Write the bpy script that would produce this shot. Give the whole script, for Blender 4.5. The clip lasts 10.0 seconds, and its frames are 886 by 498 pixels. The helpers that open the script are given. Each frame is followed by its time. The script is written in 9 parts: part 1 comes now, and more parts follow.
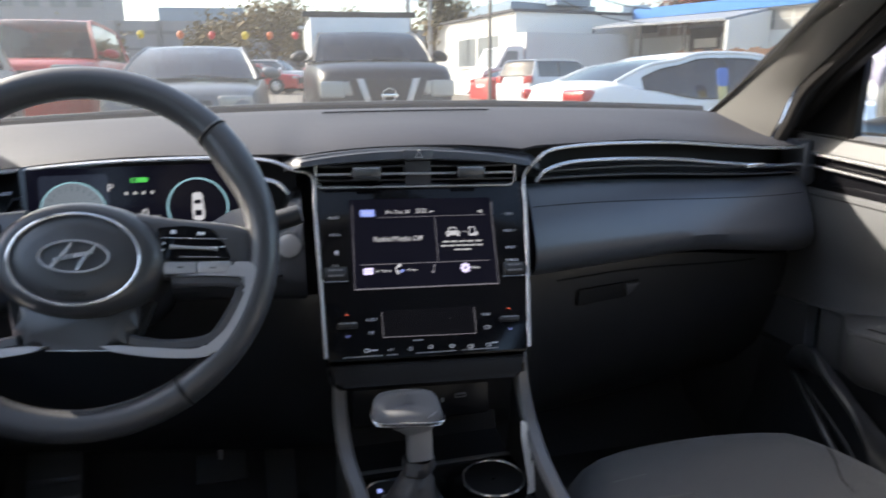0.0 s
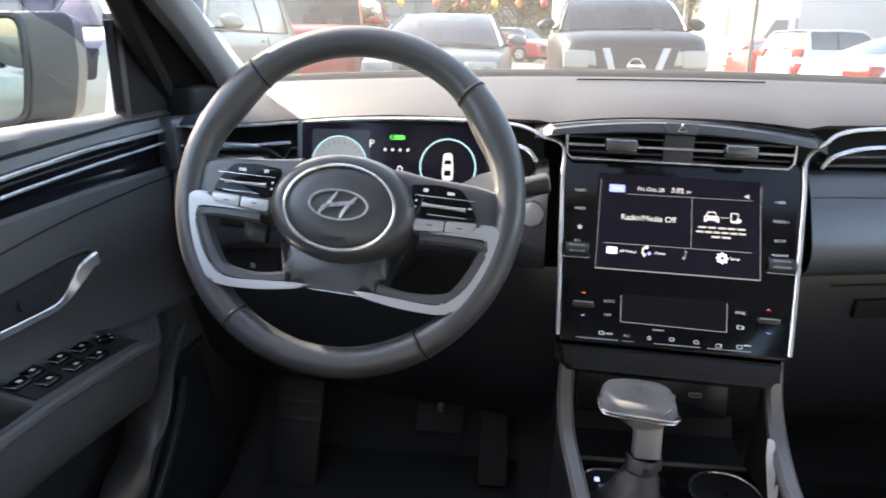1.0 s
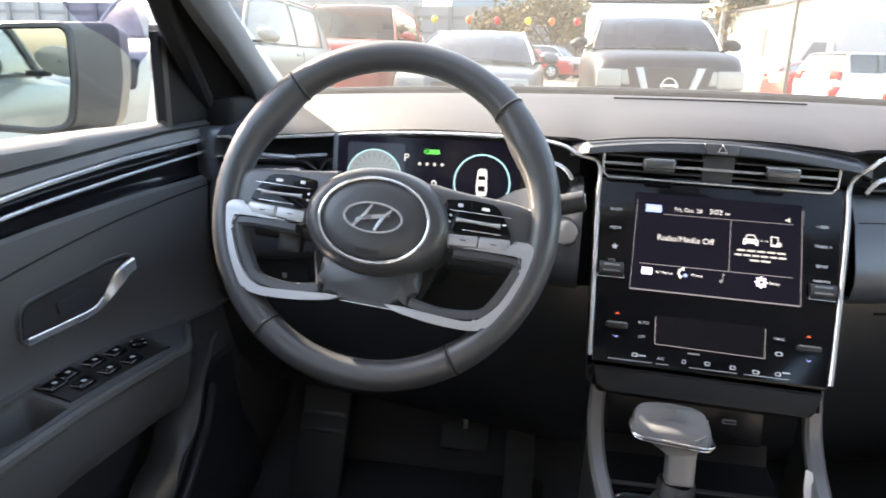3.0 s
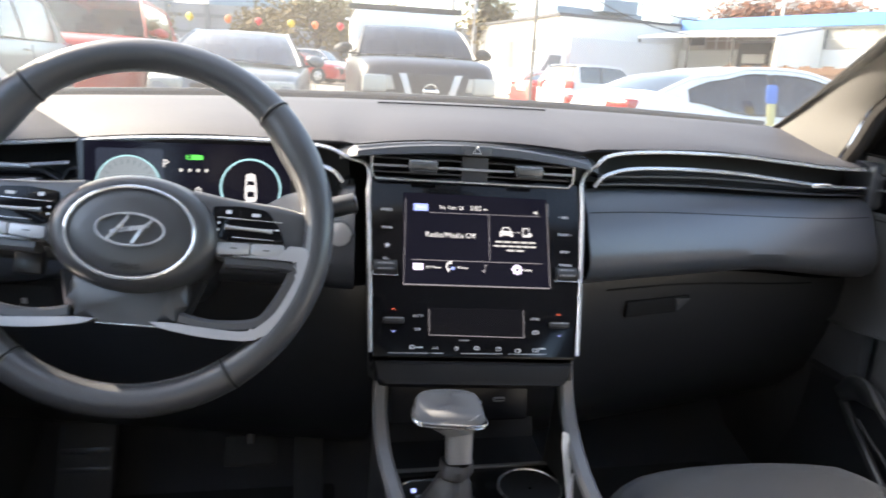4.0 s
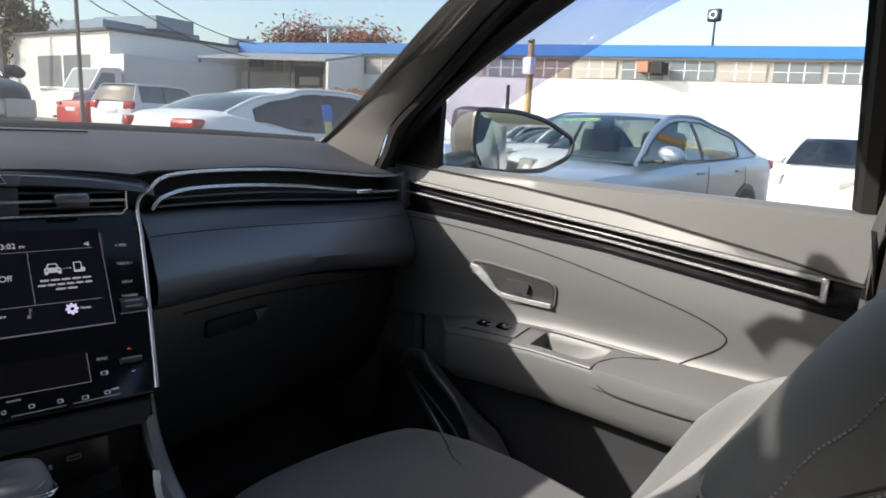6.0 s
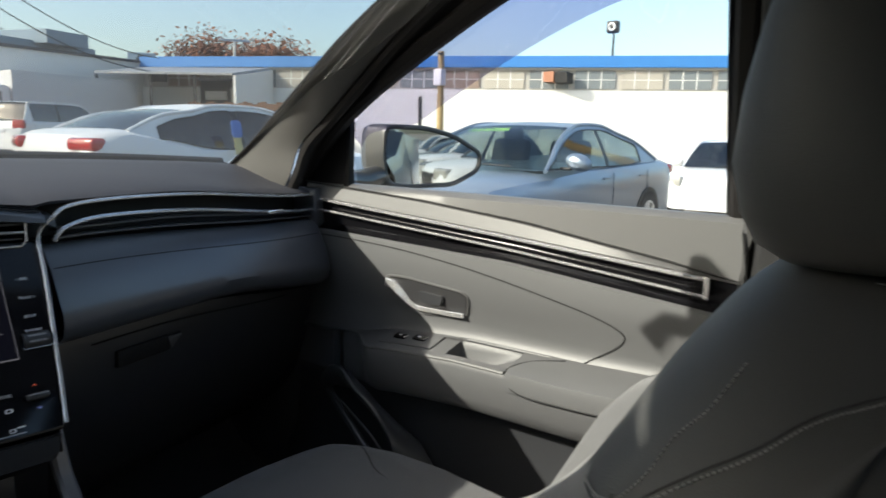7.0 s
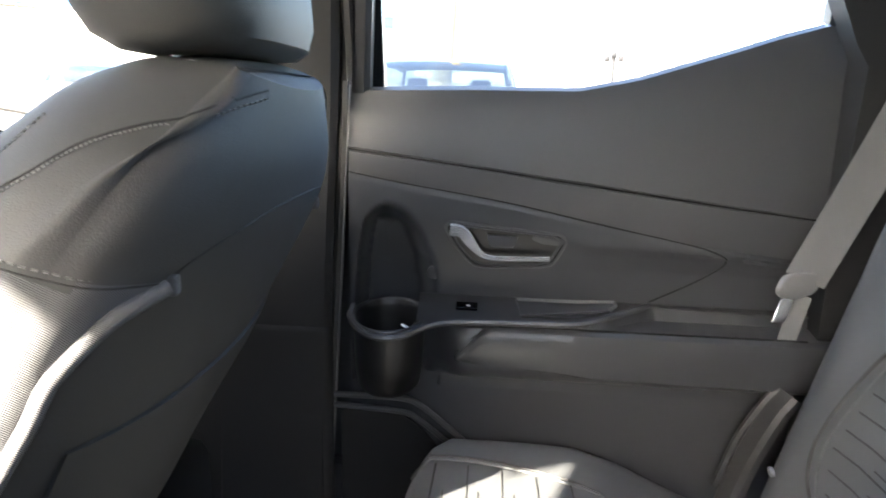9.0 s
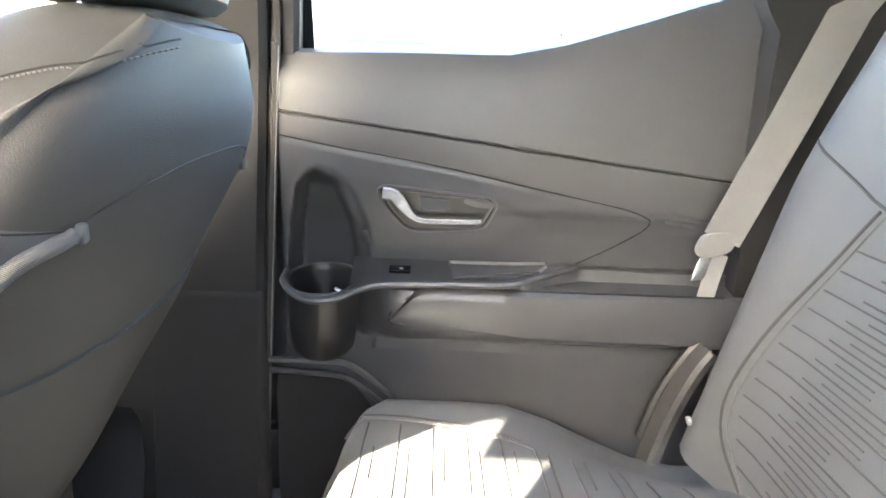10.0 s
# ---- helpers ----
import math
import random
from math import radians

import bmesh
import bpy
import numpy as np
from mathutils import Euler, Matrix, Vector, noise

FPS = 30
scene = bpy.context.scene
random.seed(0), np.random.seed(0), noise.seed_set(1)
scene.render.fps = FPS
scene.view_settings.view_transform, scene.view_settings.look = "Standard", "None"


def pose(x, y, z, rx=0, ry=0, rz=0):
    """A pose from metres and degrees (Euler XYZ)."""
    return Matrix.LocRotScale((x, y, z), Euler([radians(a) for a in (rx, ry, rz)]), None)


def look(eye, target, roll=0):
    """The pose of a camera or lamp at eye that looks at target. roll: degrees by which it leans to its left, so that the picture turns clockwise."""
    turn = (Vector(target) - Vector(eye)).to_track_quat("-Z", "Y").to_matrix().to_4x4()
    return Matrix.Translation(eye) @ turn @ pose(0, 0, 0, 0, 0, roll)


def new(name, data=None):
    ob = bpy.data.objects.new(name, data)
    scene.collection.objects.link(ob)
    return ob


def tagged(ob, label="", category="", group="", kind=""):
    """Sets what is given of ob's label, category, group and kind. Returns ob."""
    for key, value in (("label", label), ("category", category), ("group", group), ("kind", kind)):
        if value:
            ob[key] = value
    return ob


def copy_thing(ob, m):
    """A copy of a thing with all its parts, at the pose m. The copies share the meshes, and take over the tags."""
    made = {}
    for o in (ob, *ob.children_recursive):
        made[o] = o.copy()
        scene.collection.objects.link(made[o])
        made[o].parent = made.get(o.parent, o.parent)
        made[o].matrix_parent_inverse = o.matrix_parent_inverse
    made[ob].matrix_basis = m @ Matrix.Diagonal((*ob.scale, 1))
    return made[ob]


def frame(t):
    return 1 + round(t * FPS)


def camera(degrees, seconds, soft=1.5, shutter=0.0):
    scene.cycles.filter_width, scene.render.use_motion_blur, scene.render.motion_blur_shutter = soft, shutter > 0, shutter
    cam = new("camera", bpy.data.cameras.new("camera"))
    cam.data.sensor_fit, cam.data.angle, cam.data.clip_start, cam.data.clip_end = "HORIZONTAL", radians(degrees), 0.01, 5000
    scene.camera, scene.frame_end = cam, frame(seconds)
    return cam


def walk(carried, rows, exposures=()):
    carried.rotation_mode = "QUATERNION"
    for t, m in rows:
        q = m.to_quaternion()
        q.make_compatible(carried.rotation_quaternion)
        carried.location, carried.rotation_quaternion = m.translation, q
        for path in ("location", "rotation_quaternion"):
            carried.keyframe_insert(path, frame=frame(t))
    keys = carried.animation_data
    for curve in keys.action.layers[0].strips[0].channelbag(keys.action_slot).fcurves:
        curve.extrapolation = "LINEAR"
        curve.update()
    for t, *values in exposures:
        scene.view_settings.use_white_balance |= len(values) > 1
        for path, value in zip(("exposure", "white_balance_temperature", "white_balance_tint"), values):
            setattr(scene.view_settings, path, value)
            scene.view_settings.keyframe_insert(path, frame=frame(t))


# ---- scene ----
from mathutils.bvhtree import BVHTree

cam = camera(67.4, 10.0, soft=1.7, shutter=0.3)
PATH = [
    (0, (-0.161, -0.818, 1.157), (0.282, 1.07, 0.668), -0.7),
    (0.5, (-0.171, -0.795, 1.153), (-0.133, 1.123, 0.586), -0.3),
    (1, (-0.182, -0.788, 1.151), (-0.397, 1.116, 0.58), 0.5),
    (1.5, (-0.188, -0.786, 1.153), (-0.549, 1.101, 0.596), 1.0),
    (2, (-0.19, -0.786, 1.152), (-0.619, 1.091, 0.612), 0.9),
    (2.2, (-0.191, -0.786, 1.152), (-0.626, 1.09, 0.615), 0.9),
    (3.3, (-0.189, -0.787, 1.15), (-0.337, 1.137, 0.625), 2.0),
    (3.5, (-0.189, -0.789, 1.151), (-0.204, 1.142, 0.63), 2.4),
    (4, (-0.186, -0.794, 1.151), (0.176, 1.11, 0.657), 2.9),
    (4.5, (-0.179, -0.802, 1.15), (0.561, 0.997, 0.688), 3.1),
    (5, (-0.172, -0.811, 1.15), (0.881, 0.833, 0.718), 3.0),
    (5.5, (-0.171, -0.819, 1.151), (1.121, 0.653, 0.749), 2.7),
    (5.7, (-0.17, -0.82, 1.151), (1.185, 0.597, 0.758), 2.7),
    (6.8, (-0.179, -0.833, 1.16), (1.33, 0.432, 0.809), 1.4),
    (7, (-0.186, -0.848, 1.164), (1.384, 0.344, 0.822), 1.2),
    (7.5, (-0.194, -0.893, 1.158), (1.549, 0.03, 0.827), 0.8),
    (8, (-0.189, -0.955, 1.132), (1.683, -0.356, 0.762), 0.8),
    (8.5, (-0.194, -0.999, 1.097), (1.737, -0.674, 0.691), 1.3),
    (9, (-0.196, -1.037, 1.061), (1.75, -0.903, 0.619), 1.7),
    (9.5, (-0.206, -1.056, 1.049), (1.736, -1.032, 0.571), 2.1),
    (10, (-0.208, -1.061, 1.045), (1.728, -1.081, 0.542), 2.3),
]
EXPOSURES = [(t, e, k, 4 if 6.5 < t < 7.8 else 10) for t, e, k in ((0.0, 3.05, 7100), (0.6, 3.75, 7600), (2.0, 4.14, 8250), (3.5, 4.13, 8050), (5.0, 3.28, 7150), (5.7, 2.5, 6900), (7.0, 2.15, 7000), (8.0, 1.95, 6850), (8.4, 2.05, 6950), (8.7, 3.1, 7150), (9.0, 5.2, 7200), (9.4, 6.3, 7400), (10.0, 6.62, 7800))]
walk(cam, [(t, look(eye, target, roll)) for t, eye, target, roll in PATH], EXPOSURES)

# ---- daylight: low autumn sun ahead and to the left ----
SUN_AZ, SUN_EL = -57.6, 32.0
world = bpy.data.worlds.new("sky")
scene.world = world
world.use_nodes = True
wn = world.node_tree
sky = wn.nodes.new("ShaderNodeTexSky")
sky.sky_type, sky.sun_disc = "NISHITA", False
sky.sun_elevation, sky.sun_rotation = radians(SUN_EL), radians(SUN_AZ)
sky.air_density, sky.dust_density, sky.ozone_density = 1.0, 2.5, 2.2
wn.links.new(sky.outputs[0], wn.nodes["Background"].inputs[0])
wn.nodes["Background"].inputs[1].default_value = 0.15
sun_data = bpy.data.lights.new("sun", "SUN")
sun_data.energy, sun_data.angle, sun_data.color = 2.0, radians(0.6), (1.0, 0.97, 0.92)
sun_ob = new("sun", sun_data)
sun_dir = Vector((math.sin(radians(SUN_AZ)) * math.cos(radians(SUN_EL)), math.cos(radians(SUN_AZ)) * math.cos(radians(SUN_EL)), math.sin(radians(SUN_EL))))
sun_ob.matrix_world = look(sun_dir * 50, (0, 0, 0))


# ---- materials ----
def mat(name, base, rough=0.5, metal=0.0, var=0.12, grain=0.0, scale=300.0, patch=6.0, coat=0.0, spec=0.5):
    """A surface with slow patches and fine grain in its colour, gloss and relief."""
    m = bpy.data.materials.new(name)
    m.use_nodes = True
    nt = m.node_tree
    b = nt.nodes["Principled BSDF"]
    tc = nt.nodes.new("ShaderNodeTexCoord")
    n1, n2 = nt.nodes.new("ShaderNodeTexNoise"), nt.nodes.new("ShaderNodeTexNoise")
    n1.inputs["Scale"].default_value, n2.inputs["Scale"].default_value = patch, scale
    n1.inputs["Detail"].default_value, n2.inputs["Detail"].default_value = 5, 3
    for n in (n1, n2):
        nt.links.new(tc.outputs["Object"], n.inputs["Vector"])
    mix = nt.nodes.new("ShaderNodeMix")
    mix.data_type = "RGBA"
    mix.inputs["A"].default_value = (*[c * (1 - var) for c in base], 1)
    mix.inputs["B"].default_value = (*[min(1, c * (1 + var)) for c in base], 1)
    add = nt.nodes.new("ShaderNodeMath")
    add.operation = "MULTIPLY_ADD"
    add.inputs[1].default_value = 0.45
    nt.links.new(n2.outputs["Fac"], add.inputs[0])
    half = nt.nodes.new("ShaderNodeMath")
    half.operation = "MULTIPLY"
    half.inputs[1].default_value = 0.6
    nt.links.new(n1.outputs["Fac"], half.inputs[0])
    nt.links.new(half.outputs[0], add.inputs[2])
    nt.links.new(add.outputs[0], mix.inputs["Factor"])
    nt.links.new(mix.outputs["Result"], b.inputs["Base Color"])
    ramp = nt.nodes.new("ShaderNodeMapRange")
    ramp.inputs["To Min"].default_value, ramp.inputs["To Max"].default_value = max(0.02, rough * 0.94), min(1, rough * 1.06)
    nt.links.new(n1.outputs["Fac"], ramp.inputs["Value"])
    nt.links.new(ramp.outputs["Result"], b.inputs["Roughness"])
    b.inputs["Metallic"].default_value = metal
    b.inputs["Specular IOR Level"].default_value = spec
    b.inputs["Coat Weight"].default_value = coat
    b.inputs["Coat Roughness"].default_value = 0.04
    if grain:
        bump = nt.nodes.new("ShaderNodeBump")
        bump.inputs["Strength"].default_value, bump.inputs["Distance"].default_value = grain, 0.0006
        nt.links.new(n2.outputs["Fac"], bump.inputs["Height"])
        nt.links.new(bump.outputs["Normal"], b.inputs["Normal"])
    return m


def cloth(name, base, threads=900.0, strength=0.5):
    """Woven seat cloth: a diagonal twill over soft patches."""
    m = mat(name, base, 0.9, var=0.15, patch=14, scale=700, spec=0.25)
    nt = m.node_tree
    b = nt.nodes["Principled BSDF"]
    tc = nt.nodes.new("ShaderNodeTexCoord")
    mp = nt.nodes.new("ShaderNodeMapping")
    mp.inputs["Rotation"].default_value = (0.4, 0.7, 0.5)
    wave = nt.nodes.new("ShaderNodeTexWave")
    wave.inputs["Scale"].default_value, wave.inputs["Distortion"].default_value = threads / 6.3, 1.5
    wave.inputs["Detail"].default_value = 1.5
    wave.inputs["Detail Scale"].default_value = 3
    nt.links.new(tc.outputs["Object"], mp.inputs["Vector"])
    nt.links.new(mp.outputs["Vector"], wave.inputs["Vector"])
    bump = nt.nodes.new("ShaderNodeBump")
    bump.inputs["Strength"].default_value, bump.inputs["Distance"].default_value = strength, 0.0008
    nt.links.new(wave.outputs["Fac"], bump.inputs["Height"])
    nt.links.new(bump.outputs["Normal"], b.inputs["Normal"])
    b.inputs["Sheen Weight"].default_value = 0.25
    b.inputs["Sheen Roughness"].default_value = 0.5
    return m


def glow(name, colour, strength):
    m = bpy.data.materials.new(name)
    m.use_nodes = True
    b = m.node_tree.nodes["Principled BSDF"]
    b.inputs["Base Color"].default_value = (0.004, 0.004, 0.005, 1)
    b.inputs["Roughness"].default_value, b.inputs["Specular IOR Level"].default_value = 0.12, 0.25
    b.inputs["Emission Color"].default_value = (*colour, 1)
    b.inputs["Emission Strength"].default_value = strength
    return m


def pane(name, tint, gloss=0.02, base=0.04):
    """Thin clear or tinted glass: lets light through, and mirrors more at a slant."""
    m = bpy.data.materials.new(name)
    m.use_nodes = True
    nt = m.node_tree
    nt.nodes.remove(nt.nodes["Principled BSDF"])
    t, g, mx, lw, pw, ma = (nt.nodes.new("ShaderNode" + k) for k in ("BsdfTransparent", "BsdfGlossy", "MixShader", "LayerWeight", "Math", "Math"))
    t.inputs["Color"].default_value = (*tint, 1)
    g.inputs["Roughness"].default_value = gloss
    lw.inputs["Blend"].default_value = 0.5
    pw.operation, ma.operation = "POWER", "MULTIPLY_ADD"
    pw.inputs[1].default_value = 5.0
    ma.inputs[1].default_value, ma.inputs[2].default_value = 1 - base, base
    nt.links.new(lw.outputs["Facing"], pw.inputs[0])
    nt.links.new(pw.outputs[0], ma.inputs[0])
    nt.links.new(ma.outputs[0], mx.inputs[0])
    nt.links.new(t.outputs[0], mx.inputs[1])
    nt.links.new(g.outputs[0], mx.inputs[2])
    nt.links.new(mx.outputs[0], nt.nodes["Material Output"].inputs["Surface"])
    return m


DASH = mat("soft_dash_plastic", (0.068, 0.072, 0.082), 0.36, grain=0.2, scale=900, var=0.15, spec=0.9)
DASHTOP = mat("dash_top_vinyl", (0.041, 0.042, 0.051), 0.62, grain=0.3, scale=900, var=0.12, spec=0.22)
BLACKP = mat("black_plastic", (0.028, 0.029, 0.032), 0.34, grain=0.2, scale=900, spec=0.7)
# near-black with the shade of recesses in its colour; also plain black parts
VOID = mat("recess_shade_black", (0.006, 0.006, 0.007), 0.8)
PIANO = mat("piano_black", (0.005, 0.005, 0.006), 0.12, var=0.05, patch=40, spec=0.3)
CHROME = mat("satin_chrome", (0.76, 0.76, 0.77), 0.26, metal=0.8, var=0.05, patch=20)
BRIGHT = mat("bright_chrome", (0.84, 0.84, 0.85), 0.14, metal=0.85, var=0.04, patch=20)
SILVER = mat("silver_paint", (0.48, 0.48, 0.49), 0.40, metal=0.55, var=0.06, patch=20, grain=0.1, scale=1500)
LEATHER = mat("wheel_leather", (0.055, 0.055, 0.059), 0.34, grain=0.2, scale=1100, var=0.12, spec=0.9)
HUBP = mat("hub_vinyl", (0.045, 0.045, 0.048), 0.36, grain=0.2, scale=1200, spec=0.9)
SPOKE = mat("spoke_vinyl", (0.064, 0.064, 0.068), 0.36, grain=0.15, scale=1200, spec=0.9)
DOORP = mat("door_panel_vinyl", (0.094, 0.095, 0.098), 0.46, grain=0.2, scale=900, var=0.1, spec=0.4)
DOORU = mat("door_top_plastic", (0.092, 0.092, 0.093), 0.46, grain=0.3, scale=800, var=0.1)
DOORD = mat("door_lower_plastic", (0.050, 0.051, 0.054), 0.32, grain=0.12, scale=900, var=0.1, spec=0.9)
SEATC = cloth("seat_cloth", (0.096, 0.097, 0.101), 1900.0, 0.7)
SEATB = mat("seat_bolster_vinyl", (0.040, 0.040, 0.039), 0.62, grain=0.5, scale=900, var=0.1)
BENCH = mat("bench_vinyl", (0.102, 0.106, 0.107), 0.55, grain=0.5, scale=900, var=0.08)
BENCHSEAM = mat("bench_seam", (0.055, 0.055, 0.053), 0.8)
SEAMSOFT = mat("soft_grey_seam", (0.022, 0.022, 0.022), 0.8)
TRAYB = mat("matte_tray_black", (0.014, 0.014, 0.015), 0.62, grain=0.3, scale=900, spec=0.25)
SEATBACK = mat("seat_back_vinyl", (0.040, 0.040, 0.039), 0.66, grain=0.4, scale=900, var=0.1)
DOORRU = mat("rear_door_top_plastic", (0.069, 0.070, 0.075), 0.42, grain=0.2, scale=800, var=0.1, spec=0.7)
DOORR = mat("rear_insert_vinyl", (0.046, 0.048, 0.053), 0.36, grain=0.2, scale=900, var=0.1, spec=0.6)
THREAD = mat("grey_thread", (0.15, 0.15, 0.145), 0.8)
FRAMEB = mat("window_frame_black", (0.013, 0.012, 0.012), 0.7, grain=0.2, scale=900, spec=0.2)
PILLAR = mat("pillar_trim_weave", (0.080, 0.078, 0.075), 0.8, grain=0.5, scale=1200, var=0.08)
HEADLINER = mat("headliner_felt", (0.72, 0.71, 0.69), 0.95, grain=0.5, scale=900, var=0.06)
RUBBER = mat("black_rubber", (0.040, 0.040, 0.041), 0.65, grain=0.2)
CARPET = mat("black_carpet", (0.085, 0.087, 0.096), 0.95, grain=1.0, scale=1400)
BELT = mat("grey_webbing", (0.20, 0.20, 0.20), 0.75, grain=0.8, scale=1800, var=0.06)
SEAM = mat("dark_seam", (0.008, 0.008, 0.009), 0.8)
# front panes tinted darker than real glass, to dim the bright view outside
GLASS = pane("dimmed_glass", (0.52, 0.535, 0.53), 0.0)
DUSTY = pane("dimmed_dusty_glass", (0.335, 0.345, 0.34), 0.0)
# film of dust that also paints in the veil of windshield glare
dn = DUSTY.node_tree
film_d, film_t, film_mix, film_noise, film_ramp = (dn.nodes.new("ShaderNode" + k) for k in ("BsdfDiffuse", "BsdfTranslucent", "MixShader", "TexNoise", "MapRange"))
film_d.inputs["Color"].default_value = film_t.inputs["Color"].default_value = (0.80, 0.78, 0.74, 1)
film_add = dn.nodes.new("ShaderNodeMixShader")
film_noise.inputs["Scale"].default_value, film_noise.inputs["Detail"].default_value = 2.2, 6
film_ramp.inputs["To Min"].default_value, film_ramp.inputs["To Max"].default_value = 0.015, 0.050
dn.links.new(film_noise.outputs["Fac"], film_ramp.inputs["Value"])
dn.links.new(film_ramp.outputs["Result"], film_mix.inputs[0])
dn.links.new(dn.nodes["Mix Shader"].outputs[0], film_mix.inputs[1])
dn.links.new(film_d.outputs[0], film_add.inputs[1])
dn.links.new(film_t.outputs[0], film_add.inputs[2])
dn.links.new(film_add.outputs[0], film_mix.inputs[2])
dn.links.new(film_mix.outputs[0], dn.nodes["Material Output"].inputs["Surface"])
VISOR = pane("smoked_acrylic", (0.50, 0.48, 0.62), 0.02)
TINT = pane("tinted_car_glass", (0.34, 0.40, 0.39), 0.10, 0.20)
REARTINT = pane("rear_privacy_glass", (0.40, 0.41, 0.42), 0.0)
DEEPTINT = pane("deep_privacy_glass", (0.24, 0.25, 0.26), 0.0)
MIRROR = mat("mirror_silver", (0.44, 0.46, 0.46), 0.02, metal=1.0, var=0.01)
PAPER = mat("white_paper", (0.80, 0.80, 0.79), 0.7, var=0.04)
LIT = glow("lit_white", (0.85, 0.88, 1.0), 0.085)
LITDIM = glow("lit_grey", (0.75, 0.78, 0.85), 0.075)
LITBLUE = glow("lit_blue", (0.28, 0.38, 0.95), 0.14)
LITVIOLET = glow("lit_violet", (0.70, 0.66, 1.0), 0.18)
LITGREEN = glow("lit_green", (0.10, 0.80, 0.15), 0.10)
LITCYAN = glow("lit_cyan", (0.30, 0.58, 0.72), 0.12)
LITRED = glow("lit_red", (0.9, 0.15, 0.1), 0.12)
SCREEN = glow("screen_black", (0.10, 0.10, 0.26), 0.004)
DIAL = glow("dial_face", (0.50, 0.62, 0.78), 0.042)
EMBLEM = mat("emblem_silver", (0.84, 0.84, 0.85), 0.16, metal=0.75, var=0.03)
TABMETAL = mat("dark_tab_metal", (0.16, 0.16, 0.165), 0.25, metal=0.7)
PANELWHITE = mat("printed_white", (0.75, 0.75, 0.76), 0.5, var=0.03)


# ---- building helpers ----
WORLD = {}


def thing(name, label, category, at=(0, 0, 0), group="", kind=""):
    ob = new(name)
    ob.empty_display_size = 0.05
    ob.matrix_basis = Matrix.Translation(at) if not isinstance(at, Matrix) else at
    WORLD[ob] = ob.matrix_basis.copy()
    return tagged(ob, label, category, group, kind)


def part(name, bm, material, parent=None, label="", smooth=True, local=False):
    """Links a bmesh as one mesh object, under a thing or a part. Its vertices are in world places, or in the parent's own when local."""
    me = bpy.data.meshes.new(name)
    bmesh.ops.recalc_face_normals(bm, faces=bm.faces)
    bm.to_mesh(me)
    bm.free()
    if smooth:
        me.shade_smooth()
        me.set_sharp_from_angle(angle=radians(38))
    me.materials.append(material)
    ob = new(name, me)
    if parent is not None:
        ob.parent = parent
        if not local:
            ob.matrix_parent_inverse = WORLD.get(parent, Matrix()).inverted()
    return tagged(ob, label)


def structure(name, bm, material, label, category, smooth=True):
    return tagged(part(name, bm, material, None, "", smooth), label, category, "", "structure")


def grid(rows, close_u=False, close_v=False, cap=False):
    """A skin over rows of points."""
    bm = bmesh.new()
    vs = [[bm.verts.new(p) for p in row] for row in rows]
    n, m = len(vs), len(vs[0])
    for i in range(n if close_u else n - 1):
        for j in range(m if close_v else m - 1):
            q = (vs[i][j], vs[(i + 1) % n][j], vs[(i + 1) % n][(j + 1) % m], vs[i][(j + 1) % m])
            if len(set(q)) == 4:
                bm.faces.new(q)
    if cap:
        bm.faces.new(vs[0])
        bm.faces.new(vs[-1])
    return bm


def thick(bm, t):
    """Gives an open skin its thickness."""
    bmesh.ops.recalc_face_normals(bm, faces=bm.faces)
    bmesh.ops.solidify(bm, geom=bm.faces[:], thickness=t)
    return bm


def box(cx, cy, cz, sx, sy, sz, bevel=0.0, seg=2, turn=None):
    bm = bmesh.new()
    bmesh.ops.create_cube(bm, size=1)
    bmesh.ops.scale(bm, vec=(sx, sy, sz), verts=bm.verts)
    if bevel:
        bmesh.ops.bevel(bm, geom=bm.edges[:], offset=bevel, segments=seg, affect="EDGES", profile=0.5)
    m = Matrix.Translation((cx, cy, cz))
    bmesh.ops.transform(bm, matrix=m @ turn.to_4x4() if turn is not None else m, verts=bm.verts)
    return bm


def spline(pts, n):
    """A smooth line through the given points."""
    pts = [Vector(p) for p in pts]
    out = []
    ext = [2 * pts[0] - pts[1], *pts, 2 * pts[-1] - pts[-2]]
    for k in range(len(pts) - 1):
        a, b, c, d = ext[k:k + 4]
        for i in range(n):
            t = i / n
            out.append(0.5 * (2 * b + (c - a) * t + (2 * a - 5 * b + 4 * c - d) * t * t + (3 * b - a - 3 * c + d) * t ** 3))
    return out + [pts[-1]]


def sweep(path, prof, up=(0, 0, 1), closed=False, cap=True, taper=None):
    """Carries a closed profile (side, up) along a path."""
    path = [Vector(p) for p in path]
    rows, n = [], len(path)
    for i, p in enumerate(path):
        a, b = (path[i - 1] if i or closed else p), (path[(i + 1) % n] if i < n - 1 or closed else p)
        d = (b - a).normalized()
        side = d.cross(Vector(up))
        side = side.normalized() if side.length > 1e-5 else Vector((1, 0, 0))
        top = side.cross(d)
        k = taper(i / (n - 1)) if taper else 1.0
        rows.append([p + side * s * k + top * t * k for s, t in prof])
    return grid(rows, close_u=closed, close_v=True, cap=cap and not closed)


def ring(r, n=10, ry=None):
    return [(r * math.cos(2 * math.pi * i / n), (ry or r) * math.sin(2 * math.pi * i / n)) for i in range(n)]


def tube(path, r, n=8, **kw):
    return sweep(path, ring(r, n), **kw)


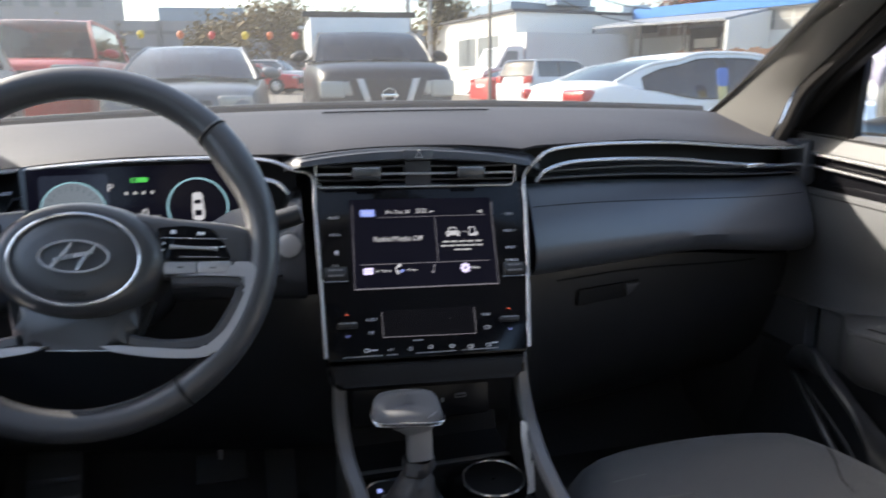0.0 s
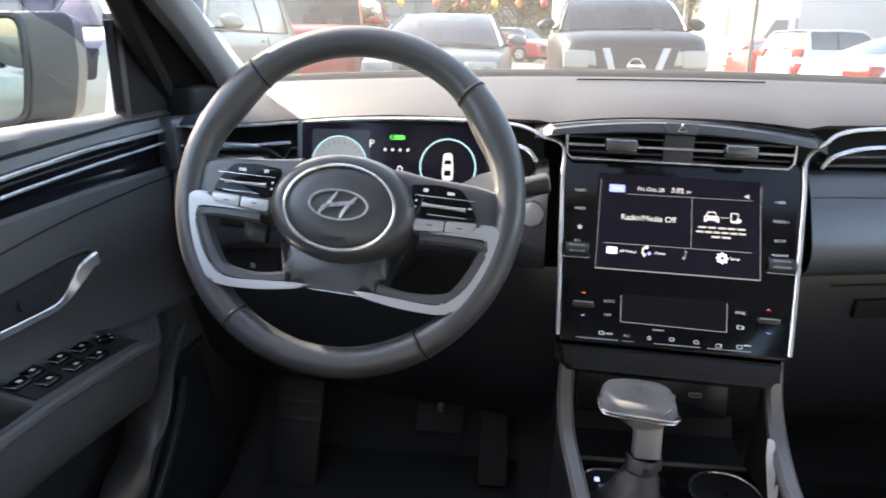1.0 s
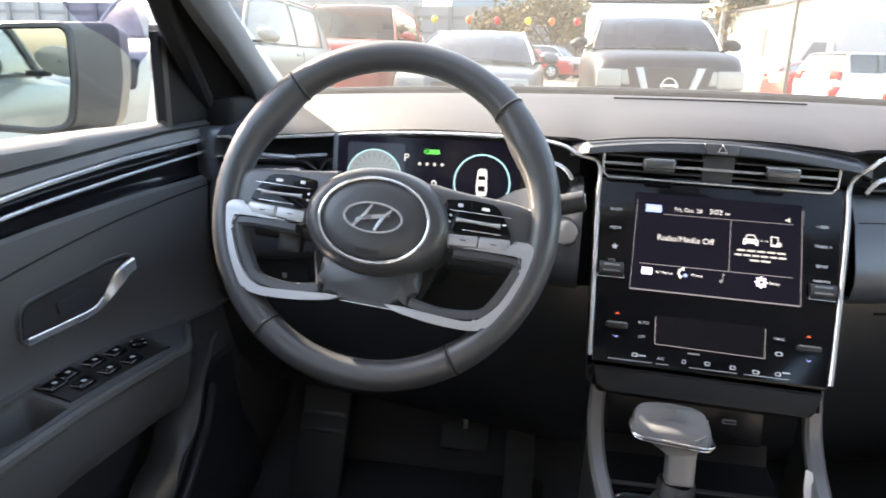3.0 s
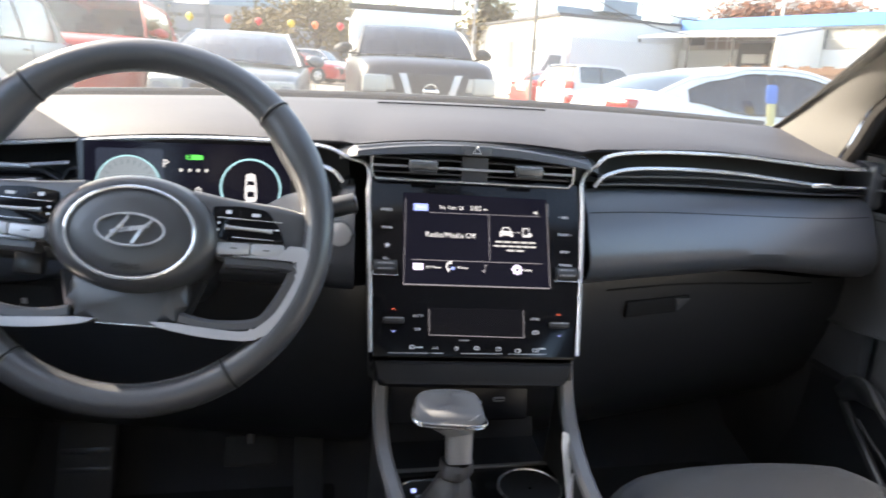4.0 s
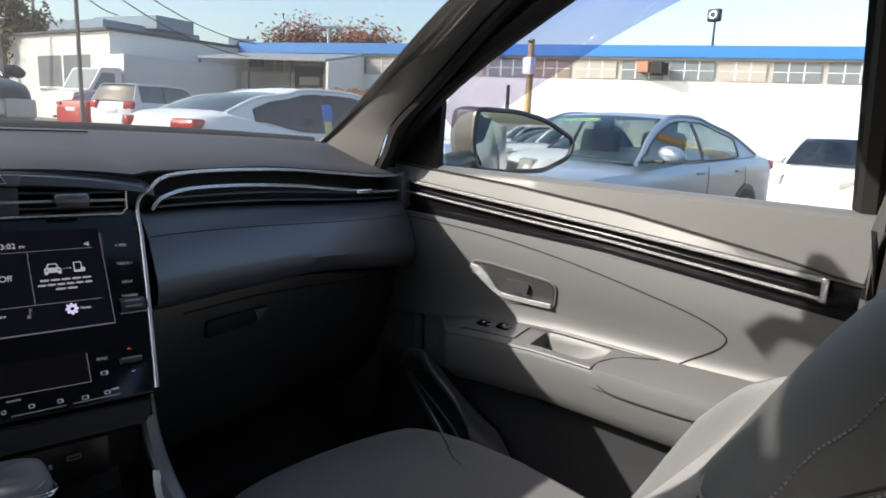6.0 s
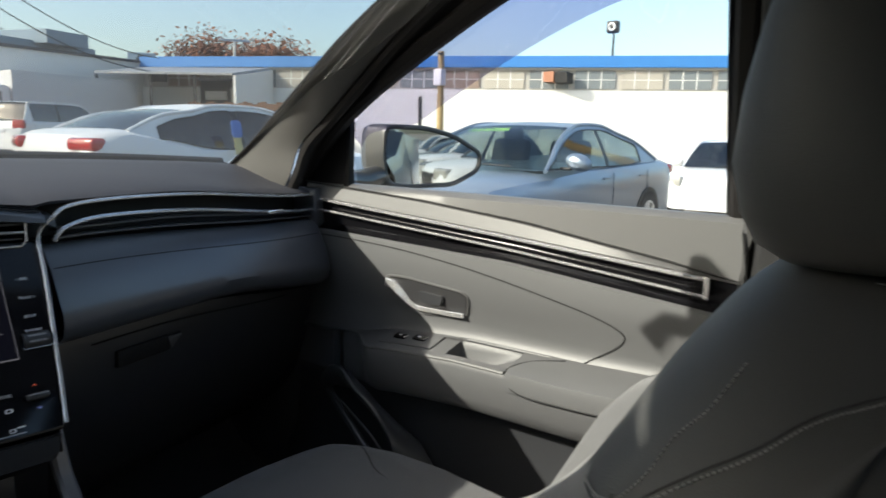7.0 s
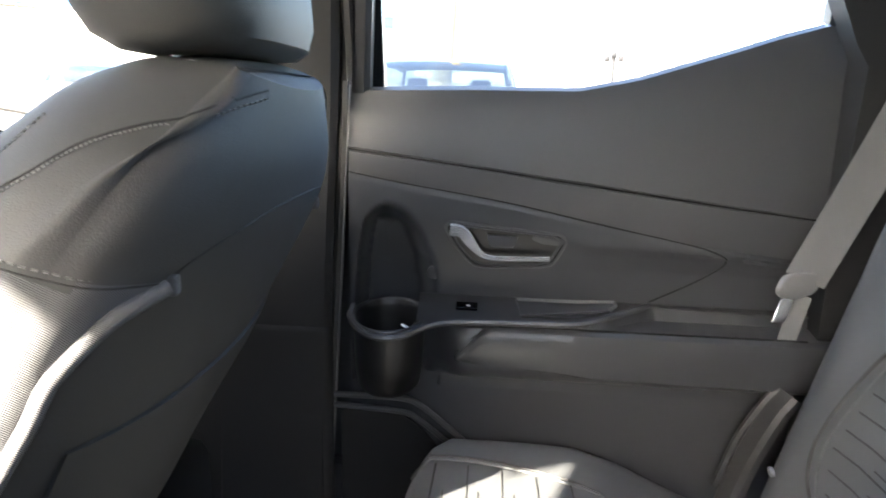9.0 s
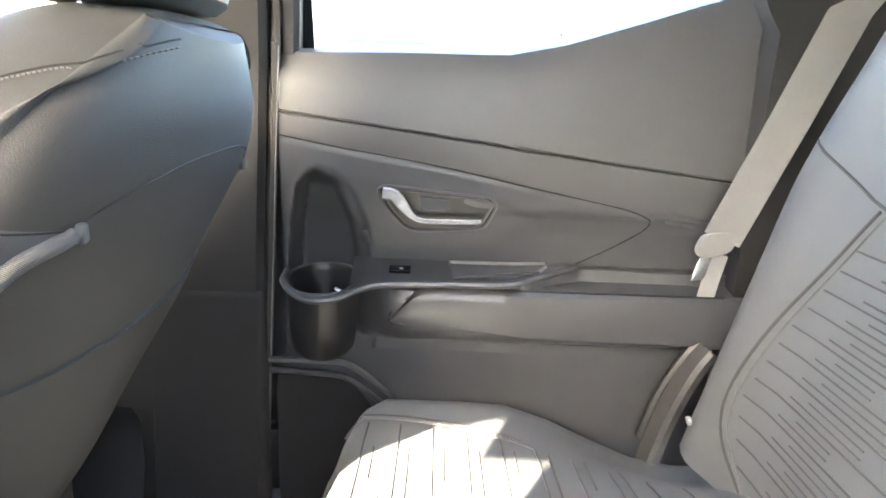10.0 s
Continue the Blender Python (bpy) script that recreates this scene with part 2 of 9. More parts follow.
def ribbon(path, w, h, up=(0, 0, 1), **kw):
    """A flat strip with softened edges along a path: w across, h along up."""
    a, b = w / 2, h / 2
    e = min(a, b) * 0.5
    return sweep(path, [(-a, -b + e), (-a + e, -b), (a - e, -b), (a, -b + e), (a, b - e), (a - e, b), (-a + e, b), (-a, b - e)], up=up, **kw)


def plate(pts, origin, u, v, depth, bevel=0.0, seg=2):
    """A flat shape given in the axes u and v at origin, carried back by depth against u x v."""
    u, v, o = Vector(u).normalized(), Vector(v).normalized(), Vector(origin)
    n = u.cross(v)
    bm = bmesh.new()
    front = [bm.verts.new(o + u * a + v * b) for a, b in pts]
    back = [bm.verts.new(o + u * a + v * b - n * depth) for a, b in pts]
    f = bm.faces.new(front)
    bm.faces.new(back[::-1])
    k = len(pts)
    for i in range(k):
        bm.faces.new((front[(i + 1) % k], front[i], back[i], back[(i + 1) % k]))
    if bevel:
        bmesh.ops.bevel(bm, geom=list(f.edges), offset=bevel, segments=seg, affect="EDGES", profile=0.5)
    return bm


def rrect(x0, y0, x1, y1, r, n=4):
    """A rectangle with round corners."""
    out = []
    for cx, cy, a in ((x1 - r, y1 - r, 0), (x0 + r, y1 - r, 90), (x0 + r, y0 + r, 180), (x1 - r, y0 + r, 270)):
        out += [(cx + r * math.cos(radians(a + 90 * i / n)), cy + r * math.sin(radians(a + 90 * i / n))) for i in range(n + 1)]
    return out


def rpoly(pts, r, n=3):
    """A shape with its corners rounded."""
    out, k = [], len(pts)
    for i in range(k):
        p, a, b = Vector(pts[i]), Vector(pts[i - 1]), Vector(pts[(i + 1) % k])
        da, db = (a - p), (b - p)
        q = min(r, da.length * 0.45, db.length * 0.45)
        s, e = p + da.normalized() * q, p + db.normalized() * q
        out += [tuple((1 - t) ** 2 * s + 2 * t * (1 - t) * p + t * t * e) for t in [j / n for j in range(n + 1)]]
    return out


def words(name, body, size, origin, u, v, material, parent, spread=1.0, align="CENTER", depth=0.0003, local=False):
    """Lettering in the built-in font, standing on the axes u and v."""
    c = bpy.data.curves.new(name, "FONT")
    c.body, c.size, c.align_x, c.align_y, c.extrude = body, size, align, "CENTER", depth
    c.space_character = spread
    t = bpy.data.objects.new(name, c)
    me = bpy.data.meshes.new_from_object(t)
    bpy.data.objects.remove(t)
    u, v = Vector(u).normalized(), Vector(v).normalized()
    m = Matrix((u, v, u.cross(v))).transposed().to_4x4()
    me.transform(Matrix.Translation(origin) @ m)
    me.materials.clear()
    me.materials.append(material)
    ob = new(name, me)
    ob.parent = parent
    if not local:
        ob.matrix_parent_inverse = WORLD.get(parent, Matrix()).inverted()
    return ob


def smoothstep(a, b, x):
    t = min(1, max(0, (x - a) / (b - a)))
    return t * t * (3 - 2 * t)


def lerp_table(tab, x):
    """Reads a table of (x, value) rows between its rows."""
    if x <= tab[0][0]:
        return tab[0][1]
    for (a, p), (b, q) in zip(tab, tab[1:]):
        if x <= b:
            return p + (q - p) * (x - a) / (b - a)
    return tab[-1][1]

# ================= THE CABIN =================
def face_y(x):
    """How far ahead the face of the dashboard stands."""
    return 0.008 + 0.225 * max(0.0, abs(x) - 0.14)


def lip_z(x):
    """Height of the front lip of the dashboard's top."""
    return 1.074 - 0.026 * smoothstep(0.30, 0.68, abs(x))


def slot_z(x):
    """Lower edge of the dark slot under the lip."""
    base = 1.022 - 0.024 * smoothstep(0.15, 0.66, abs(x))
    if x < 0:
        base -= 0.060 * smoothstep(0.155, 0.19, -x) * (1 - smoothstep(0.49, 0.53, -x))
    return base


def stations(a, b, n):
    return [a + (b - a) * i / n for i in range(n + 1)]


dashboard = thing("dashboard", "dark grey soft-touch dashboard spanning the cabin under the windshield", "dashboard", (0, 0.2, 0.45))

# top pad, from the cowl over the crest to the front lip
rows = []
for x in stations(-0.70, 0.70, 70):
    crest = 1.113 - 0.040 * x * x
    yf, zl = face_y(x), lip_z(x)
    if abs(x) < 0.145:
        zl = 1.080 - 0.010 * (x / 0.145) ** 2
    line = [(0.62, crest - 0.012), (0.48, crest - 0.004), (0.34, crest), (max(0.26, yf + 0.17), crest - 0.002), (max(0.17, yf + 0.115), crest - 0.008 - 0.3 * (crest - 0.02 - zl)),
            (yf + 0.07, zl + 0.018), (yf + 0.035, zl + 0.010), (yf + 0.012, zl + 0.005), (yf, zl), (yf + 0.004, zl - 0.004), (yf + 0.03, zl - 0.006)]
    rows.append([(x, y, z) for y, z in line])
top_pad = part("top_pad", grid(rows), DASHTOP, dashboard, "grey grained upper pad")
part("seam", tube([(x, 0.255, 1.1125 - 0.040 * x * x) for x in stations(-0.10, 0.17, 14)], 0.0012, 5), SEAM, top_pad, "thin dark joint")
part("cowl", ribbon([(x, 0.52 - 0.16 * x * x, 1.112 - 0.040 * x * x) for x in stations(-0.69, 0.69, 40)], 0.05, 0.018), RUBBER, dashboard, "black cowl strip at the foot of the windshield")


def face_rows(xs, roll=0.0):
    """The padded face of the dashboard; roll: how far its lower half swells towards the seats."""
    out = []
    for x in xs:
        yf, zs = face_y(x), slot_z(x)
        zb = 0.888 - 0.030 * smoothstep(0.4, 0.7, abs(x)) + 0.35 * roll
        end = 0.040 * smoothstep(0.672, 0.705, abs(x)) ** 2
        line = [(yf + 0.035, zs + 0.003), (yf + 0.004, zs), (yf - 0.003 - 0.1 * roll, zs - 0.004), (yf - 0.012 - 0.45 * roll, zs - 0.028), (yf - 0.016 - 0.72 * roll, zs - 0.052), (yf - 0.018 - roll, (zs + zb) / 2 - 0.01), (yf - 0.018 - 1.12 * roll, zb + 0.036), (yf - 0.014 - 1.02 * roll, zb + 0.018), (yf - 0.006 - 0.7 * roll, zb + 0.006), (yf + 0.006, zb), (yf + 0.030, zb - 0.004)]
        out.append([(x, y + end, z) for y, z in line])
    return out


pad = part("knee_pad", grid(face_rows(stations(0.146, 0.66, 36) + stations(0.664, 0.705, 12), 0.028)), DASH, dashboard, "blue-black padded panel before the passenger")
part("knee_pad", grid(face_rows(stations(-0.71, -0.146, 40))), DASH, dashboard, "blue-black padded panel behind the wheel")
part("seam", tube([(x, face_y(x) - 0.0105 - 0.012, slot_z(x) - 0.026) for x in stations(0.15, 0.668, 30)], 0.0010, 5), SEAM, pad)
part("seam", tube([(x + 0.006, y - 0.002, z) for x, y, z in face_rows([0.700], 0.028)[0][1:]], 0.0028, 6), SEAM, pad, "dark joint at the door")


def lower_rows(xs):
    out = []
    for x in xs:
        yf = face_y(x)
        zb = 0.886 - 0.030 * smoothstep(0.4, 0.7, abs(x))
        line = [(yf + 0.028, zb), (yf + 0.026, zb - 0.012), (yf + 0.034, 0.80), (yf + 0.05, 0.74), (yf + 0.085, 0.66), (yf + 0.15, 0.59), (yf + 0.26, 0.55)]
        out.append([(x, y, z) for y, z in line])
    return out


glovebox = part("glovebox", grid(lower_rows(stations(0.20, 0.66, 20))), BLACKP, dashboard, "black glovebox lid")
part("end_panel", grid(lower_rows(stations(0.66, 0.71, 3))), BLACKP, dashboard)
part("end_panel", grid(lower_rows(stations(0.115, 0.20, 5))), BLACKP, dashboard)
part("lower_panel", grid(lower_rows(stations(-0.71, -0.115, 24))), BLACKP, dashboard, "black knee panel under the column")
gl = (0.34, face_y(0.34) + 0.026, 0.838)
# raised black plate; its colour stands in for a shaded recess
part("latch", plate(rpoly([(-0.09, 0.014), (0.028, 0.014), (0.004, -0.010), (-0.09, -0.012)], 0.003), (gl[0], gl[1] - 0.002, gl[2]), (0.97, 0.22, 0), (0, -0.05, 1), 0.012, 0.002), VOID, glovebox, "latch pull with its recess painted on as black shade")
part("latch_lever", plate(rpoly([(-0.002, 0.012), (0.026, 0.010), (0.004, -0.008)], 0.002), (gl[0], gl[1] - 0.005, gl[2]), (0.97, 0.22, 0), (0, -0.05, 1), 0.008, 0.001), DASH, glovebox)
part("lid_gap", tube([(x, face_y(x) + 0.026, 0.872 - 0.020 * smoothstep(0.3, 0.66, x)) for x in stations(0.215, 0.62, 20)], 0.0016, 5), SEAM, glovebox)


# dark slot behind the lip, with its slats
def slot_back(xs, deep):
    return grid([[(x, face_y(x) + 0.004, lip_z(x) - 0.003), (x, face_y(x) + deep, lip_z(x) - 0.006), (x, face_y(x) + deep, slot_z(x) + 0.004), (x, face_y(x) + 0.004, slot_z(x) + 0.001)] for x in xs])


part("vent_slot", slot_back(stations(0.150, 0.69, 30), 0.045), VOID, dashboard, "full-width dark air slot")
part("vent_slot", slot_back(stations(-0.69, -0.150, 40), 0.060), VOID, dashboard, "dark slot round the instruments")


# axes of the centre stack's face, which leans back and hangs a little low on its passenger side
SV0 = Vector((0, 0.584, 1)).normalized()
SU = Vector((1, 0, 0)) * math.cos(radians(2)) - SV0 * math.sin(radians(2))
SV = SV0 * math.cos(radians(2)) + Vector((1, 0, 0)) * math.sin(radians(2))
SN = SU.cross(SV)
SO = Vector((0, 0, 1.03))


def on(a, b, d=0.0):
    """A place on the face of the stack."""
    return SO + SU * a + SV * b + SN * d


# bright trims that run along the lip and turn down beside the centre stack
def trim_path(s, upper):
    drop = 0.0 if upper else 0.021
    pts = [(s * x, face_y(x) - 0.003, lip_z(x) - 0.004 - drop * (1 + 0.35 * smoothstep(0.2, 0.66, x))) for x in (0.685, 0.60, 0.50, 0.40, 0.30, 0.22)]
    if upper:
        edge = ((0.1410, 0.012), (0.1375, -0.030), (0.1318, -0.090), (0.1250, -0.155), (0.1185, -0.212)) if s > 0 else ((-0.1310, 0.012), (-0.1295, -0.030), (-0.1275, -0.090), (-0.1260, -0.155), (-0.1245, -0.210))
        pts += [(s * 0.178, 0.010, 1.066), (s * 0.157 + 0.003, 0.003, 1.056)] + [on(a, b, 0.002) for a, b in edge]
    else:
        pts += [(s * 0.182, 0.012, 1.043), (s * 0.168, 0.008, 1.036), (s * 0.160, 0.006, 1.026)]
    return spline(pts, 8)


for s, side in ((1, "passenger"), (-1, "driver")):
    part("trim_strip", ribbon(trim_path(s, True), 0.0045, 0.0040, up=(0, -0.8, 0.6)), CHROME, dashboard, "satin chrome strip")
    lower = trim_path(s, False)
    part("trim_strip", ribbon(lower if s > 0 else [p for p in lower if p.x > -0.218], 0.005, 0.0028, up=(0, -0.8, 0.6)), CHROME, dashboard, "satin chrome strip")
    if s < 0:
        part("trim_strip", ribbon([p for p in lower if p.x < -0.482], 0.005, 0.0028, up=(0, -0.8, 0.6)), CHROME, dashboard, "satin chrome strip")
for k, (a, b) in enumerate(((0.165, 0.675), (-0.675, -0.475))):
    for dz in (0.33, 0.72):
        pts = [(x, face_y(x) + 0.006, lip_z(x) - 0.027 - dz * (lip_z(x) - 0.027 - slot_z(x) - (0.055 if -0.49 < x < -0.15 else 0))) for x in stations(a, b, 16)]
        part("vent_slat", ribbon(pts, 0.016, 0.0035), BLACKP, dashboard)
part("vent_tab", box(0.565, face_y(0.565) - 0.004, lip_z(0.565) - 0.0315, 0.040, 0.012, 0.007, 0.002, turn=Matrix.Rotation(radians(12.5), 3, "Z")), BRIGHT, dashboard, "chrome vent tab")
part("vent_tab", box(-0.565, face_y(0.565) - 0.002, lip_z(0.565) - 0.0300, 0.060, 0.010, 0.005, 0.002, turn=Matrix.Rotation(radians(-12.5), 3, "Z")), SILVER, dashboard, "silver vent tab")
for s in (1, -1):
    part("end_cap", plate(rrect(-0.014, -0.040, 0.020, 0.036, 0.010), (s * 0.690, face_y(0.69) - 0.012, 1.020), (1, 0.2 * s, 0), (0, 0, 1), 0.05, 0.006), DASH, dashboard, "soft end cap beside the door")

# instruments
cluster = thing("instrument_cluster", "black digital instrument display behind the steering wheel, switched on", "instrument display", (-0.345, 0.075, 0.965))
CU, CV = (1, 0, 0), (0, 0.17, 0.985)
CO = Vector((-0.346, 0.066, 1.012))


def con(a, b, d=0.0):
    """A place on the cluster's face."""
    n = Vector(CU).cross(Vector(CV).normalized())
    return CO + Vector(CU) * a + Vector(CV).normalized() * b + n * d


part("housing", plate(rrect(-0.130, -0.054, 0.130, 0.053, 0.006), con(0, 0, -0.003), CU, CV, 0.02, 0.002), BLACKP, cluster)
display = part("display", plate(rrect(-0.122, -0.048, 0.122, 0.048, 0.003), con(0, 0, 0), CU, CV, 0.004), SCREEN, cluster, "black glass display")
part("panel_glow", plate(rrect(-0.108, -0.010, -0.030, 0.040, 0.004), con(0, 0, 0.0005), CU, CV, 0.0004), glow("dim_blue", (0.12, 0.16, 0.28), 0.02), display)


def disc_pts(r, n=36, r2=None):
    return [(r * math.cos(2 * math.pi * i / n), (r2 or r) * math.sin(2 * math.pi * i / n)) for i in range(n)]


part("speed_dial", plate(disc_pts(0.037), con(-0.071, -0.006, 0.0012), CU, CV, 0.0006), DIAL, display, "pale blue lit speed dial")
part("dial_ring", sweep([con(-0.071 + 0.037 * math.cos(a), -0.006 + 0.037 * math.sin(a), 0.0014) for a in [2 * math.pi * i / 40 for i in range(40)]], ring(0.0009, 5), up=(0, -1, 0.1), closed=True), LITCYAN, display)
for i in range(11):
    a = radians(20 + 14 * i)
    part("dial_mark", plate(rrect(-0.003, -0.0005, 0.003, 0.0005, 0.0002, 1), con(-0.071 + 0.030 * math.cos(a), -0.006 + 0.030 * math.sin(a), 0.0016), Vector(CU) * math.cos(a) + Vector(CV) * math.sin(a), Vector(CV) * math.cos(a) - Vector(CU) * math.sin(a), 0.0003), glow("dial_ink", (0.2, 0.3, 0.38), 0.05) if i == 0 else bpy.data.materials["dial_ink"], display)
part("assist_ring", sweep([con(0.073 + 0.036 * math.cos(a), -0.006 + 0.036 * math.sin(a), 0.0014) for a in [2 * math.pi * i / 48 for i in range(48)]], ring(0.0012, 5), up=(0, -1, 0.1), closed=True), LITCYAN, display, "glowing ring round a car figure")
part("car_figure", plate(rpoly([(-0.0065, -0.017), (0.0065, -0.017), (0.0075, -0.008), (0.0068, 0.004), (0.0062, 0.015), (0.004, 0.0185), (-0.004, 0.0185), (-0.0062, 0.015), (-0.0068, 0.004), (-0.0075, -0.008)], 0.003), con(0.073, -0.006, 0.0014), CU, CV, 0.0004), LIT, display, "white car figure")
for b0, b1, w in ((0.004, 0.009, 0.0046), (-0.011, -0.004, 0.0046)):
    part("figure_window", plate([(-w, b0), (w, b0), (w * 0.9, b1), (-w * 0.9, b1)], con(0.073, -0.006, 0.0019), CU, CV, 0.0003), SCREEN, display)
words("gear_letter", "P", 0.014, con(-0.028, 0.022, 0.001), CU, CV, LIT, display)
words("speed_digit", "0", 0.017, con(0.010, -0.012, 0.001), CU, CV, LIT, display)
words("unit", "MPH", 0.005, con(0.022, -0.0155, 0.001), CU, CV, LITDIM, display)
for k in range(4):
    part("lamp_icon", plate(disc_pts(0.0022, 10), con(-0.010 + 0.010 * k, 0.015, 0.001), CU, CV, 0.0003), LITDIM, display)
part("headlamp_icon", plate(rrect(-0.010, -0.003, 0.010, 0.003, 0.002), con(0.006, 0.031, 0.001), CU, CV, 0.0003), LITGREEN, display, "green lamp symbol")
for k in range(3):
    part("icon_bar", plate(rrect(-0.0025, -0.0006, 0.0025, 0.0006, 0.0003, 1), con(0.000, 0.0295 + 0.0017 * k, 0.0014), CU, CV, 0.0003), SCREEN, display)

start_button = thing("start_button", "round silver engine start button on the dashboard", "button", (-0.164, 0.0, 0.964))
part("bezel", plate(disc_pts(0.0175), (-0.164, face_y(0.164) - 0.017, 0.964), (0.975, -0.22, 0), (0, 0.12, 1), 0.010, 0.002), DASH, start_button)
part("cap", plate(disc_pts(0.0145), (-0.164, face_y(0.164) - 0.019, 0.964), (0.975, -0.22, 0), (0, 0.12, 1), 0.010, 0.0025), SILVER, start_button, "silver cap")

lamp_switch = thing("switch_panel", "small dark switch panel below the vent", "switch panel", (-0.575, 0.1, 0.84))
part("plate", plate(rrect(-0.042, -0.024, 0.042, 0.024, 0.003), (-0.575, face_y(0.575) + 0.026, 0.836), (0.975, -0.22, 0), (0, -0.05, 1), 0.010, 0.002), BLACKP, lamp_switch)
part("symbol", plate(rrect(-0.004, -0.004, 0.004, 0.004, 0.001), (-0.575, face_y(0.575) + 0.0235, 0.838), (0.975, -0.22, 0), (0, -0.05, 1), 0.0006), PANELWHITE, lamp_switch)

# ---- centre stack ----
stack = thing("center_stack", "gloss black centre stack with touch screen and climate panel", "control panel", (0, -0.05, 0.80))
panel = part("panel", plate(rpoly([(-0.1285, 0.006), (0.1385, 0.006), (0.1345, -0.055), (0.1240, -0.155), (0.1165, -0.217), (-0.1225, -0.215), (-0.1240, -0.155), (-0.1265, -0.055)], 0.004), on(0, 0), SU, SV, 0.05, 0.003), PIANO, stack, "gloss black panel")
part("chin", plate(rpoly([(-0.1220, -0.217), (0.1160, -0.219), (0.104, -0.246), (-0.112, -0.244)], 0.006), on(0, 0, -0.004), SU, SV, 0.05, 0.004), TRAYB, stack)
part("back_cover", grid([[on(s * w, b, -0.01), on(s * w, b, -0.09) + Vector((0, 0.03, 0))] for s, w, b in ((1, 0.138, 0.006), (1, 0.112, -0.24), (-1, 0.118, -0.24), (-1, 0.128, 0.006))]), BLACKP, stack)

# crown of the stack and the centre vent
crown = []
for x in stations(-0.164, 0.166, 34):
    e = min(1.0, (x / 0.148) ** 2) + 40 * max(0.0, abs(x) - 0.148)
    y0 = 0.016 * smoothstep(0.144, 0.164, abs(x))
    crown.append([(x, 0.030, 1.083 - 0.012 * e), (x, 0.006 + y0 * 0.5, 1.078 - 0.012 * e), (x, -0.004 + y0, 1.074 - 0.014 * e), (x, -0.006 + y0, 1.0645 - 0.010 * e), (x, -0.001 + y0, 1.062 - 0.009 * e)])
crown_panel = part("crown", grid(crown), DASH, stack, "grey crown over the vent")
part("seam", tube([(x, 0.004, 1.0790 - 0.0120 * (x / 0.148) ** 2) for x in stations(-0.146, 0.146, 30)], 0.0011, 5), SEAM, crown_panel)
hazard = part("hazard_button", plate(rpoly([(-0.020, 0.006), (0.020, 0.006), (0.016, -0.006), (-0.016, -0.006)], 0.002), (0.0, -0.0075, 1.0695), (1, 0, 0), (0, 0.15, 1), 0.006, 0.001), DASH, stack, "hazard switch")
part("triangle", sweep([(0.0055 * math.sin(2 * math.pi * k / 3), -0.0082 + 0.15 * 0.0055 * math.cos(2 * math.pi * k / 3), 1.0690 + 0.0055 * math.cos(2 * math.pi * k / 3)) for k in range(3)], ring(0.0008, 4), up=(0, -1, 0.15), closed=True), PANELWHITE, hazard, "white warning triangle")
center_vent = part("vent_box", grid([[(s * 0.126, 0.0, z), (s * 0.126, 0.05, z)] for s, z in ((1, 1.062), (-1, 1.062), (-1, 1.030), (1, 1.030), (1, 1.062))]), VOID, stack, "dark air duct")
part("vent_back", plate([(-0.13, -0.02), (0.13, -0.02), (0.13, 0.02), (-0.13, 0.02)], (0, 0.045, 1.046), (1, 0, 0), (0, 0, 1), 0.004), VOID, center_vent)
part("vent_frame", sweep([(a, -0.003, 1.046 + b) for a, b in ((-0.1265, 0.012), (-0.1265, -0.010), (-0.121, -0.0165), (0.121, -0.0165), (0.1265, -0.010), (0.1265, 0.012))], ring(0.0016, 6), up=(0, -1, 0.1)), CHROME, center_vent, "chrome frame under the vent")
part("divider", box(0, 0.006, 1.046, 0.034, 0.012, 0.031, 0.002), mat("vent_divider", (0.05, 0.05, 0.055), 0.5), center_vent)
for k, z in enumerate((1.0545, 1.0375)):
    part("slat", ribbon([(x, 0.010, z) for x in stations(-0.124, 0.124, 4)], 0.018, 0.003), BLACKP, center_vent)
part("slat_rail", ribbon([(x, -0.001, 1.0455) for x in stations(-0.125, 0.125, 4)], 0.004, 0.003), SILVER, center_vent, "silver slat rail")
for x in (-0.066, 0.066):
    tab = part("vent_tab", box(x, -0.006, 1.0480, 0.036, 0.016, 0.012, 0.0035, 3), TABMETAL, center_vent, "dark metal vent tab")
    part("tab_edge", box(x, -0.0075, 1.0535, 0.033, 0.010, 0.0016, 0.0006), SILVER, tab, "bright upper edge")
    part("grip", box(x, -0.008, 1.0425, 0.034, 0.012, 0.006, 0.002), BLACKP, tab)

# touch screen
screen = part("touch_screen", plate(rrect(-0.0885, -0.1318, 0.0915, -0.018, 0.002), on(0, 0, 0.0008), SU, SV, 0.004), SCREEN, stack, "lit touch screen with menu tiles")
LINE = glow("screen_line", (0.45, 0.45, 0.55), 0.05)


def line(a0, b0, a1, b1, w=0.0006, name="rule", m=None, parent=None):
    d = Vector((a1 - a0, b1 - b0)).normalized() * w
    n = Vector((-d.y, d.x))
    return part(name, plate([(a0 - n.x, b0 - n.y), (a1 - n.x, b1 - n.y), (a1 + n.x, b1 + n.y), (a0 + n.x, b0 + n.y)], on(0, 0, 0.0014), SU, SV, 0.0003), m or LINE, parent or screen)


def lit(name, pts, m, parent=None, d=0.0014):
    return part(name, plate(pts, on(0, 0, d), SU, SV, 0.0004), m, parent or screen)


line(-0.0873, -0.1312, 0.0896, -0.1316, 0.0008)
line(0.0896, -0.1316, 0.0913, -0.024, 0.0004)
line(-0.0873, -0.1312, -0.0850, -0.026, 0.0003)
line(-0.079, -0.1014, 0.081, -0.1014, 0.0004)
line(-0.056, -0.0422, 0.082, -0.0412, 0.0003)
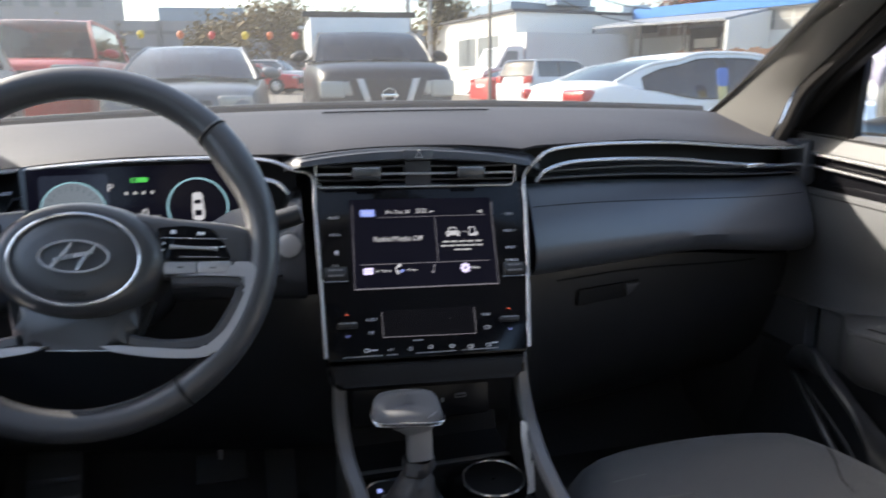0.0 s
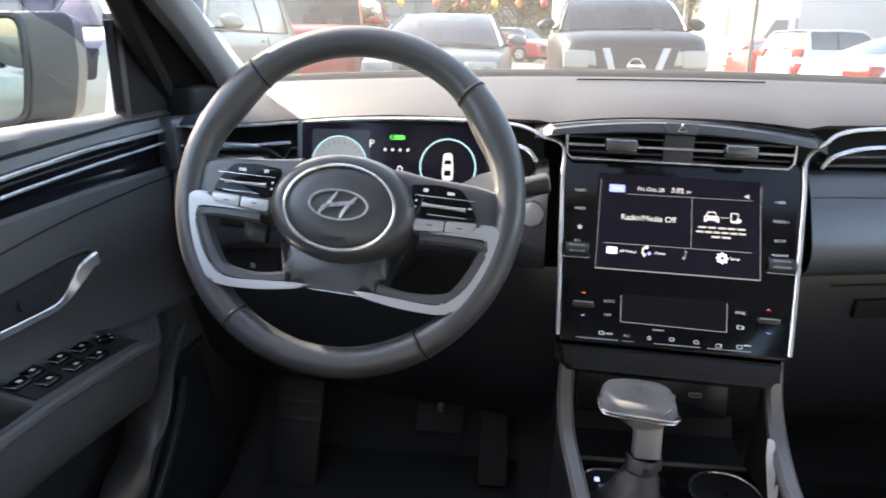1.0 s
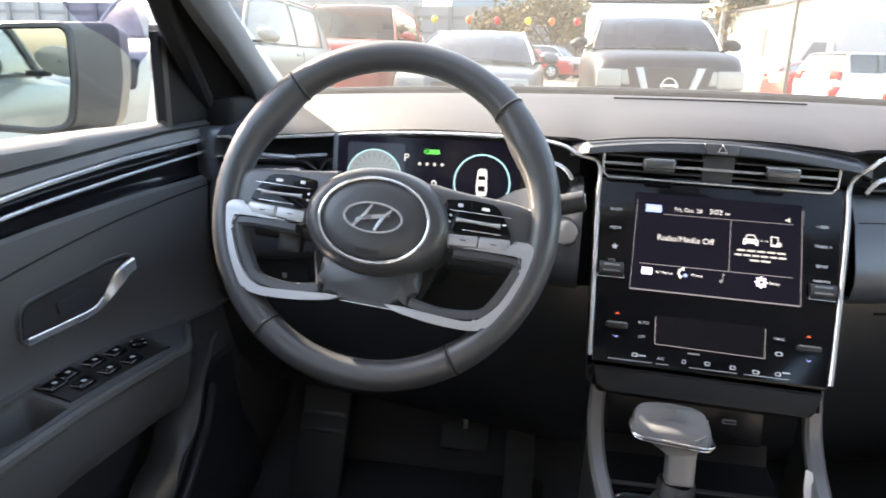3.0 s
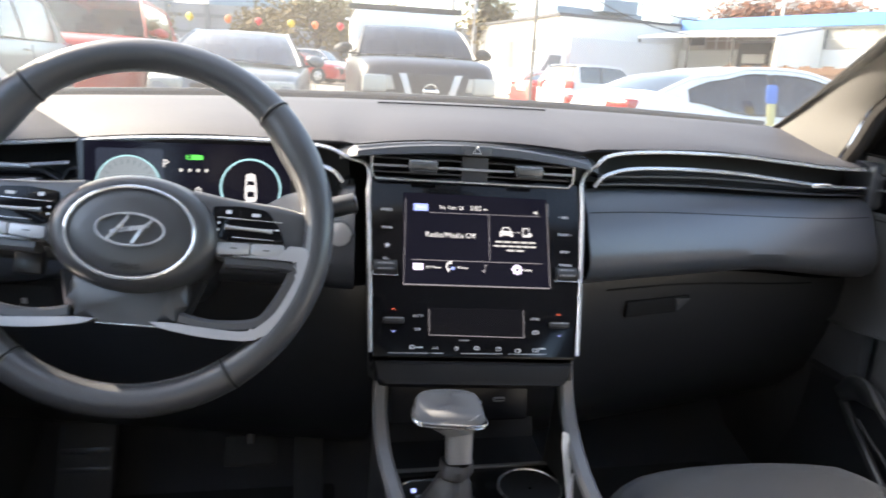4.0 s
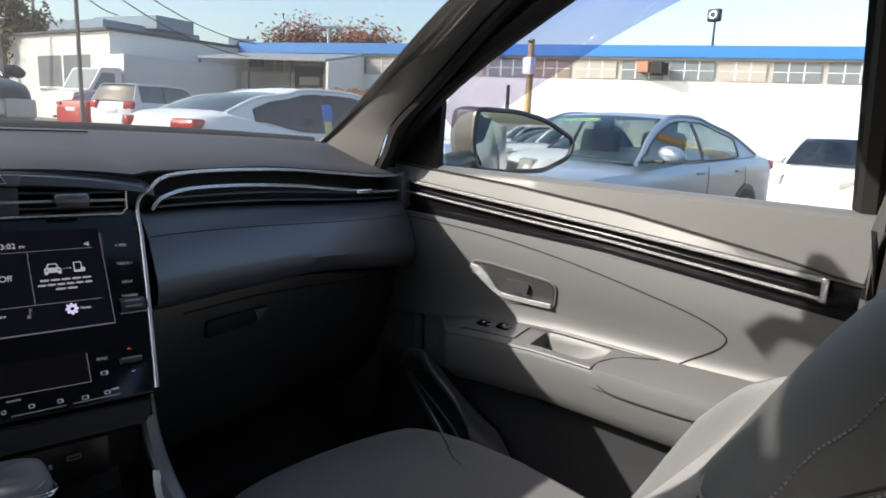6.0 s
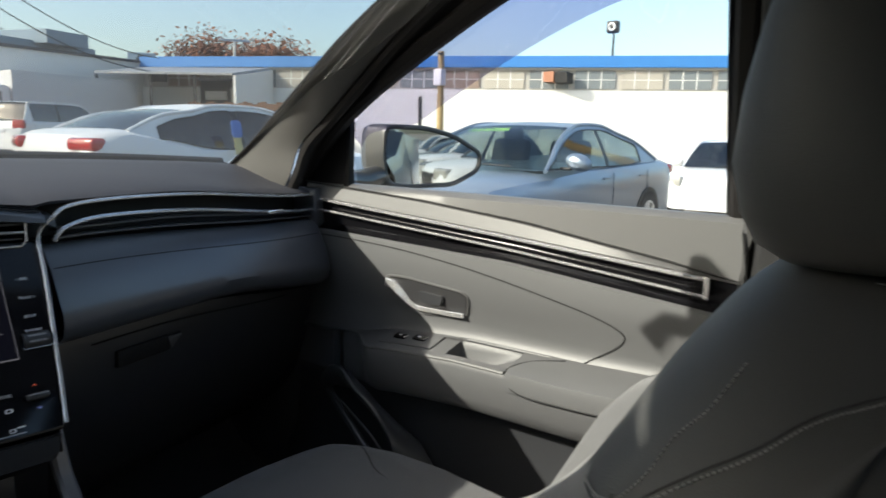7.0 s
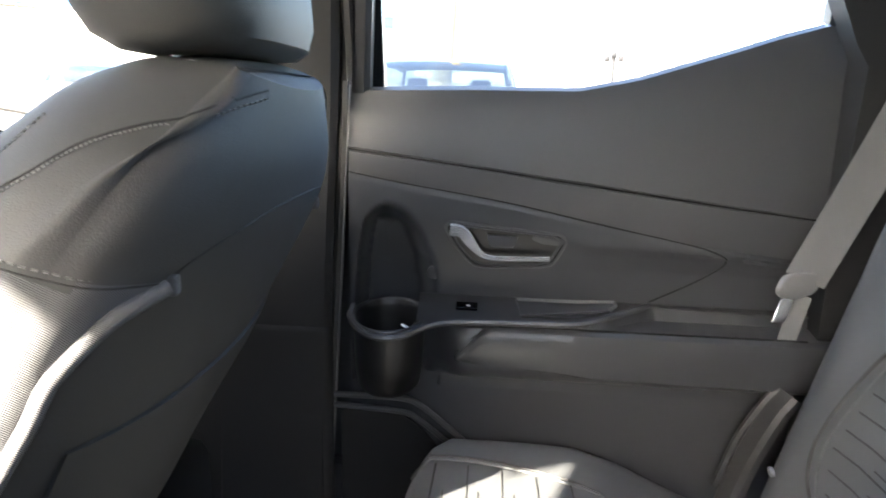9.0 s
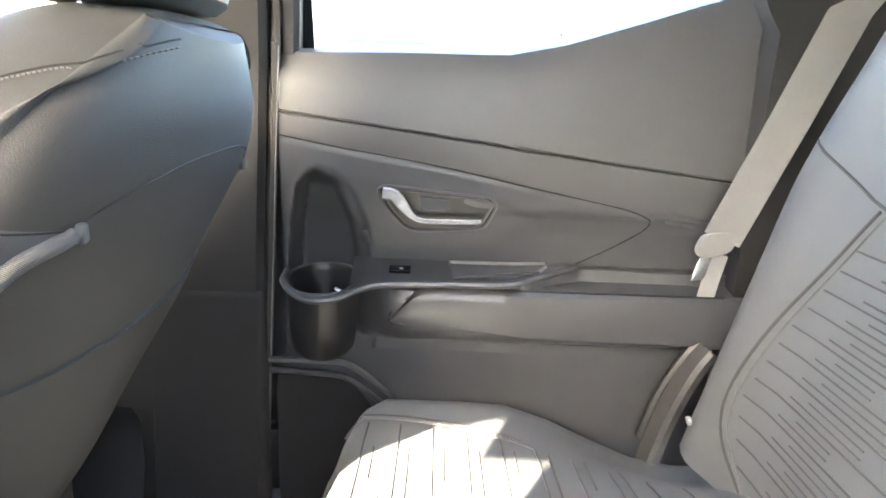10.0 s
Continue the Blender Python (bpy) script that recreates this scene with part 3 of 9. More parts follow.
line(0.0161, -0.1005, 0.0168, -0.0425, 0.0004)
line(0.0920, -0.041, 0.0930, -0.024, 0.0010, "screen_edge", TABMETAL)
lit("home_tile", rrect(-0.0755, -0.0405, -0.0580, -0.0315, 0.001), LITBLUE)
words("tile_label", "Menu", 0.0050, on(-0.0668, -0.0360, 0.0022), SU, SV, LIT, screen)
words("date", "Fri, Oct. 28", 0.0064, on(-0.0290, -0.0352, 0.0012), SU, SV, LIT, screen)
words("clock", "3:02", 0.0084, on(0.0005, -0.0346, 0.0012), SU, SV, LIT, screen)
words("clock_half", "PM", 0.0040, on(0.0130, -0.0360, 0.0012), SU, SV, LIT, screen)
words("status", "Radio/Media Off", 0.0092, on(-0.0310, -0.0700, 0.0012), SU, SV, LIT, screen)
lit("mute_icon", [(0.0735, -0.0375), (0.0755, -0.0375), (0.0785, -0.0395), (0.0785, -0.0335), (0.0755, -0.0355), (0.0735, -0.0355)], LITDIM)
# car and phone symbols of the widget tile
lit("car_icon", rpoly([(0.0297, -0.0690), (0.0330, -0.0690), (0.0335, -0.0672), (0.0425, -0.0672), (0.0430, -0.0690), (0.0462, -0.0690), (0.0462, -0.0625), (0.0440, -0.0615), (0.0422, -0.0568), (0.0338, -0.0568), (0.0318, -0.0615), (0.0297, -0.0625)], 0.0008), LIT)
lit("icon_window", rpoly([(0.0334, -0.0616), (0.0426, -0.0616), (0.0412, -0.0582), (0.0348, -0.0582)], 0.0004), SCREEN, d=0.0019)
for a in (0.0322, 0.0438):
    lit("icon_lamp", [(a + p, -0.0645 + q) for p, q in disc_pts(0.0009, 8)], SCREEN, d=0.0019)
for k in range(3):
    lit("link_dot", [(0.0492 + 0.0030 * k + a, -0.0632 + b) for a, b in disc_pts(0.0007, 8)], LIT)
lit("phone_icon", rrect(0.0585, -0.0686, 0.0670, -0.0568, 0.0010), LIT)
lit("phone_glass", rrect(0.0597, -0.0660, 0.0658, -0.0582, 0.0006), SCREEN, d=0.0019)
lit("phone_icon", [(0.0672 + a, -0.0660 + b) for a, b in disc_pts(0.0028, 14)], LIT, d=0.0021)
for k, (a, b, n) in enumerate(((0.0239, 0.0758, 5), (0.0215, 0.0761, 6), (0.0375, 0.0605, 2))):
    for j in range(n):
        w = (b - a) / n
        lit("text_bar", rrect(a + j * w, -0.0766 - 0.0053 * k, a + j * w + w * 0.86, -0.0744 - 0.0053 * k, 0.0006, 1), LITDIM)
lit("menu_tile", rrect(-0.0758, -0.1136, -0.0642, -0.1055, 0.0010, 2), LITVIOLET)
for j in range(2):
    lit("tile_gap", rrect(-0.0750, -0.1086 - 0.0025 * j, -0.0650, -0.1082 - 0.0025 * j, 0.0001, 1), LITBLUE, d=0.0019)
words("menu_label", "All Menus", 0.0046, on(-0.0520, -0.1098, 0.0012), SU, SV, LIT, screen)
part("phone_symbol", sweep([on(-0.0312 + 0.0050 * math.cos(a), -0.1085 + 0.0050 * math.sin(a), 0.0014) for a in [radians(80 + 17 * i) for i in range(11)]], ring(0.0015, 6), up=tuple(SN), taper=lambda f: 0.7 + 0.9 * abs(2 * f - 1) ** 2), LIT, screen)
lit("phone_symbol", [(-0.0290 + a, -0.1105 + b) for a, b in disc_pts(0.0021, 12)], LITBLUE)
words("menu_label", "Phone", 0.0046, on(-0.0170, -0.1096, 0.0012), SU, SV, LIT, screen)
lit("note_symbol", [(0.0085 + a, -0.1130 + b) for a, b in disc_pts(0.0019, 12)], LINE)
lit("note_symbol", rrect(0.0096, -0.1130, 0.0105, -0.1040, 0.0003, 1), LINE)
lit("note_symbol", [(0.0100, -0.1040), (0.0125, -0.1058), (0.0118, -0.1072), (0.0100, -0.1056)][::-1], LINE)
gear_pts = [(0.0496 + r * math.cos(a), -0.1098 + r * math.sin(a)) for k in range(8) for r, a in ((0.0052, radians(45 * k - 14)), (0.0066, radians(45 * k - 9)), (0.0066, radians(45 * k + 9)), (0.0052, radians(45 * k + 14)))]
lit("gear_symbol", gear_pts, LITVIOLET)
lit("gear_hole", [(0.0496 + a, -0.1098 + b) for a, b in disc_pts(0.0019, 12)], SCREEN, d=0.0019)
words("menu_label", "Setup", 0.0046, on(0.0630, -0.1098, 0.0012), SU, SV, LIT, screen)

# hard keys beside the screen
for body, a, b in (("RADIO", -0.1077, -0.0408), ("MEDIA", -0.1072, -0.0628), ("< SEEK", 0.1124, -0.0408), ("TRACK >", 0.1126, -0.0633), ("SETUP", 0.1113, -0.0856)):
    words("key_label", body, 0.0043, on(a, b, 0.0006), SU, SV, PANELWHITE, panel)
words("key_label", "VOL", 0.0040, on(-0.1085, -0.1010, 0.0006), SU, SV, PANELWHITE, panel)
words("key_label", "TUNE/FILE", 0.0038, on(0.1107, -0.1022, 0.0006), SU, SV, PANELWHITE, panel)
star = [(-0.1065 + r * math.sin(radians(36 * k)), -0.0847 + r * math.cos(radians(36 * k))) for k in range(10) for r in [0.0040 if k % 2 == 0 else 0.0018]]
part("star_key", plate(star, on(0, 0, 0.0006), SU, SV, 0.0003), PANELWHITE, panel)
for a, b in ((-0.1087, -0.1110), (0.1112, -0.1130)):
    knob = part("roller_knob", sweep([on(a - 0.013, b, -0.002), on(a + 0.013, b, -0.002)], ring(0.0088, 14), up=tuple(SN)), BLACKP, stack, "ribbed roller knob")
    part("knob_rim", sweep([on(a - 0.0145, b - 0.007, 0.003), on(a - 0.0145, b - 0.0095, 0.001), on(a + 0.0145, b - 0.0095, 0.001), on(a + 0.0145, b - 0.007, 0.003)], ring(0.0007, 5), up=tuple(SN)), CHROME, knob)
    for k in range(7):
        part("knob_rib", ribbon([on(a - 0.009, b + 0.004 - 0.0013 * k, 0.0060), on(a + 0.009, b + 0.004 - 0.0013 * k, 0.0060)], 0.0007, 0.0009, up=tuple(SN)), SILVER, knob)
# climate panel
climate = part("climate_display", plate(rrect(-0.0575, -0.1905, 0.0545, -0.158, 0.002), on(0, 0, 0.0008), SU, SV, 0.003), glow("climate_black", (0.10, 0.10, 0.14), 0.003), stack, "unlit climate display")
line(-0.0573, -0.1896, 0.0543, -0.1915, 0.0004, parent=climate)
line(-0.0573, -0.1896, -0.0577, -0.160, 0.0004, parent=climate)
line(0.0543, -0.1915, 0.0550, -0.160, 0.0004, parent=climate)
for a, b in ((-0.0983, -0.1733), (0.0978, -0.1760)):
    toggle = part("temperature_toggle", box(0, 0, 0, 0.024, 0.0075, 0.008, 0.003, 3), BLACKP, stack, "temperature rocker")
    toggle.data.transform(Matrix.Translation(on(a, b, 0.001)) @ Matrix((SU, SV, SN)).transposed().to_4x4())
    part("rocker_bar", plate(rrect(a - 0.0105, b + 0.0012, a + 0.0105, b + 0.0022, 0.0004, 1), on(0, 0, 0.0062), SU, SV, 0.0008), SILVER, toggle)
    for sgn, m in ((1, LITRED), (-1, LITBLUE)):
        part("arrow", plate([(a - 0.0026, b + sgn * 0.0115), (a, b + sgn * 0.0138), (a + 0.0026, b + sgn * 0.0115), (a, b + sgn * 0.0126)][::(1 if sgn < 0 else -1)], on(0, 0, 0.0012), SU, SV, 0.0004), m, toggle)
for body, a, b in (("AUTO", -0.0702, -0.168), ("OFF", -0.0712, -0.1835), ("SYNC", 0.0693, -0.1692), ("A/C", -0.0501, -0.2046)):
    words("key_label", body, 0.0044, on(a, b, 0.0006), SU, SV, PANELWHITE, panel)
for a, b, w in ((-0.0770, -0.2036, 0.0040), (-0.0262, -0.2048, 0.0026), (-0.0024, -0.2041, 0.0036), (0.0231, -0.2049, 0.0036), (0.0463, -0.2066, 0.0044), (0.0680, -0.2060, 0.0040), (0.0688, -0.1849, 0.0048)):
    key = part("climate_symbol", plate(rrect(a - w * 0.8, b - 0.0022, a + w * 0.8, b + 0.0022, 0.0017), on(0, 0, 0.0007), SU, SV, 0.0003), PANELWHITE, panel)
    part("symbol_hole", plate(rrect(a - w * 0.5, b - 0.0012, a + w * 0.35, b + 0.0012, 0.0009), on(0, 0, 0.0011), SU, SV, 0.0003), PIANO, key)
for a in (-0.0690, 0.0760):
    part("climate_symbol", plate(rrect(a - 0.0040, -0.2046, a + 0.0040, -0.2030, 0.0006, 1), on(0, 0, 0.0007), SU, SV, 0.0003), PANELWHITE, panel)
for a, w in ((-0.0817, 0.023), (-0.0485, 0.0065), (0.0032, 0.0243), (0.0570, 0.0226)):
    part("key_edge", plate(rrect(a - w, -0.2108, a + w, -0.2098, 0.0004, 1), on(0, 0, 0.0010), SU, SV, 0.0006), SILVER, panel)
part("key_edge", plate(rrect(-0.0231, -0.1962, -0.0106, -0.1945, 0.0006, 1), on(0, 0, 0.0010), SU, SV, 0.0006), SILVER, panel)
lean_side = Matrix(((1, 0, 0, 0), (0, 1, 0, 0), (-0.030, 0, 1, 0), (0, 0, 0, 1)))
for o in (crown_panel, *crown_panel.children, hazard, *hazard.children, center_vent, *center_vent.children_recursive):
    o.data.transform(lean_side)

# ---- steering wheel ----
TILT = radians(21.9)
WC = Vector((-0.3605, -0.116, 1.0008))
WM = Matrix.Translation(WC) @ Matrix(((1, 0, 0), (0, math.sin(TILT), -math.cos(TILT)), (0, math.cos(TILT), math.sin(TILT)))).to_4x4() @ Matrix.Rotation(radians(-5), 4, "Z")
wheel = thing("steering_wheel", "black leather steering wheel with silver spoke trims and thumb buttons", "steering wheel", WM)
U3, V3 = (1, 0, 0), (0, 1, 0)


def wpart(name, bm, m, parent=None, label=""):
    return part(name, bm, m, parent or wheel, label, local=True)


def rim_tube(deg):
    """Radius of the rim's middle, and half its width and depth, with fuller thumb grips."""
    grip = sum(math.exp(-((deg - c) / 13) ** 2) for c in (33, 147))
    inner = 0.1555 - 0.0065 * grip
    return (0.1878 + inner) / 2, (0.1878 - inner) / 2, 0.0178 + 0.0020 * grip


rim_rows = []
for i in range(144):
    a = 2 * math.pi * i / 144
    cx, r1, d = rim_tube(math.degrees(a))
    rim_rows.append([((cx + r1 * math.cos(b)) * math.cos(a), (cx + r1 * math.cos(b)) * math.sin(a), d * math.sin(b)) for b in [2 * math.pi * j / 20 for j in range(20)]])
rim = wpart("rim", grid(rim_rows, close_u=True, close_v=True), LEATHER, None, "stitched black leather rim")
for deg in (47, 133, 234.5, 305.5):
    a = radians(deg)
    cx, r1, d = rim_tube(deg)
    wpart("rim_joint", sweep([((cx + (r1 + 0.0002) * math.cos(b)) * math.cos(a), (cx + (r1 + 0.0002) * math.cos(b)) * math.sin(a), (d + 0.0002) * math.sin(b)) for b in [2 * math.pi * j / 18 for j in range(18)]], ring(0.0010, 5), up=(math.cos(a + 1.57), math.sin(a + 1.57), 0), closed=True), SEAM, rim)
    for k in (-1, 1):
        a2 = a + k * 0.012
        wpart("rim_fold", sweep([((cx + (r1 - 0.0003) * math.cos(b)) * math.cos(a2), (cx + (r1 - 0.0003) * math.cos(b)) * math.sin(a2), (d - 0.0003) * math.sin(b)) for b in [2 * math.pi * j / 18 for j in range(18)]], ring(0.0012, 6), up=(math.cos(a2 + 1.57), math.sin(a2 + 1.57), 0), closed=True), LEATHER, rim)
for i in range(70):
    a = radians(238 + 64 * i / 34) if i < 35 else radians(50 + 80 * (i - 35) / 34)
    cx, r1, d = rim_tube(math.degrees(a))
    q = ((cx - r1 * 0.985) * math.cos(a), (cx - r1 * 0.985) * math.sin(a), 0.004)
    wpart("stitch", box(*q, 0.0010, 0.0044, 0.0010, turn=Matrix.Rotation(a + 0.3, 3, "Z")), THREAD, rim)

HUB_C = (0.001, -0.0115)
hub_rows = []
for k, (f, d) in enumerate(((1.0, -0.045), (1.03, -0.02), (1.02, 0.002), (0.985, 0.014), (0.93, 0.0225), (0.86, 0.0275), (0.79, 0.0290), (0.745, 0.0285), (0.735, 0.0262), (0.70, 0.0285), (0.5, 0.0310), (0.25, 0.0318), (0.02, 0.0320))):
    hub_rows.append([(HUB_C[0] + 0.0790 * f * math.cos(a), HUB_C[1] - 0.001 * f + 0.0570 * f * math.sin(a), d) for a in [2 * math.pi * j / 56 for j in range(56)]])
hub = wpart("airbag_cover", grid(hub_rows, close_v=True, cap=True), HUBP, None, "round vinyl airbag cover")
wpart("hub_ring", sweep([(HUB_C[0] + 0.0572 * math.cos(a), HUB_C[1] - 0.0025 + 0.0435 * math.sin(a), 0.0295) for a in [2 * math.pi * j / 72 for j in range(72)]], ring(0.0019, 8), up=(0, 0, 1), closed=True), EMBLEM, hub, "satin ring")
EC = (HUB_C[0] + 0.0, HUB_C[1] - 0.0005)
wpart("emblem_ring", sweep([(EC[0] + 0.0300 * math.cos(a), EC[1] + 0.0150 * math.sin(a), 0.0332) for a in [2 * math.pi * j / 48 for j in range(48)]], ring(0.0017, 6), up=(0, 0, 1), closed=True), EMBLEM, hub, "chrome oval badge")
for s in (-1, 1):
    wpart("emblem_bar", sweep(spline([(EC[0] + 0.0110 * s - 0.0080, EC[1] - 0.0125 + 0.003 * (s < 0), 0.0332), (EC[0] + 0.0105 * s, EC[1] + 0.0005 * s, 0.0338), (EC[0] + 0.0105 * s + 0.0080, EC[1] + 0.0125 - 0.003 * (s > 0), 0.0332)], 6), ring(0.0024, 6), up=(0, 0, 1), taper=lambda t: 1.2 - 0.9 * abs(t - 0.5)), EMBLEM, hub)
words("hub_word", "AIRBAG", 0.0068, (EC[0], EC[1] - 0.0345, 0.0322), (1, 0, 0), (0, 1, 0), SEAMSOFT, hub, 1.1, local=True)
wpart("emblem_bar", ribbon(spline([(EC[0] - 0.0170, EC[1] - 0.0035, 0.0336), (EC[0], EC[1] + 0.0005, 0.0340), (EC[0] + 0.0170, EC[1] + 0.0045, 0.0336)], 5), 0.0048, 0.002, taper=lambda t: 1.1 - 0.8 * abs(t - 0.5)), EMBLEM, hub)
words("airbag_text", "AIRBAG", 0.0060, (0.001, -0.0430, 0.0298), U3, V3, SEAM, hub, local=True)
wpart("airbag_mark", plate(rrect(-0.0030, -0.0032, 0.0030, 0.0032, 0.0012), (0.0005, -0.0345, 0.0309), U3, V3, 0.0006), SEAM, hub)
wpart("column_shroud", sweep([(0, -0.01, -0.03), (0, -0.012, -0.10), (0, -0.012, -0.22)], [(a * 0.9, b) for a, b in ring(0.062, 20)], up=(0, 1, 0)), BLACKP, None, "black column shroud")
for s in (-1, 1):
    # spoke body: a cushion that rises from the rim to the hub
    rows = []
    for x, lo, hi, d in ((0.050, -0.046, 0.036, 0.0170), (0.070, -0.0310, 0.0330, 0.0155), (0.090, -0.0295, 0.0310, 0.0140), (0.112, -0.0290, 0.0300, 0.0130), (0.130, -0.0285, 0.0290, 0.0122), (0.145, -0.0280, 0.0270, 0.0114), (0.156, -0.0240, 0.0240, 0.0100), (0.164, -0.0180, 0.0210, 0.0070)):
        rows.append([(s * x, lo + (hi - lo) * v, d - e) for v, e in ((0.0, 0.026), (0.0, 0.010), (0.02, 0.004), (0.06, 0.001), (0.14, 0.0), (0.5, 0.0), (0.84, 0.0), (0.93, 0.001), (0.98, 0.004), (1.0, 0.010), (1.0, 0.026))])
    wpart("spoke", grid(rows, cap=True), SPOKE, None, "dark spoke")
    pad_pts = [(0.0690, 0.0205), (0.0960, 0.0225), (0.1215, 0.0205), (0.1330, 0.0060), (0.1410, -0.0098), (0.0830, -0.0128), (0.0680, -0.0055)]
    pod = wpart("button_pad", plate(rpoly([(s * a, b) for a, b in pad_pts][::-s], 0.004), (0, 0, 0.0170), U3, V3, 0.008, 0.0012), PIANO, None, "gloss black button pad")
    wpart("toggle_bar", sweep([(s * (0.083 + 0.045 * t), 0.0010 - 0.001 * t, 0.0178) for t in (0, 0.08, 0.25, 0.5, 0.75, 0.92, 1)], ring(0.0022, 8), up=(0, 0, 1), taper=lambda t: 0.75 + 0.45 * abs(2 * t - 1) ** 2), SILVER, pod, "silver toggle bar")
    wpart("toggle_edge", box(s * 0.106, 0.0100, 0.0172, 0.062, 0.0009, 0.001, 0.0003), CHROME, pod)
    wpart("toggle_edge", box(s * 0.110, -0.0085, 0.0172, 0.040, 0.0009, 0.001, 0.0003), CHROME, pod)
    wpart("pad_split", box(s * 0.096, 0.0155, 0.0171, 0.0006, 0.0095, 0.0006, 0.0002), SEAM, pod)
    for a, b, w, h in ((0.085, 0.0160, 0.0026, 0.0018), (0.111, 0.0150, 0.0040, 0.0016), (0.0765, 0.0045, 0.0012, 0.0012), (0.0765, -0.0020, 0.0012, 0.0012), (0.1320, 0.0020, 0.0022, 0.0008)):
        wpart("symbol", plate(rrect(s * a - w, b - h, s * a + w, b + h, 0.0008), (0, 0, 0.0174), U3, V3, 0.0005), PANELWHITE, pod)
    for k, kp in enumerate(([(0.0770, -0.0142), (0.1082, -0.0132), (0.1082, -0.0249), (0.0790, -0.0258), (0.0768, -0.0240)], [(0.1092, -0.0131), (0.1408, -0.0120), (0.1400, -0.0185), (0.1345, -0.0238), (0.1092, -0.0248)])):
        key = wpart("thumb_key", plate(rpoly([(s * a, b) for a, b in kp][::-s], 0.0028), (0, 0, 0.0172), U3, V3, 0.006, 0.0012), SILVER, None, "silver thumb key")
        ax = s * (0.093 if k == 0 else 0.124)
        wpart("symbol", plate(rrect(ax - 0.0032, -0.0198, ax + 0.0032, -0.0184, 0.0006), (0, 0, 0.0174), U3, V3, 0.0005), THREAD, key)
    # silver trim: under the keys, round the corner and along the lower spoke
    outer = [(p.x, p.y) for p in spline([(0.1450, -0.0125, 0), (0.1600, -0.0130, 0), (0.1672, -0.0200, 0), (0.1680, -0.0330, 0), (0.1625, -0.0540, 0), (0.1470, -0.0835, 0), (0.1300, -0.1025, 0), (0.1150, -0.1075, 0), (0.0980, -0.1080, 0), (0.0720, -0.1066, 0), (0.0380, -0.1015, 0), (0.0230, -0.0955, 0)], 4)]
    inner = [(p.x, p.y) for p in spline([(0.0380, -0.0950, 0), (0.0940, -0.0990, 0), (0.1120, -0.0985, 0), (0.1220, -0.0945, 0), (0.1385, -0.0780, 0), (0.1530, -0.0480, 0), (0.1550, -0.0370, 0), (0.1520, -0.0290, 0), (0.1440, -0.0272, 0), (0.0790, -0.0288, 0)], 4)]
    shape = outer + inner + [(0.0768, -0.0264), (0.1350, -0.0244), (0.1410, -0.0190)]
    wpart("spoke_trim", plate([(s * a, b) for a, b in shape][::-s], (0, 0, 0.0168), U3, V3, 0.010, 0.0022, 2), SILVER, None, "bright silver spoke trim")
    back = spline([(s * 0.085, -0.0320, 0.0035), (s * 0.145, -0.0320, 0.0035), (s * 0.1510, -0.0430, 0.002), (s * 0.1350, -0.0760, 0.000), (s * 0.1190, -0.0915, 0.000), (s * 0.080, -0.0955, 0.001), (s * 0.048, -0.0905, 0.003)], 6)
    wpart("trim_backing", ribbon(back, 0.012, 0.022, up=(0, 0, 1)), SPOKE, None, "dark inner wall of the spoke")
    low = spline([(s * 0.060, -0.050, -0.012), (s * 0.052, -0.074, -0.008), (s * 0.046, -0.090, -0.002)], 5)
    wpart("lower_web", ribbon(low, 0.018, 0.012, up=(0, 0, 1)), VOID, None)
wpart("lower_cover", plate(rpoly([(-0.056, -0.050), (0.056, -0.050), (0.054, -0.088), (0.036, -0.0990), (-0.036, -0.0990), (-0.054, -0.088)], 0.016), (0, 0, 0.008), U3, V3, 0.03, 0.010), HUBP, None, "dark lower hub cover")
wpart("lower_lip", ribbon([(-0.026, -0.0990, 0.006), (0.036, -0.1000, 0.006)], 0.0016, 0.002), CHROME, None)
wpart("paddle", plate(rpoly([(-0.1060, 0.0310), (-0.1080, 0.0385), (-0.1240, 0.0350), (-0.1390, 0.0255), (-0.1530, 0.0270), (-0.1530, 0.0215), (-0.1160, 0.0200)], 0.003), (0, 0, -0.02), U3, V3, 0.004, 0.001), SILVER, None, "silver shift paddle")
wpart("paddle", plate(rpoly([(0.1100, 0.0250), (0.1130, 0.0312), (0.1347, 0.0465), (0.1562, 0.0538), (0.1584, 0.0285), (0.1473, 0.0057), (0.1250, 0.0100)][::-1], 0.004), (0, 0, -0.02), U3, V3, 0.004, 0.001), SILVER, None, "silver shift paddle")
wiper_stalk = wpart("wiper_stalk", sweep([(0.060, 0.004, -0.050), (0.110, 0.018, -0.050), (0.165, 0.036, -0.046)], ring(0.0075, 10), up=(0, 0, 1)), SILVER, None, "silver stalk with a black end")
wpart("stalk_end", sweep([(0.165, 0.036, -0.046), (0.180, 0.041, -0.045), (0.208, 0.050, -0.043)], ring(0.0115, 14), up=(0, 0, 1), taper=lambda f: 0.8 + 0.2 * smoothstep(0, 0.4, f)), BLACKP, wiper_stalk)
wpart("stalk_cap", sweep([(0.2085, 0.0500, -0.043), (0.2095, 0.0503, -0.043)], ring(0.0085, 14), up=(0, 0, 1)), SILVER, wiper_stalk)
lamp_stalk = wpart("lamp_stalk", sweep([(-0.060, -0.030, -0.040), (-0.11, -0.034, -0.040), (-0.150, -0.034, -0.038)], ring(0.0085, 10), up=(0, 0, 1)), BLACKP, None, "black stalk")
wpart("stalk_end", box(-0.106, -0.044, -0.035, 0.028, 0.026, 0.016, 0.004), BLACKP, lamp_stalk)

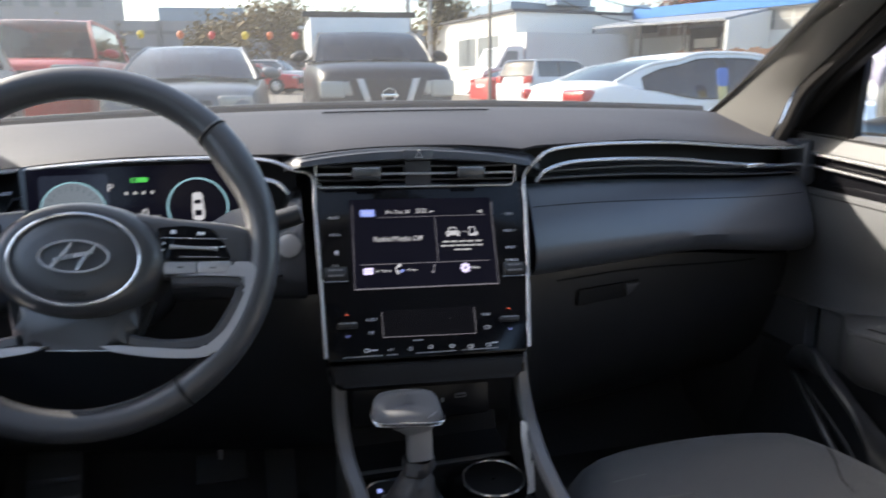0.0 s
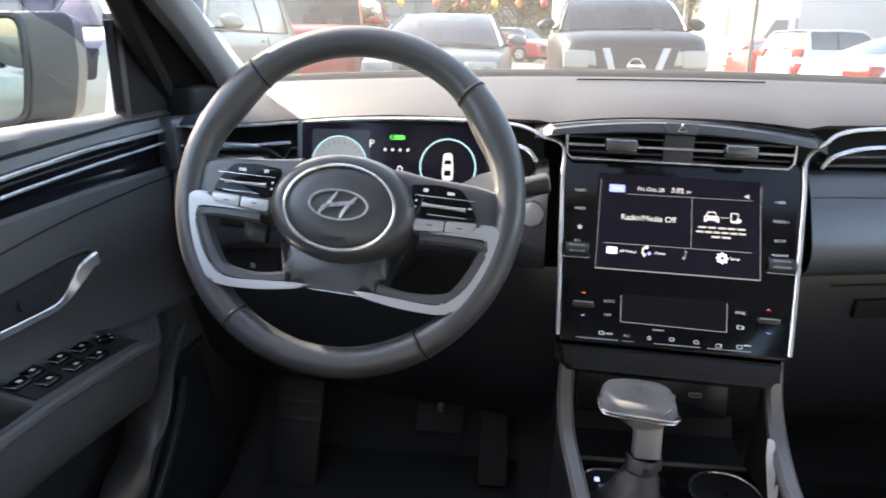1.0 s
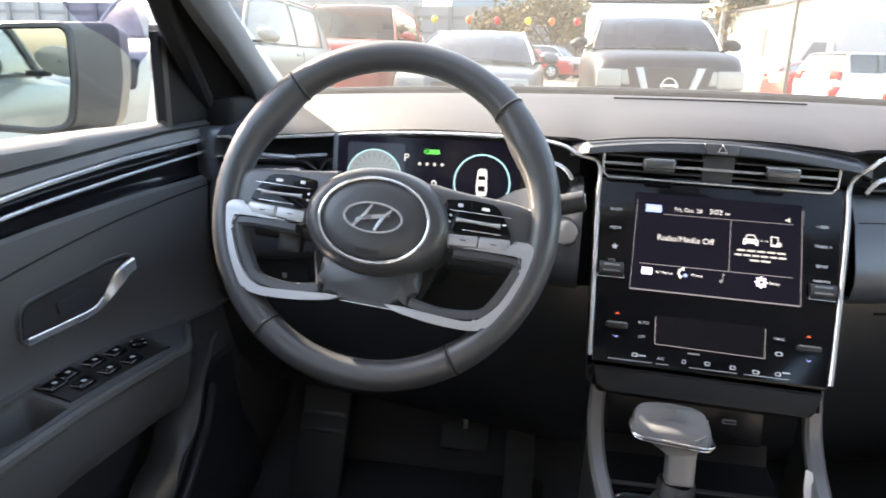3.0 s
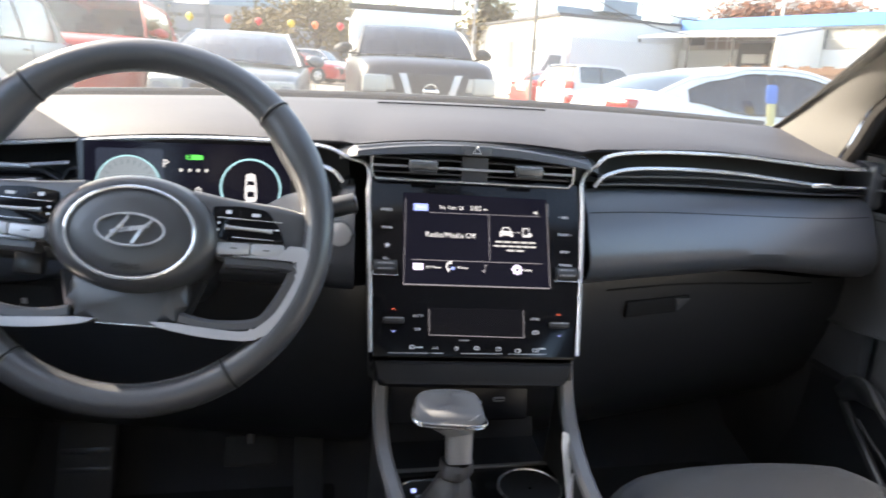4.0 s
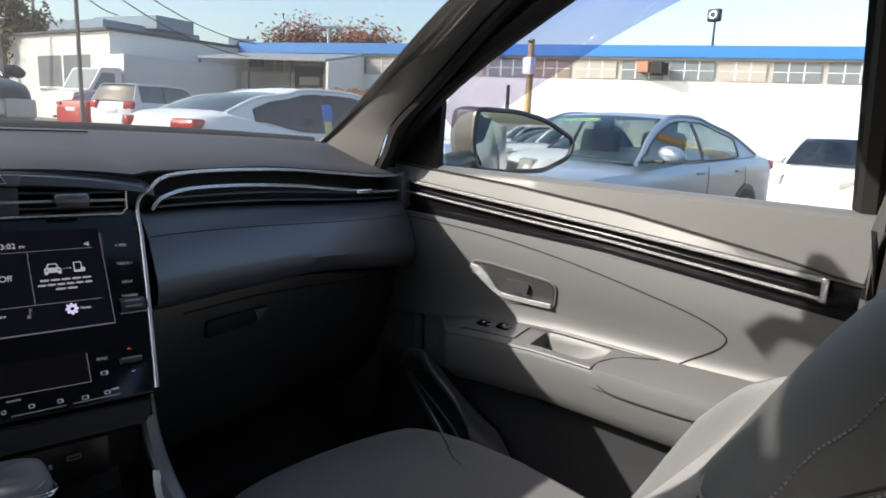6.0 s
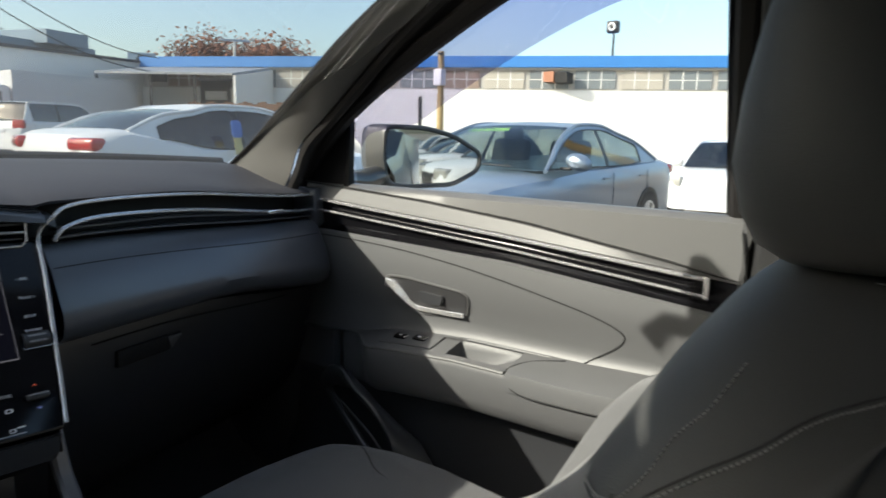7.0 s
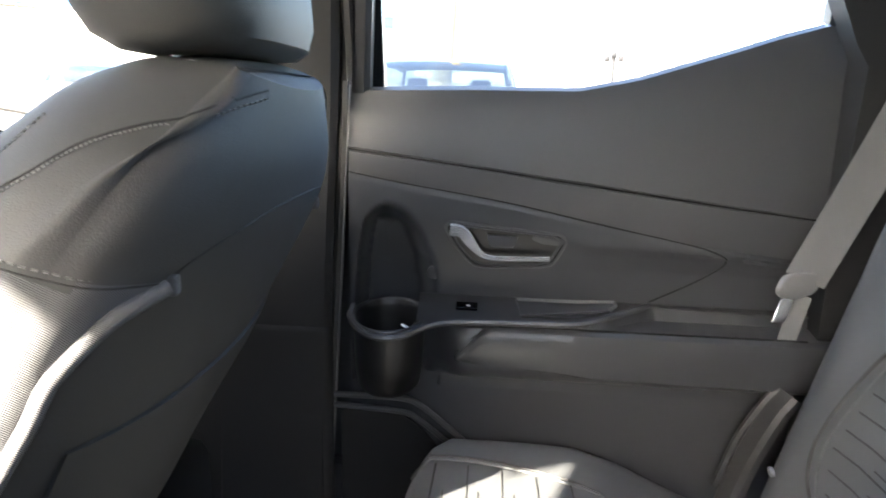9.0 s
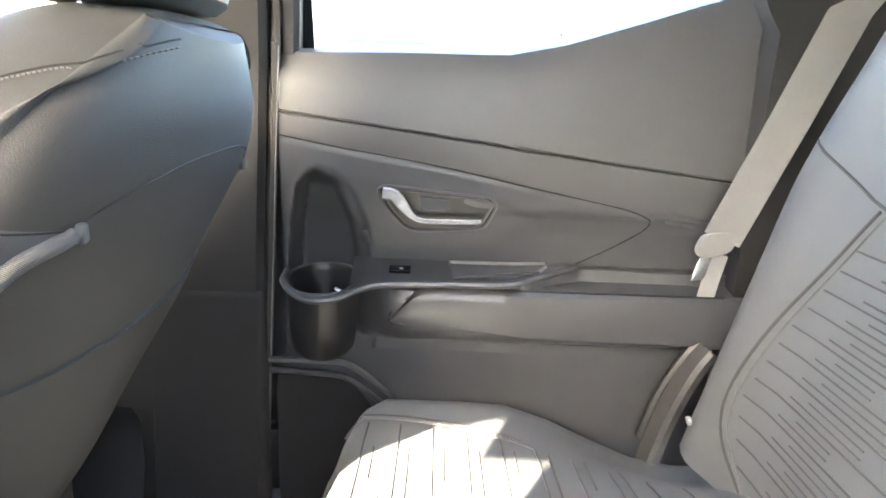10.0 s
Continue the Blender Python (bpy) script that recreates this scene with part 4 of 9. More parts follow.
# ---- centre console ----
console = thing("center_console", "black centre console between the front seats with raised side rails", "console", (0, -0.3, 0.40))
for s in (1, -1):
    rx = (0.108, 0.111, 0.112, 0.110, 0.109, 0.110, 0.112) if s > 0 else (-0.116, -0.118, -0.115, -0.106, -0.101, -0.102, -0.106)
    rail = spline([(x, y, z) for x, (y, z) in zip(rx, ((-0.080, 0.826), (-0.092, 0.775), (-0.125, 0.738), (-0.180, 0.716), (-0.26, 0.706), (-0.42, 0.700), (-0.60, 0.700)))], 8)
    part("side_rail", ribbon(rail, 0.018, 0.014, up=(0, -0.4, 0.9)), mat("rail_satin", (0.19, 0.19, 0.20), 0.38, metal=0.3) if s == 1 else bpy.data.materials["rail_satin"], console, "satin grey rail")
    part("side_wall", grid([[(p.x + s * 0.006, p.y, p.z - 0.004), (p.x + s * 0.010, p.y + 0.03, 0.60), (p.x + s * 0.012, p.y + 0.06, 0.40)] for p in rail]), BLACKP, console, "black side wall")
    part("inner_wall", grid([[(p.x - s * 0.006, p.y, p.z - 0.004), (p.x - s * 0.012, p.y + 0.012, 0.66)] for p in rail]), TRAYB, console)
part("tray_floor", grid([[(x, y, z) for x in (-0.112, -0.05, 0, 0.05, 0.112)] for y, z in ((0.03, 0.69), (0.02, 0.665), (-0.03, 0.655), (-0.072, 0.655), (-0.074, 0.676))]), TRAYB, console, "dark tray")
usb = part("usb_panel", plate(rrect(-0.096, -0.030, 0.098, 0.032, 0.004), (0, 0.012, 0.727), (1, 0, 0), (0, 0.08, 1), 0.02, 0.002), TRAYB, console, "socket panel")
part("socket_frame", plate(rrect(-0.094, -0.026, 0.096, 0.028, 0.004), (0, 0.0095, 0.727), (1, 0, 0), (0, 0.08, 1), 0.003, 0.001), mat("usb_face", (0.016, 0.016, 0.018), 0.3), usb)
part("usb_socket", plate(rrect(-0.008, -0.0030, 0.008, 0.0030, 0.001), (0.055, 0.0060, 0.731), (1, 0, 0), (0, 0.08, 1), 0.002), SILVER, usb)
part("usb_tongue", plate(rrect(-0.0065, -0.0009, 0.0065, 0.0009, 0.0004, 1), (0.055, 0.0056, 0.731), (1, 0, 0), (0, 0.08, 1), 0.002), VOID, usb)
part("usb_mark", plate(rrect(-0.0018, -0.003, 0.0018, 0.003, 0.001), (0.029, 0.0060, 0.727), (1, 0, 0), (0, 0.08, 1), 0.001), PANELWHITE, usb)
deck = part("deck", plate(rpoly([(-0.110, 0.0), (0.106, 0.0), (0.104, -0.12), (0.104, -0.50), (-0.098, -0.50), (-0.098, -0.12)], 0.006), (0, -0.074, 0.680), (1, 0, 0), (0, 1, 0), 0.03, 0.003), PIANO, console, "gloss black deck")
part("deck_edge", ribbon([(x, -0.074, 0.681) for x in (-0.108, 0, 0.108)], 0.006, 0.003), mat("deck_edge_grey", (0.16, 0.16, 0.165), 0.4), deck)
part("gate_ring", sweep([(-0.053 + a, -0.165 + b, 0.683) for a, b in rpoly([(-0.040, 0.066), (0.034, 0.066), (0.062, -0.075), (-0.056, -0.075)], 0.02, 6)], ring(0.0020, 6), closed=True), BRIGHT, deck, "chrome gate ring")
part("gate_plate", plate(rpoly([(-0.040, 0.066), (0.034, 0.066), (0.062, -0.075), (-0.056, -0.075)], 0.02, 6), (-0.053, -0.165, 0.6825), (1, 0, 0), (0, 1, 0), 0.003), BLACKP, deck)
for k in range(4):
    part("gate_letter", plate(rrect(-0.003, -0.004, 0.003, 0.004, 0.001), (-0.078 + 0.004 * k, -0.118 - 0.013 * k, 0.6830), (1, 0, 0), (0, 1, 0), 0.0005), LITBLUE if k == 0 else PANELWHITE, deck)
for y in (-0.105, -0.205):
    cup = part("cup_ring", sweep([(0.062 + 0.038 * math.cos(a), y - 0.02 + 0.038 * math.sin(a), 0.6825) for a in [2 * math.pi * i / 40 for i in range(40)]], ring(0.0018, 6), closed=True), BRIGHT, deck, "chrome cup holder ring")
    # shallow black disc, painted with the shade of a deep well
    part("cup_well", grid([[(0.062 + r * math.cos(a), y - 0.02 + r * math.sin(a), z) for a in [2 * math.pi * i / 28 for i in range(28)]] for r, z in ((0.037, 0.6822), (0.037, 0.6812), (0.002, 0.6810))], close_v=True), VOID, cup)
part("armrest_box", box(0, -0.50, 0.66, 0.235, 0.22, 0.14, 0.025, 4), SEATB, console, "padded armrest lid")

gear = thing("gear_selector", "grey capped gear selector on a chrome stalk with a leather boot", "gear selector", (-0.05, -0.16, 0.683))
cap_rows = []
corner = lambda a, e: math.copysign(abs(a) ** e, a)
for z, w, d, o in ((0.788, 0.020, 0.014, 0.0), (0.792, 0.036, 0.023, 0.0), (0.7965, 0.0405, 0.0275, 0.0), (0.802, 0.0412, 0.0285, 0.001), (0.8065, 0.0405, 0.0275, 0.002), (0.8100, 0.038, 0.0250, 0.003), (0.8120, 0.033, 0.0205, 0.004), (0.8130, 0.020, 0.012, 0.004), (0.8132, 0.003, 0.002, 0.004)):
    row = []
    for a in [2 * math.pi * i / 40 for i in range(40)]:
        ca, sa = corner(math.cos(a), 0.42), corner(math.sin(a), 0.50)
        back = 0.5 + 0.5 * sa
        row.append((-0.050 + w * ca * (1 - 0.10 * back) + 0.004 * back, -0.150 + o + 0.76 * d * sa, z - 0.10 * w * ca + 0.006 * (z > 0.80) * sa - 0.003 * (ca < 0) * abs(ca)))
    cap_rows.append(row)
knob = part("knob", grid(cap_rows, close_v=True, cap=True), mat("knob_grey", (0.14, 0.14, 0.146), 0.46, grain=0.4, scale=1200), gear, "grey rounded cap")
for zz, ww, dd in ((0.7965, 0.0425, 0.0290), (0.7920, 0.0400, 0.0262)):
    part("chrome_band", sweep([(-0.050 + ww * corner(math.cos(a), 0.42) * (1 - 0.05 - 0.05 * corner(math.sin(a), 0.5)) + 0.002, -0.150 + 0.78 * dd * corner(math.sin(a), 0.50), zz - 0.0043 * corner(math.cos(a), 0.42)) for a in [2 * math.pi * i / 48 for i in range(48)]], ring(0.0014, 6), closed=True), BRIGHT, knob)
part("neck", sweep([(-0.040, -0.148, 0.7925), (-0.037, -0.149, 0.784), (-0.036, -0.150, 0.776)], [(0.018 * corner(math.cos(a), 0.5), 0.014 * corner(math.sin(a), 0.5)) for a in [2 * math.pi * i / 20 for i in range(20)]], up=(0, 1, 0), taper=lambda f: 1.5 - 0.6 * f), SILVER, gear)
part("stalk", sweep([(-0.036, -0.147, 0.800), (-0.035, -0.150, 0.770), (-0.035, -0.153, 0.742)], [(0.0145 * math.copysign(abs(math.cos(a)) ** 0.5, math.cos(a)), 0.011 * math.copysign(abs(math.sin(a)) ** 0.5, math.sin(a))) for a in [2 * math.pi * i / 20 for i in range(20)]], up=(0, 1, 0)), SILVER, gear, "satin silver stalk")
boot_rows = []
for k, (z, w) in enumerate(((0.744, 0.0165), (0.740, 0.018), (0.732, 0.0185), (0.728, 0.0150), (0.722, 0.0205), (0.708, 0.025), (0.696, 0.030), (0.684, 0.038))):
    boot_rows.append([(-0.037 - 0.016 * (k / 7) ** 2 + w * (1 + 0.09 * math.sin(5 * a + k)) * math.cos(a), -0.154 - 0.011 * k / 7 + w * 1.05 * (1 + 0.09 * math.sin(4 * a + 2 * k)) * math.sin(a), z) for a in [2 * math.pi * i / 40 for i in range(40)]])
part("boot", grid(boot_rows, close_v=True), mat("boot_leather", (0.055, 0.055, 0.060), 0.4, grain=0.8, scale=500), gear, "creased leather boot")

tag = thing("paper_tag", "narrow white folded tag standing in the cup holder", "tag", (0.10, -0.12, 0.683))
part("strip", plate(rpoly([(-0.007, 0.0), (0.009, 0.0), (0.004, 0.075), (-0.003, 0.078), (-0.006, 0.06)], 0.002), (0.104, -0.155, 0.683), (1, 0.2, 0), (-0.05, 0.45, 1), 0.0015), PAPER, tag)
part("strip", plate(rpoly([(-0.012, 0.0), (0.000, 0.0), (0.004, 0.030), (-0.002, 0.036)], 0.002), (0.102, -0.165, 0.6832), (0.9, 0.3, 0), (0.1, 0.5, 1), 0.0012), PAPER, tag)


# ---- doors ----
def tab_line(tab, y):
    return lerp_table(sorted(tab), y)


F_SEAM = ((0.22, 1.070), (-0.132, 1.050), (-0.336, 1.032), (-0.558, 1.001), (-0.66, 0.984))
F_UP = ((0.22, 1.045), (0.137, 1.038), (-0.31, 1.009), (-0.66, 0.983))
F_LOW = ((0.22, 1.024), (0.137, 1.018), (-0.31, 0.990), (-0.66, 0.960))
F_BAND = ((0.22, 0.985), (0.13, 0.981), (-0.312, 0.970), (-0.66, 0.941))
F_ARM = ((0.12, 0.775), (0.0, 0.792), (-0.08, 0.811), (-0.168, 0.819), (-0.245, 0.825), (-0.445, 0.829), (-0.66, 0.840))


L_UP = ((0.22, 1.043), (0.137, 1.041), (-0.058, 1.037), (-0.19, 1.028), (-0.332, 1.014), (-0.66, 0.980))
L_LOW = ((0.22, 1.026), (0.135, 1.024), (-0.061, 1.017), (-0.193, 1.010), (-0.335, 0.998), (-0.66, 0.966))
L_BAND = ((0.22, 0.989), (0.131, 0.990), (-0.065, 0.991), (-0.197, 0.988), (-0.338, 0.981), (-0.66, 0.952))
L_SEAM = ((0.22, 1.0585), (0.037, 1.0570), (-0.187, 1.0445), (-0.327, 1.0370), (-0.66, 1.012))


def skin(s, ys, prof, t=0.0):
    """A door skin: prof gives (x, z) rows at each y."""
    return grid([[(s * x, y, z) for x, z in prof(y)] for y in ys])


def on_skin(prof, y, z):
    """How far out a door skin stands at a height."""
    return lerp_table(sorted((b, a) for a, b in prof(y)), z)


def glass_x(z):
    return 0.735 - 0.30 * (z - 1.066)


def front_door(s):
    SEAM_, UP_, LOW_, BAND_ = (F_SEAM, F_UP, F_LOW, F_BAND) if s > 0 else (L_SEAM, L_UP, L_LOW, L_BAND)
    label = "sunlit grey passenger door panel with chrome strips and pull handle" if s > 0 else "dark grey driver door panel with window switches and chrome strips"
    door = thing("front_door", label, "car door", (s * 0.72, -0.2, 0.40), "cabin doors")
    ys = stations(0.20, -0.655, 36)
    side = lambda y: 1 - smoothstep(0.13, 0.20, y)
    part("sill", skin(s, ys, lambda y: [(0.80, 1.058), (0.745, 1.062), (0.722, 1.068), (0.706, 1.067), (0.698, 1.060), (0.696, tab_line(SEAM_, y) + 0.002), (0.699, tab_line(SEAM_, y))]), DOORU, door, "grained upper sill")
    part("shoulder", skin(s, ys, lambda y: [(0.699, tab_line(SEAM_, y) - 0.0015), (0.695, tab_line(SEAM_, y) - 0.003), (0.690, tab_line(UP_, y) + 0.003), (0.693, tab_line(UP_, y))]), DOORU, door)
    part("seam", tube([(s * 0.6970, y, tab_line(SEAM_, y) - 0.0005) for y in ys], 0.0011, 5), SEAM, door)
    part("dark_band", skin(s, ys, lambda y: [(0.694, tab_line(UP_, y)), (0.699, tab_line(UP_, y) - 0.003), (0.700, tab_line(LOW_, y)), (0.703, tab_line(BAND_, y) + 0.008), (0.698, tab_line(BAND_, y)), (0.693, tab_line(BAND_, y) - 0.002)]), PIANO, door, "gloss dark inlay band")
    y0, y1 = 0.145, -0.615
    for tb, w in ((UP_, 0.0052), (LOW_, 0.0036)):
        part("trim_strip", ribbon([(s * 0.6905, y, tab_line(tb, y) - 0.002) for y in stations(y0, y1, 24)], 0.0055, w), CHROME, door, "satin chrome strip")
    part("trim_end", box(s * 0.6905, y1 + 0.003, (tab_line(UP_, y1) + tab_line(LOW_, y1)) / 2 - 0.002, 0.0055, 0.008, 0.030, 0.002), CHROME, door)
    # main insert with its dished lower half
    insert_prof = lambda y: [(0.694, tab_line(BAND_, y) - 0.002), (0.689, tab_line(BAND_, y) - 0.006), (0.687, tab_line(BAND_, y) - 0.030), (0.689, 0.905), (0.696, 0.880), (0.703, 0.855), (0.704, tab_line(F_ARM, y) + 0.012), (0.698, tab_line(F_ARM, y) + 0.002), (0.690, tab_line(F_ARM, y))]
    part("insert", skin(s, ys, insert_prof), DOORP, door, "soft vinyl insert")
    curve = spline([(s * 0.6885, 0.13, 0.968), (s * 0.6865, 0.02, 0.966), (s * 0.6860, -0.10, 0.9605), (s * 0.6865, -0.22, 0.9490), (s * 0.6872, -0.314, 0.9355), (s * 0.6876, -0.40, 0.920), (s * 0.6880, -0.459, 0.9075), (s * 0.6900, -0.495, 0.8945), (s * 0.6935, -0.506, 0.8815), (s * 0.6985, -0.490, 0.8620), (s * 0.7015, -0.446, 0.8310)], 6)
    part("seam", tube([(s * (on_skin(insert_prof, p.y, p.z) - 0.0004), p.y, p.z + (0.005 if s < 0 else 0)) for p in curve], 0.0012, 5), SEAM, door, "curved seam")
    # armrest
    nose = lambda y: smoothstep(0.025 if s > 0 else 0.06, -0.07, y)

    za = lambda y: tab_line(F_ARM, y)
    bead = lambda y: (0.694 - 0.058 * nose(y), za(y) - 0.004 - 0.014 * nose(y))

    def well(y, f):
        """Depth of the grab pocket in the armrest's top: a sheer front wall and a floor that climbs to the rear."""
        y += 0.030 * (s < 0)
        return 0.036 * smoothstep(-0.224, -0.232, y) * (1 - smoothstep(-0.24, -0.395, y)) * smoothstep(0.10, 0.24, f) * (1 - smoothstep(0.70, 0.84, f))

    def top_at(y, f):
        """A spot on the armrest's top: f from the door (0) to the bead (1)."""
        bx, bz = bead(y)
        return Vector((s * (0.701 + (bx - 0.701) * f), y, za(y) + (bz + 0.002 - za(y)) * f - well(y, f)))

    arm_m = DOORP
    ay = stations(0.06, -0.215, 24) + stations(-0.222, -0.272, 21) + stations(-0.278, -0.655, 32)
    fs_ = [0, 0.04, 0.08, 0.12, 0.16, 0.20, 0.24, 0.3, 0.4, 0.5, 0.6, 0.68, 0.72, 0.76, 0.80, 0.84, 0.88, 0.94, 1.0]
    rows = []
    for y in ay:
        bx, bz = bead(y)
        k = nose(y)
        rows.append([top_at(y, f) for f in fs_] + [(s * x, y, z) for x, z in ((bx - 0.003 * k, bz - 0.002), (bx - 0.0045 * k, bz - 0.010), (bx - 0.003 * k, bz - 0.030), (bx + 0.003 * k, bz - 0.058), (bx + 0.014 * k, bz - 0.080), (bx + 0.034 * k, bz - 0.092), (0.700, bz - 0.096))])
    part("armrest", grid(rows), arm_m, door, "padded armrest with a grab pocket")
    part("arm_bead", tube([(s * (bead(y)[0] - 0.001), y, bead(y)[1]) for y in stations(0.03, -0.345 if s > 0 else -0.65, 30)], 0.0034 if s > 0 else 0.0066, 8), DOORU, door, "rounded edge bead")
    part("pocket_edge", tube([top_at(y, 0.09) + Vector((0, 0, 0.001)) for y in stations(-0.236, -0.392, 14)], 0.0026, 6), DOORU, door, "lit edge of the grab pocket")
    if s > 0:
        part("elbow_pad", grid([[(s * x, y, z) for x, z in ((0.690, za(y) + 0.002), (0.668, za(y) - 0.002), (bead(y)[0] + 0.004, bead(y)[1] + 0.008), (bead(y)[0] - 0.0055, bead(y)[1] + 0.002), (bead(y)[0] - 0.0085, bead(y)[1] - 0.012), (bead(y)[0] - 0.0070, bead(y)[1] - 0.026))] for y in stations(-0.350, -0.655, 16)]), arm_m, door, "elbow pad")
        part("seam", tube(spline([(s * 0.690, -0.420, za(-0.42) + 0.002), (s * 0.668, -0.372, za(-0.37) - 0.003), (s * 0.640, -0.349, bead(-0.35)[1] + 0.007), (s * 0.6320, -0.350, bead(-0.35)[1] - 0.006), (s * 0.6290, -0.362, bead(-0.36)[1] - 0.020), (s * 0.6285, -0.40, bead(-0.40)[1] - 0.027), (s * 0.6285, -0.52, bead(-0.52)[1] - 0.027), (s * 0.6285, -0.64, bead(-0.64)[1] - 0.027)], 6), 0.0013, 5), SEAM, door)
    # switches
    if s > 0:
        spots = ((-0.108, 0.45), (-0.150, 0.42))
        span = (-0.072, -0.190)
    else:
        spots = ((-0.129, 0.30), (-0.133, 0.66), (-0.165, 0.28), (-0.170, 0.62), (-0.206, 0.26), (-0.211, 0.60), (-0.232, 0.34))
        span = (-0.066, -0.246)
    base = part("switch_plate", thick(grid([[top_at(y, f) + Vector((0, 0, 0.0026)) for f in (0.04, 0.08, 0.4, 0.74, 0.78)] for y in stations(*span, 14)]), 0.003), mat("switch_plate_black", (0.018, 0.018, 0.019), 0.28) if s < 0 else DOORP, door, "switch plate")
    lean = Matrix.Rotation(-s * math.atan2(0.018, 0.065), 3, "Y")
    for y, f in spots:
        c = top_at(y, f)
        sw = part("window_switch", box(c.x, c.y, c.z + 0.0035, 0.015, 0.026, 0.006, 0.0025, turn=lean), PIANO, base)
        part("symbol", box(c.x - s * 0.001, c.y, c.z + 0.0070, 0.0045, 0.0045, 0.0006, 0.0002), PANELWHITE, sw)
        part("switch_edge", box(c.x, c.y - 0.0125, c.z + 0.0060, 0.013, 0.0010, 0.0010, 0.0003), SILVER, sw)
    if s < 0:
        c = top_at(-0.094, 0.40)
        dial = part("mirror_dial", sweep([(c.x + 0.009 * math.cos(a), c.y + 0.009 * math.sin(a), c.z + 0.005) for a in [2 * math.pi * i / 20 for i in range(20)]], ring(0.0022, 6), closed=True), PIANO, base)
        for a in (0, 1.57, 3.14, 4.71):
            part("symbol", box(c.x + 0.009 * math.cos(a), c.y + 0.009 * math.sin(a), c.z + 0.0073, 0.0026, 0.0026, 0.0006, 0.0002), PANELWHITE, dial)
    # pull handle
    out = [(-0.052, 0.902), (-0.064, 0.912), (-0.105, 0.9135), (-0.228, 0.906), (-0.238, 0.897), (-0.231, 0.866), (-0.222, 0.860), (-0.135, 0.850), (-0.112, 0.853)]
    oy, oz = (0.0, 0.0) if s > 0 else (-0.017, 0.010)
    hx = lambda z: on_skin(insert_prof, -0.15, z)
    out = [(y + oy, z + oz) for y, z in out]
    bez = part("handle_bezel", sweep([(s * (hx(z) - 0.0012), y, z) for y, z in rpoly(out, 0.010)], ring(0.0022, 6), up=(1, 0, 0), closed=True), DOORU if s > 0 else DOORD, door, "handle surround")
    part("handle_groove", sweep([(s * (hx(z) - 0.0002), -0.145 + oy + (y - oy + 0.145) * 0.955, 0.882 + oz + (z - oz - 0.882) * 0.90) for y, z in rpoly(out, 0.010)], ring(0.0016, 6), up=(1, 0, 0), closed=True), SEAM, bez)
    # dark sheet on the insert, its colour standing in for the shade of a hollow
    part("handle_cup", grid([[(s * (hx(z + oz) - 0.0006), y + oy, z + oz) for y in stations(lo, hi, 8)] for z, lo, hi in ((0.908, -0.212, -0.066), (0.900, -0.232, -0.058), (0.890, -0.234, -0.066), (0.880, -0.232, -0.080), (0.870, -0.229, -0.092), (0.861, -0.222, -0.104), (0.854, -0.170, -0.120))]), bpy.data.materials.get("handle_shade") or mat("handle_shade", (0.030, 0.030, 0.032), 0.5), bez, "dark sheet painted as a shaded hollow")
    lever = [(-0.060, 0.899), (-0.078, 0.895), (-0.094, 0.882), (-0.108, 0.868), (-0.128, 0.8605), (-0.170, 0.8610), (-0.226, 0.8635)]
    part("lever", ribbon(spline([(s * (hx(z + oz) - 0.006), y + oy, z + oz) for y, z in lever], 6), 0.007, 0.0155, up=(0, 0.45, 0.9), taper=lambda t: 1.1 - 0.55 * smoothstep(0.2, 0.6, t)), CHROME, bez, "chrome pull lever")
    part("lever_root", plate(rpoly([(-0.132 + oy, 0.893 + oz), (-0.186 + oy, 0.891 + oz), (-0.180 + oy, 0.874 + oz), (-0.140 + oy, 0.874 + oz)][::(1 if s < 0 else -1)], 0.005), (s * (hx(0.885) - 0.0022), 0, 0), (0, 1, 0), (0, 0, 1), 0.004 * s), BLACKP, bez)
    # lower panel and map pocket
    part("lower_panel", skin(s, ys, lambda y: [(0.700, za(y) - 0.094), (0.706, 0.69), (0.702, 0.62), (0.690, 0.55), (0.672, 0.52), (0.664, 0.50), (0.662, 0.44), (0.680, 0.40)]), BLACKP, door, "dark lower panel")
    part("pocket_lip", ribbon(spline([(s * 0.690, 0.10, 0.655), (s * 0.664, 0.02, 0.620), (s * 0.655, -0.10, 0.545), (s * 0.650, -0.30, 0.520), (s * 0.650, -0.60, 0.520)], 6), 0.010, 0.016), DOORD, door)
    rib = ((0.682, 0.100, 0.668), (0.672, 0.072, 0.690), (0.666, 0.046, 0.701), (0.662, 0.012, 0.702), (0.658, -0.037, 0.679), (0.655, -0.094, 0.648), (0.655, -0.140, 0.610), (0.658, -0.180, 0.555), (0.662, -0.205, 0.51)) if s > 0 else ((0.672, 0.075, 0.752), (0.662, 0.025, 0.738), (0.655, -0.030, 0.712), (0.652, -0.080, 0.668), (0.652, -0.125, 0.630), (0.655, -0.170, 0.575), (0.660, -0.200, 0.52))
    part("pocket_rim", sweep(spline([(s * x, y, z) for x, y, z in rib], 6), [(a, b) for a, b in ring(0.010, 14, 0.027)], up=(-s * 0.25, 0.75, 0.65), taper=lambda f: 0.55 + 0.45 * smoothstep(0, 0.3, f)), DOORD, door, "broad curved rib of the map pocket")
    part("pocket_edge", tube(spline([(s * 0.655, 0.030, 0.660), (s * 0.652, 0.004, 0.648), (s * 0.650, -0.033, 0.629), (s * 0.650, -0.065, 0.608), (s * 0.652, -0.105, 0.570)] if s > 0 else [(-0.655, 0.004, 0.690), (-0.648, -0.050, 0.639), (-0.648, -0.090, 0.600), (-0.652, -0.117, 0.560)], 6), 0.0022, 6), DOORU, door)
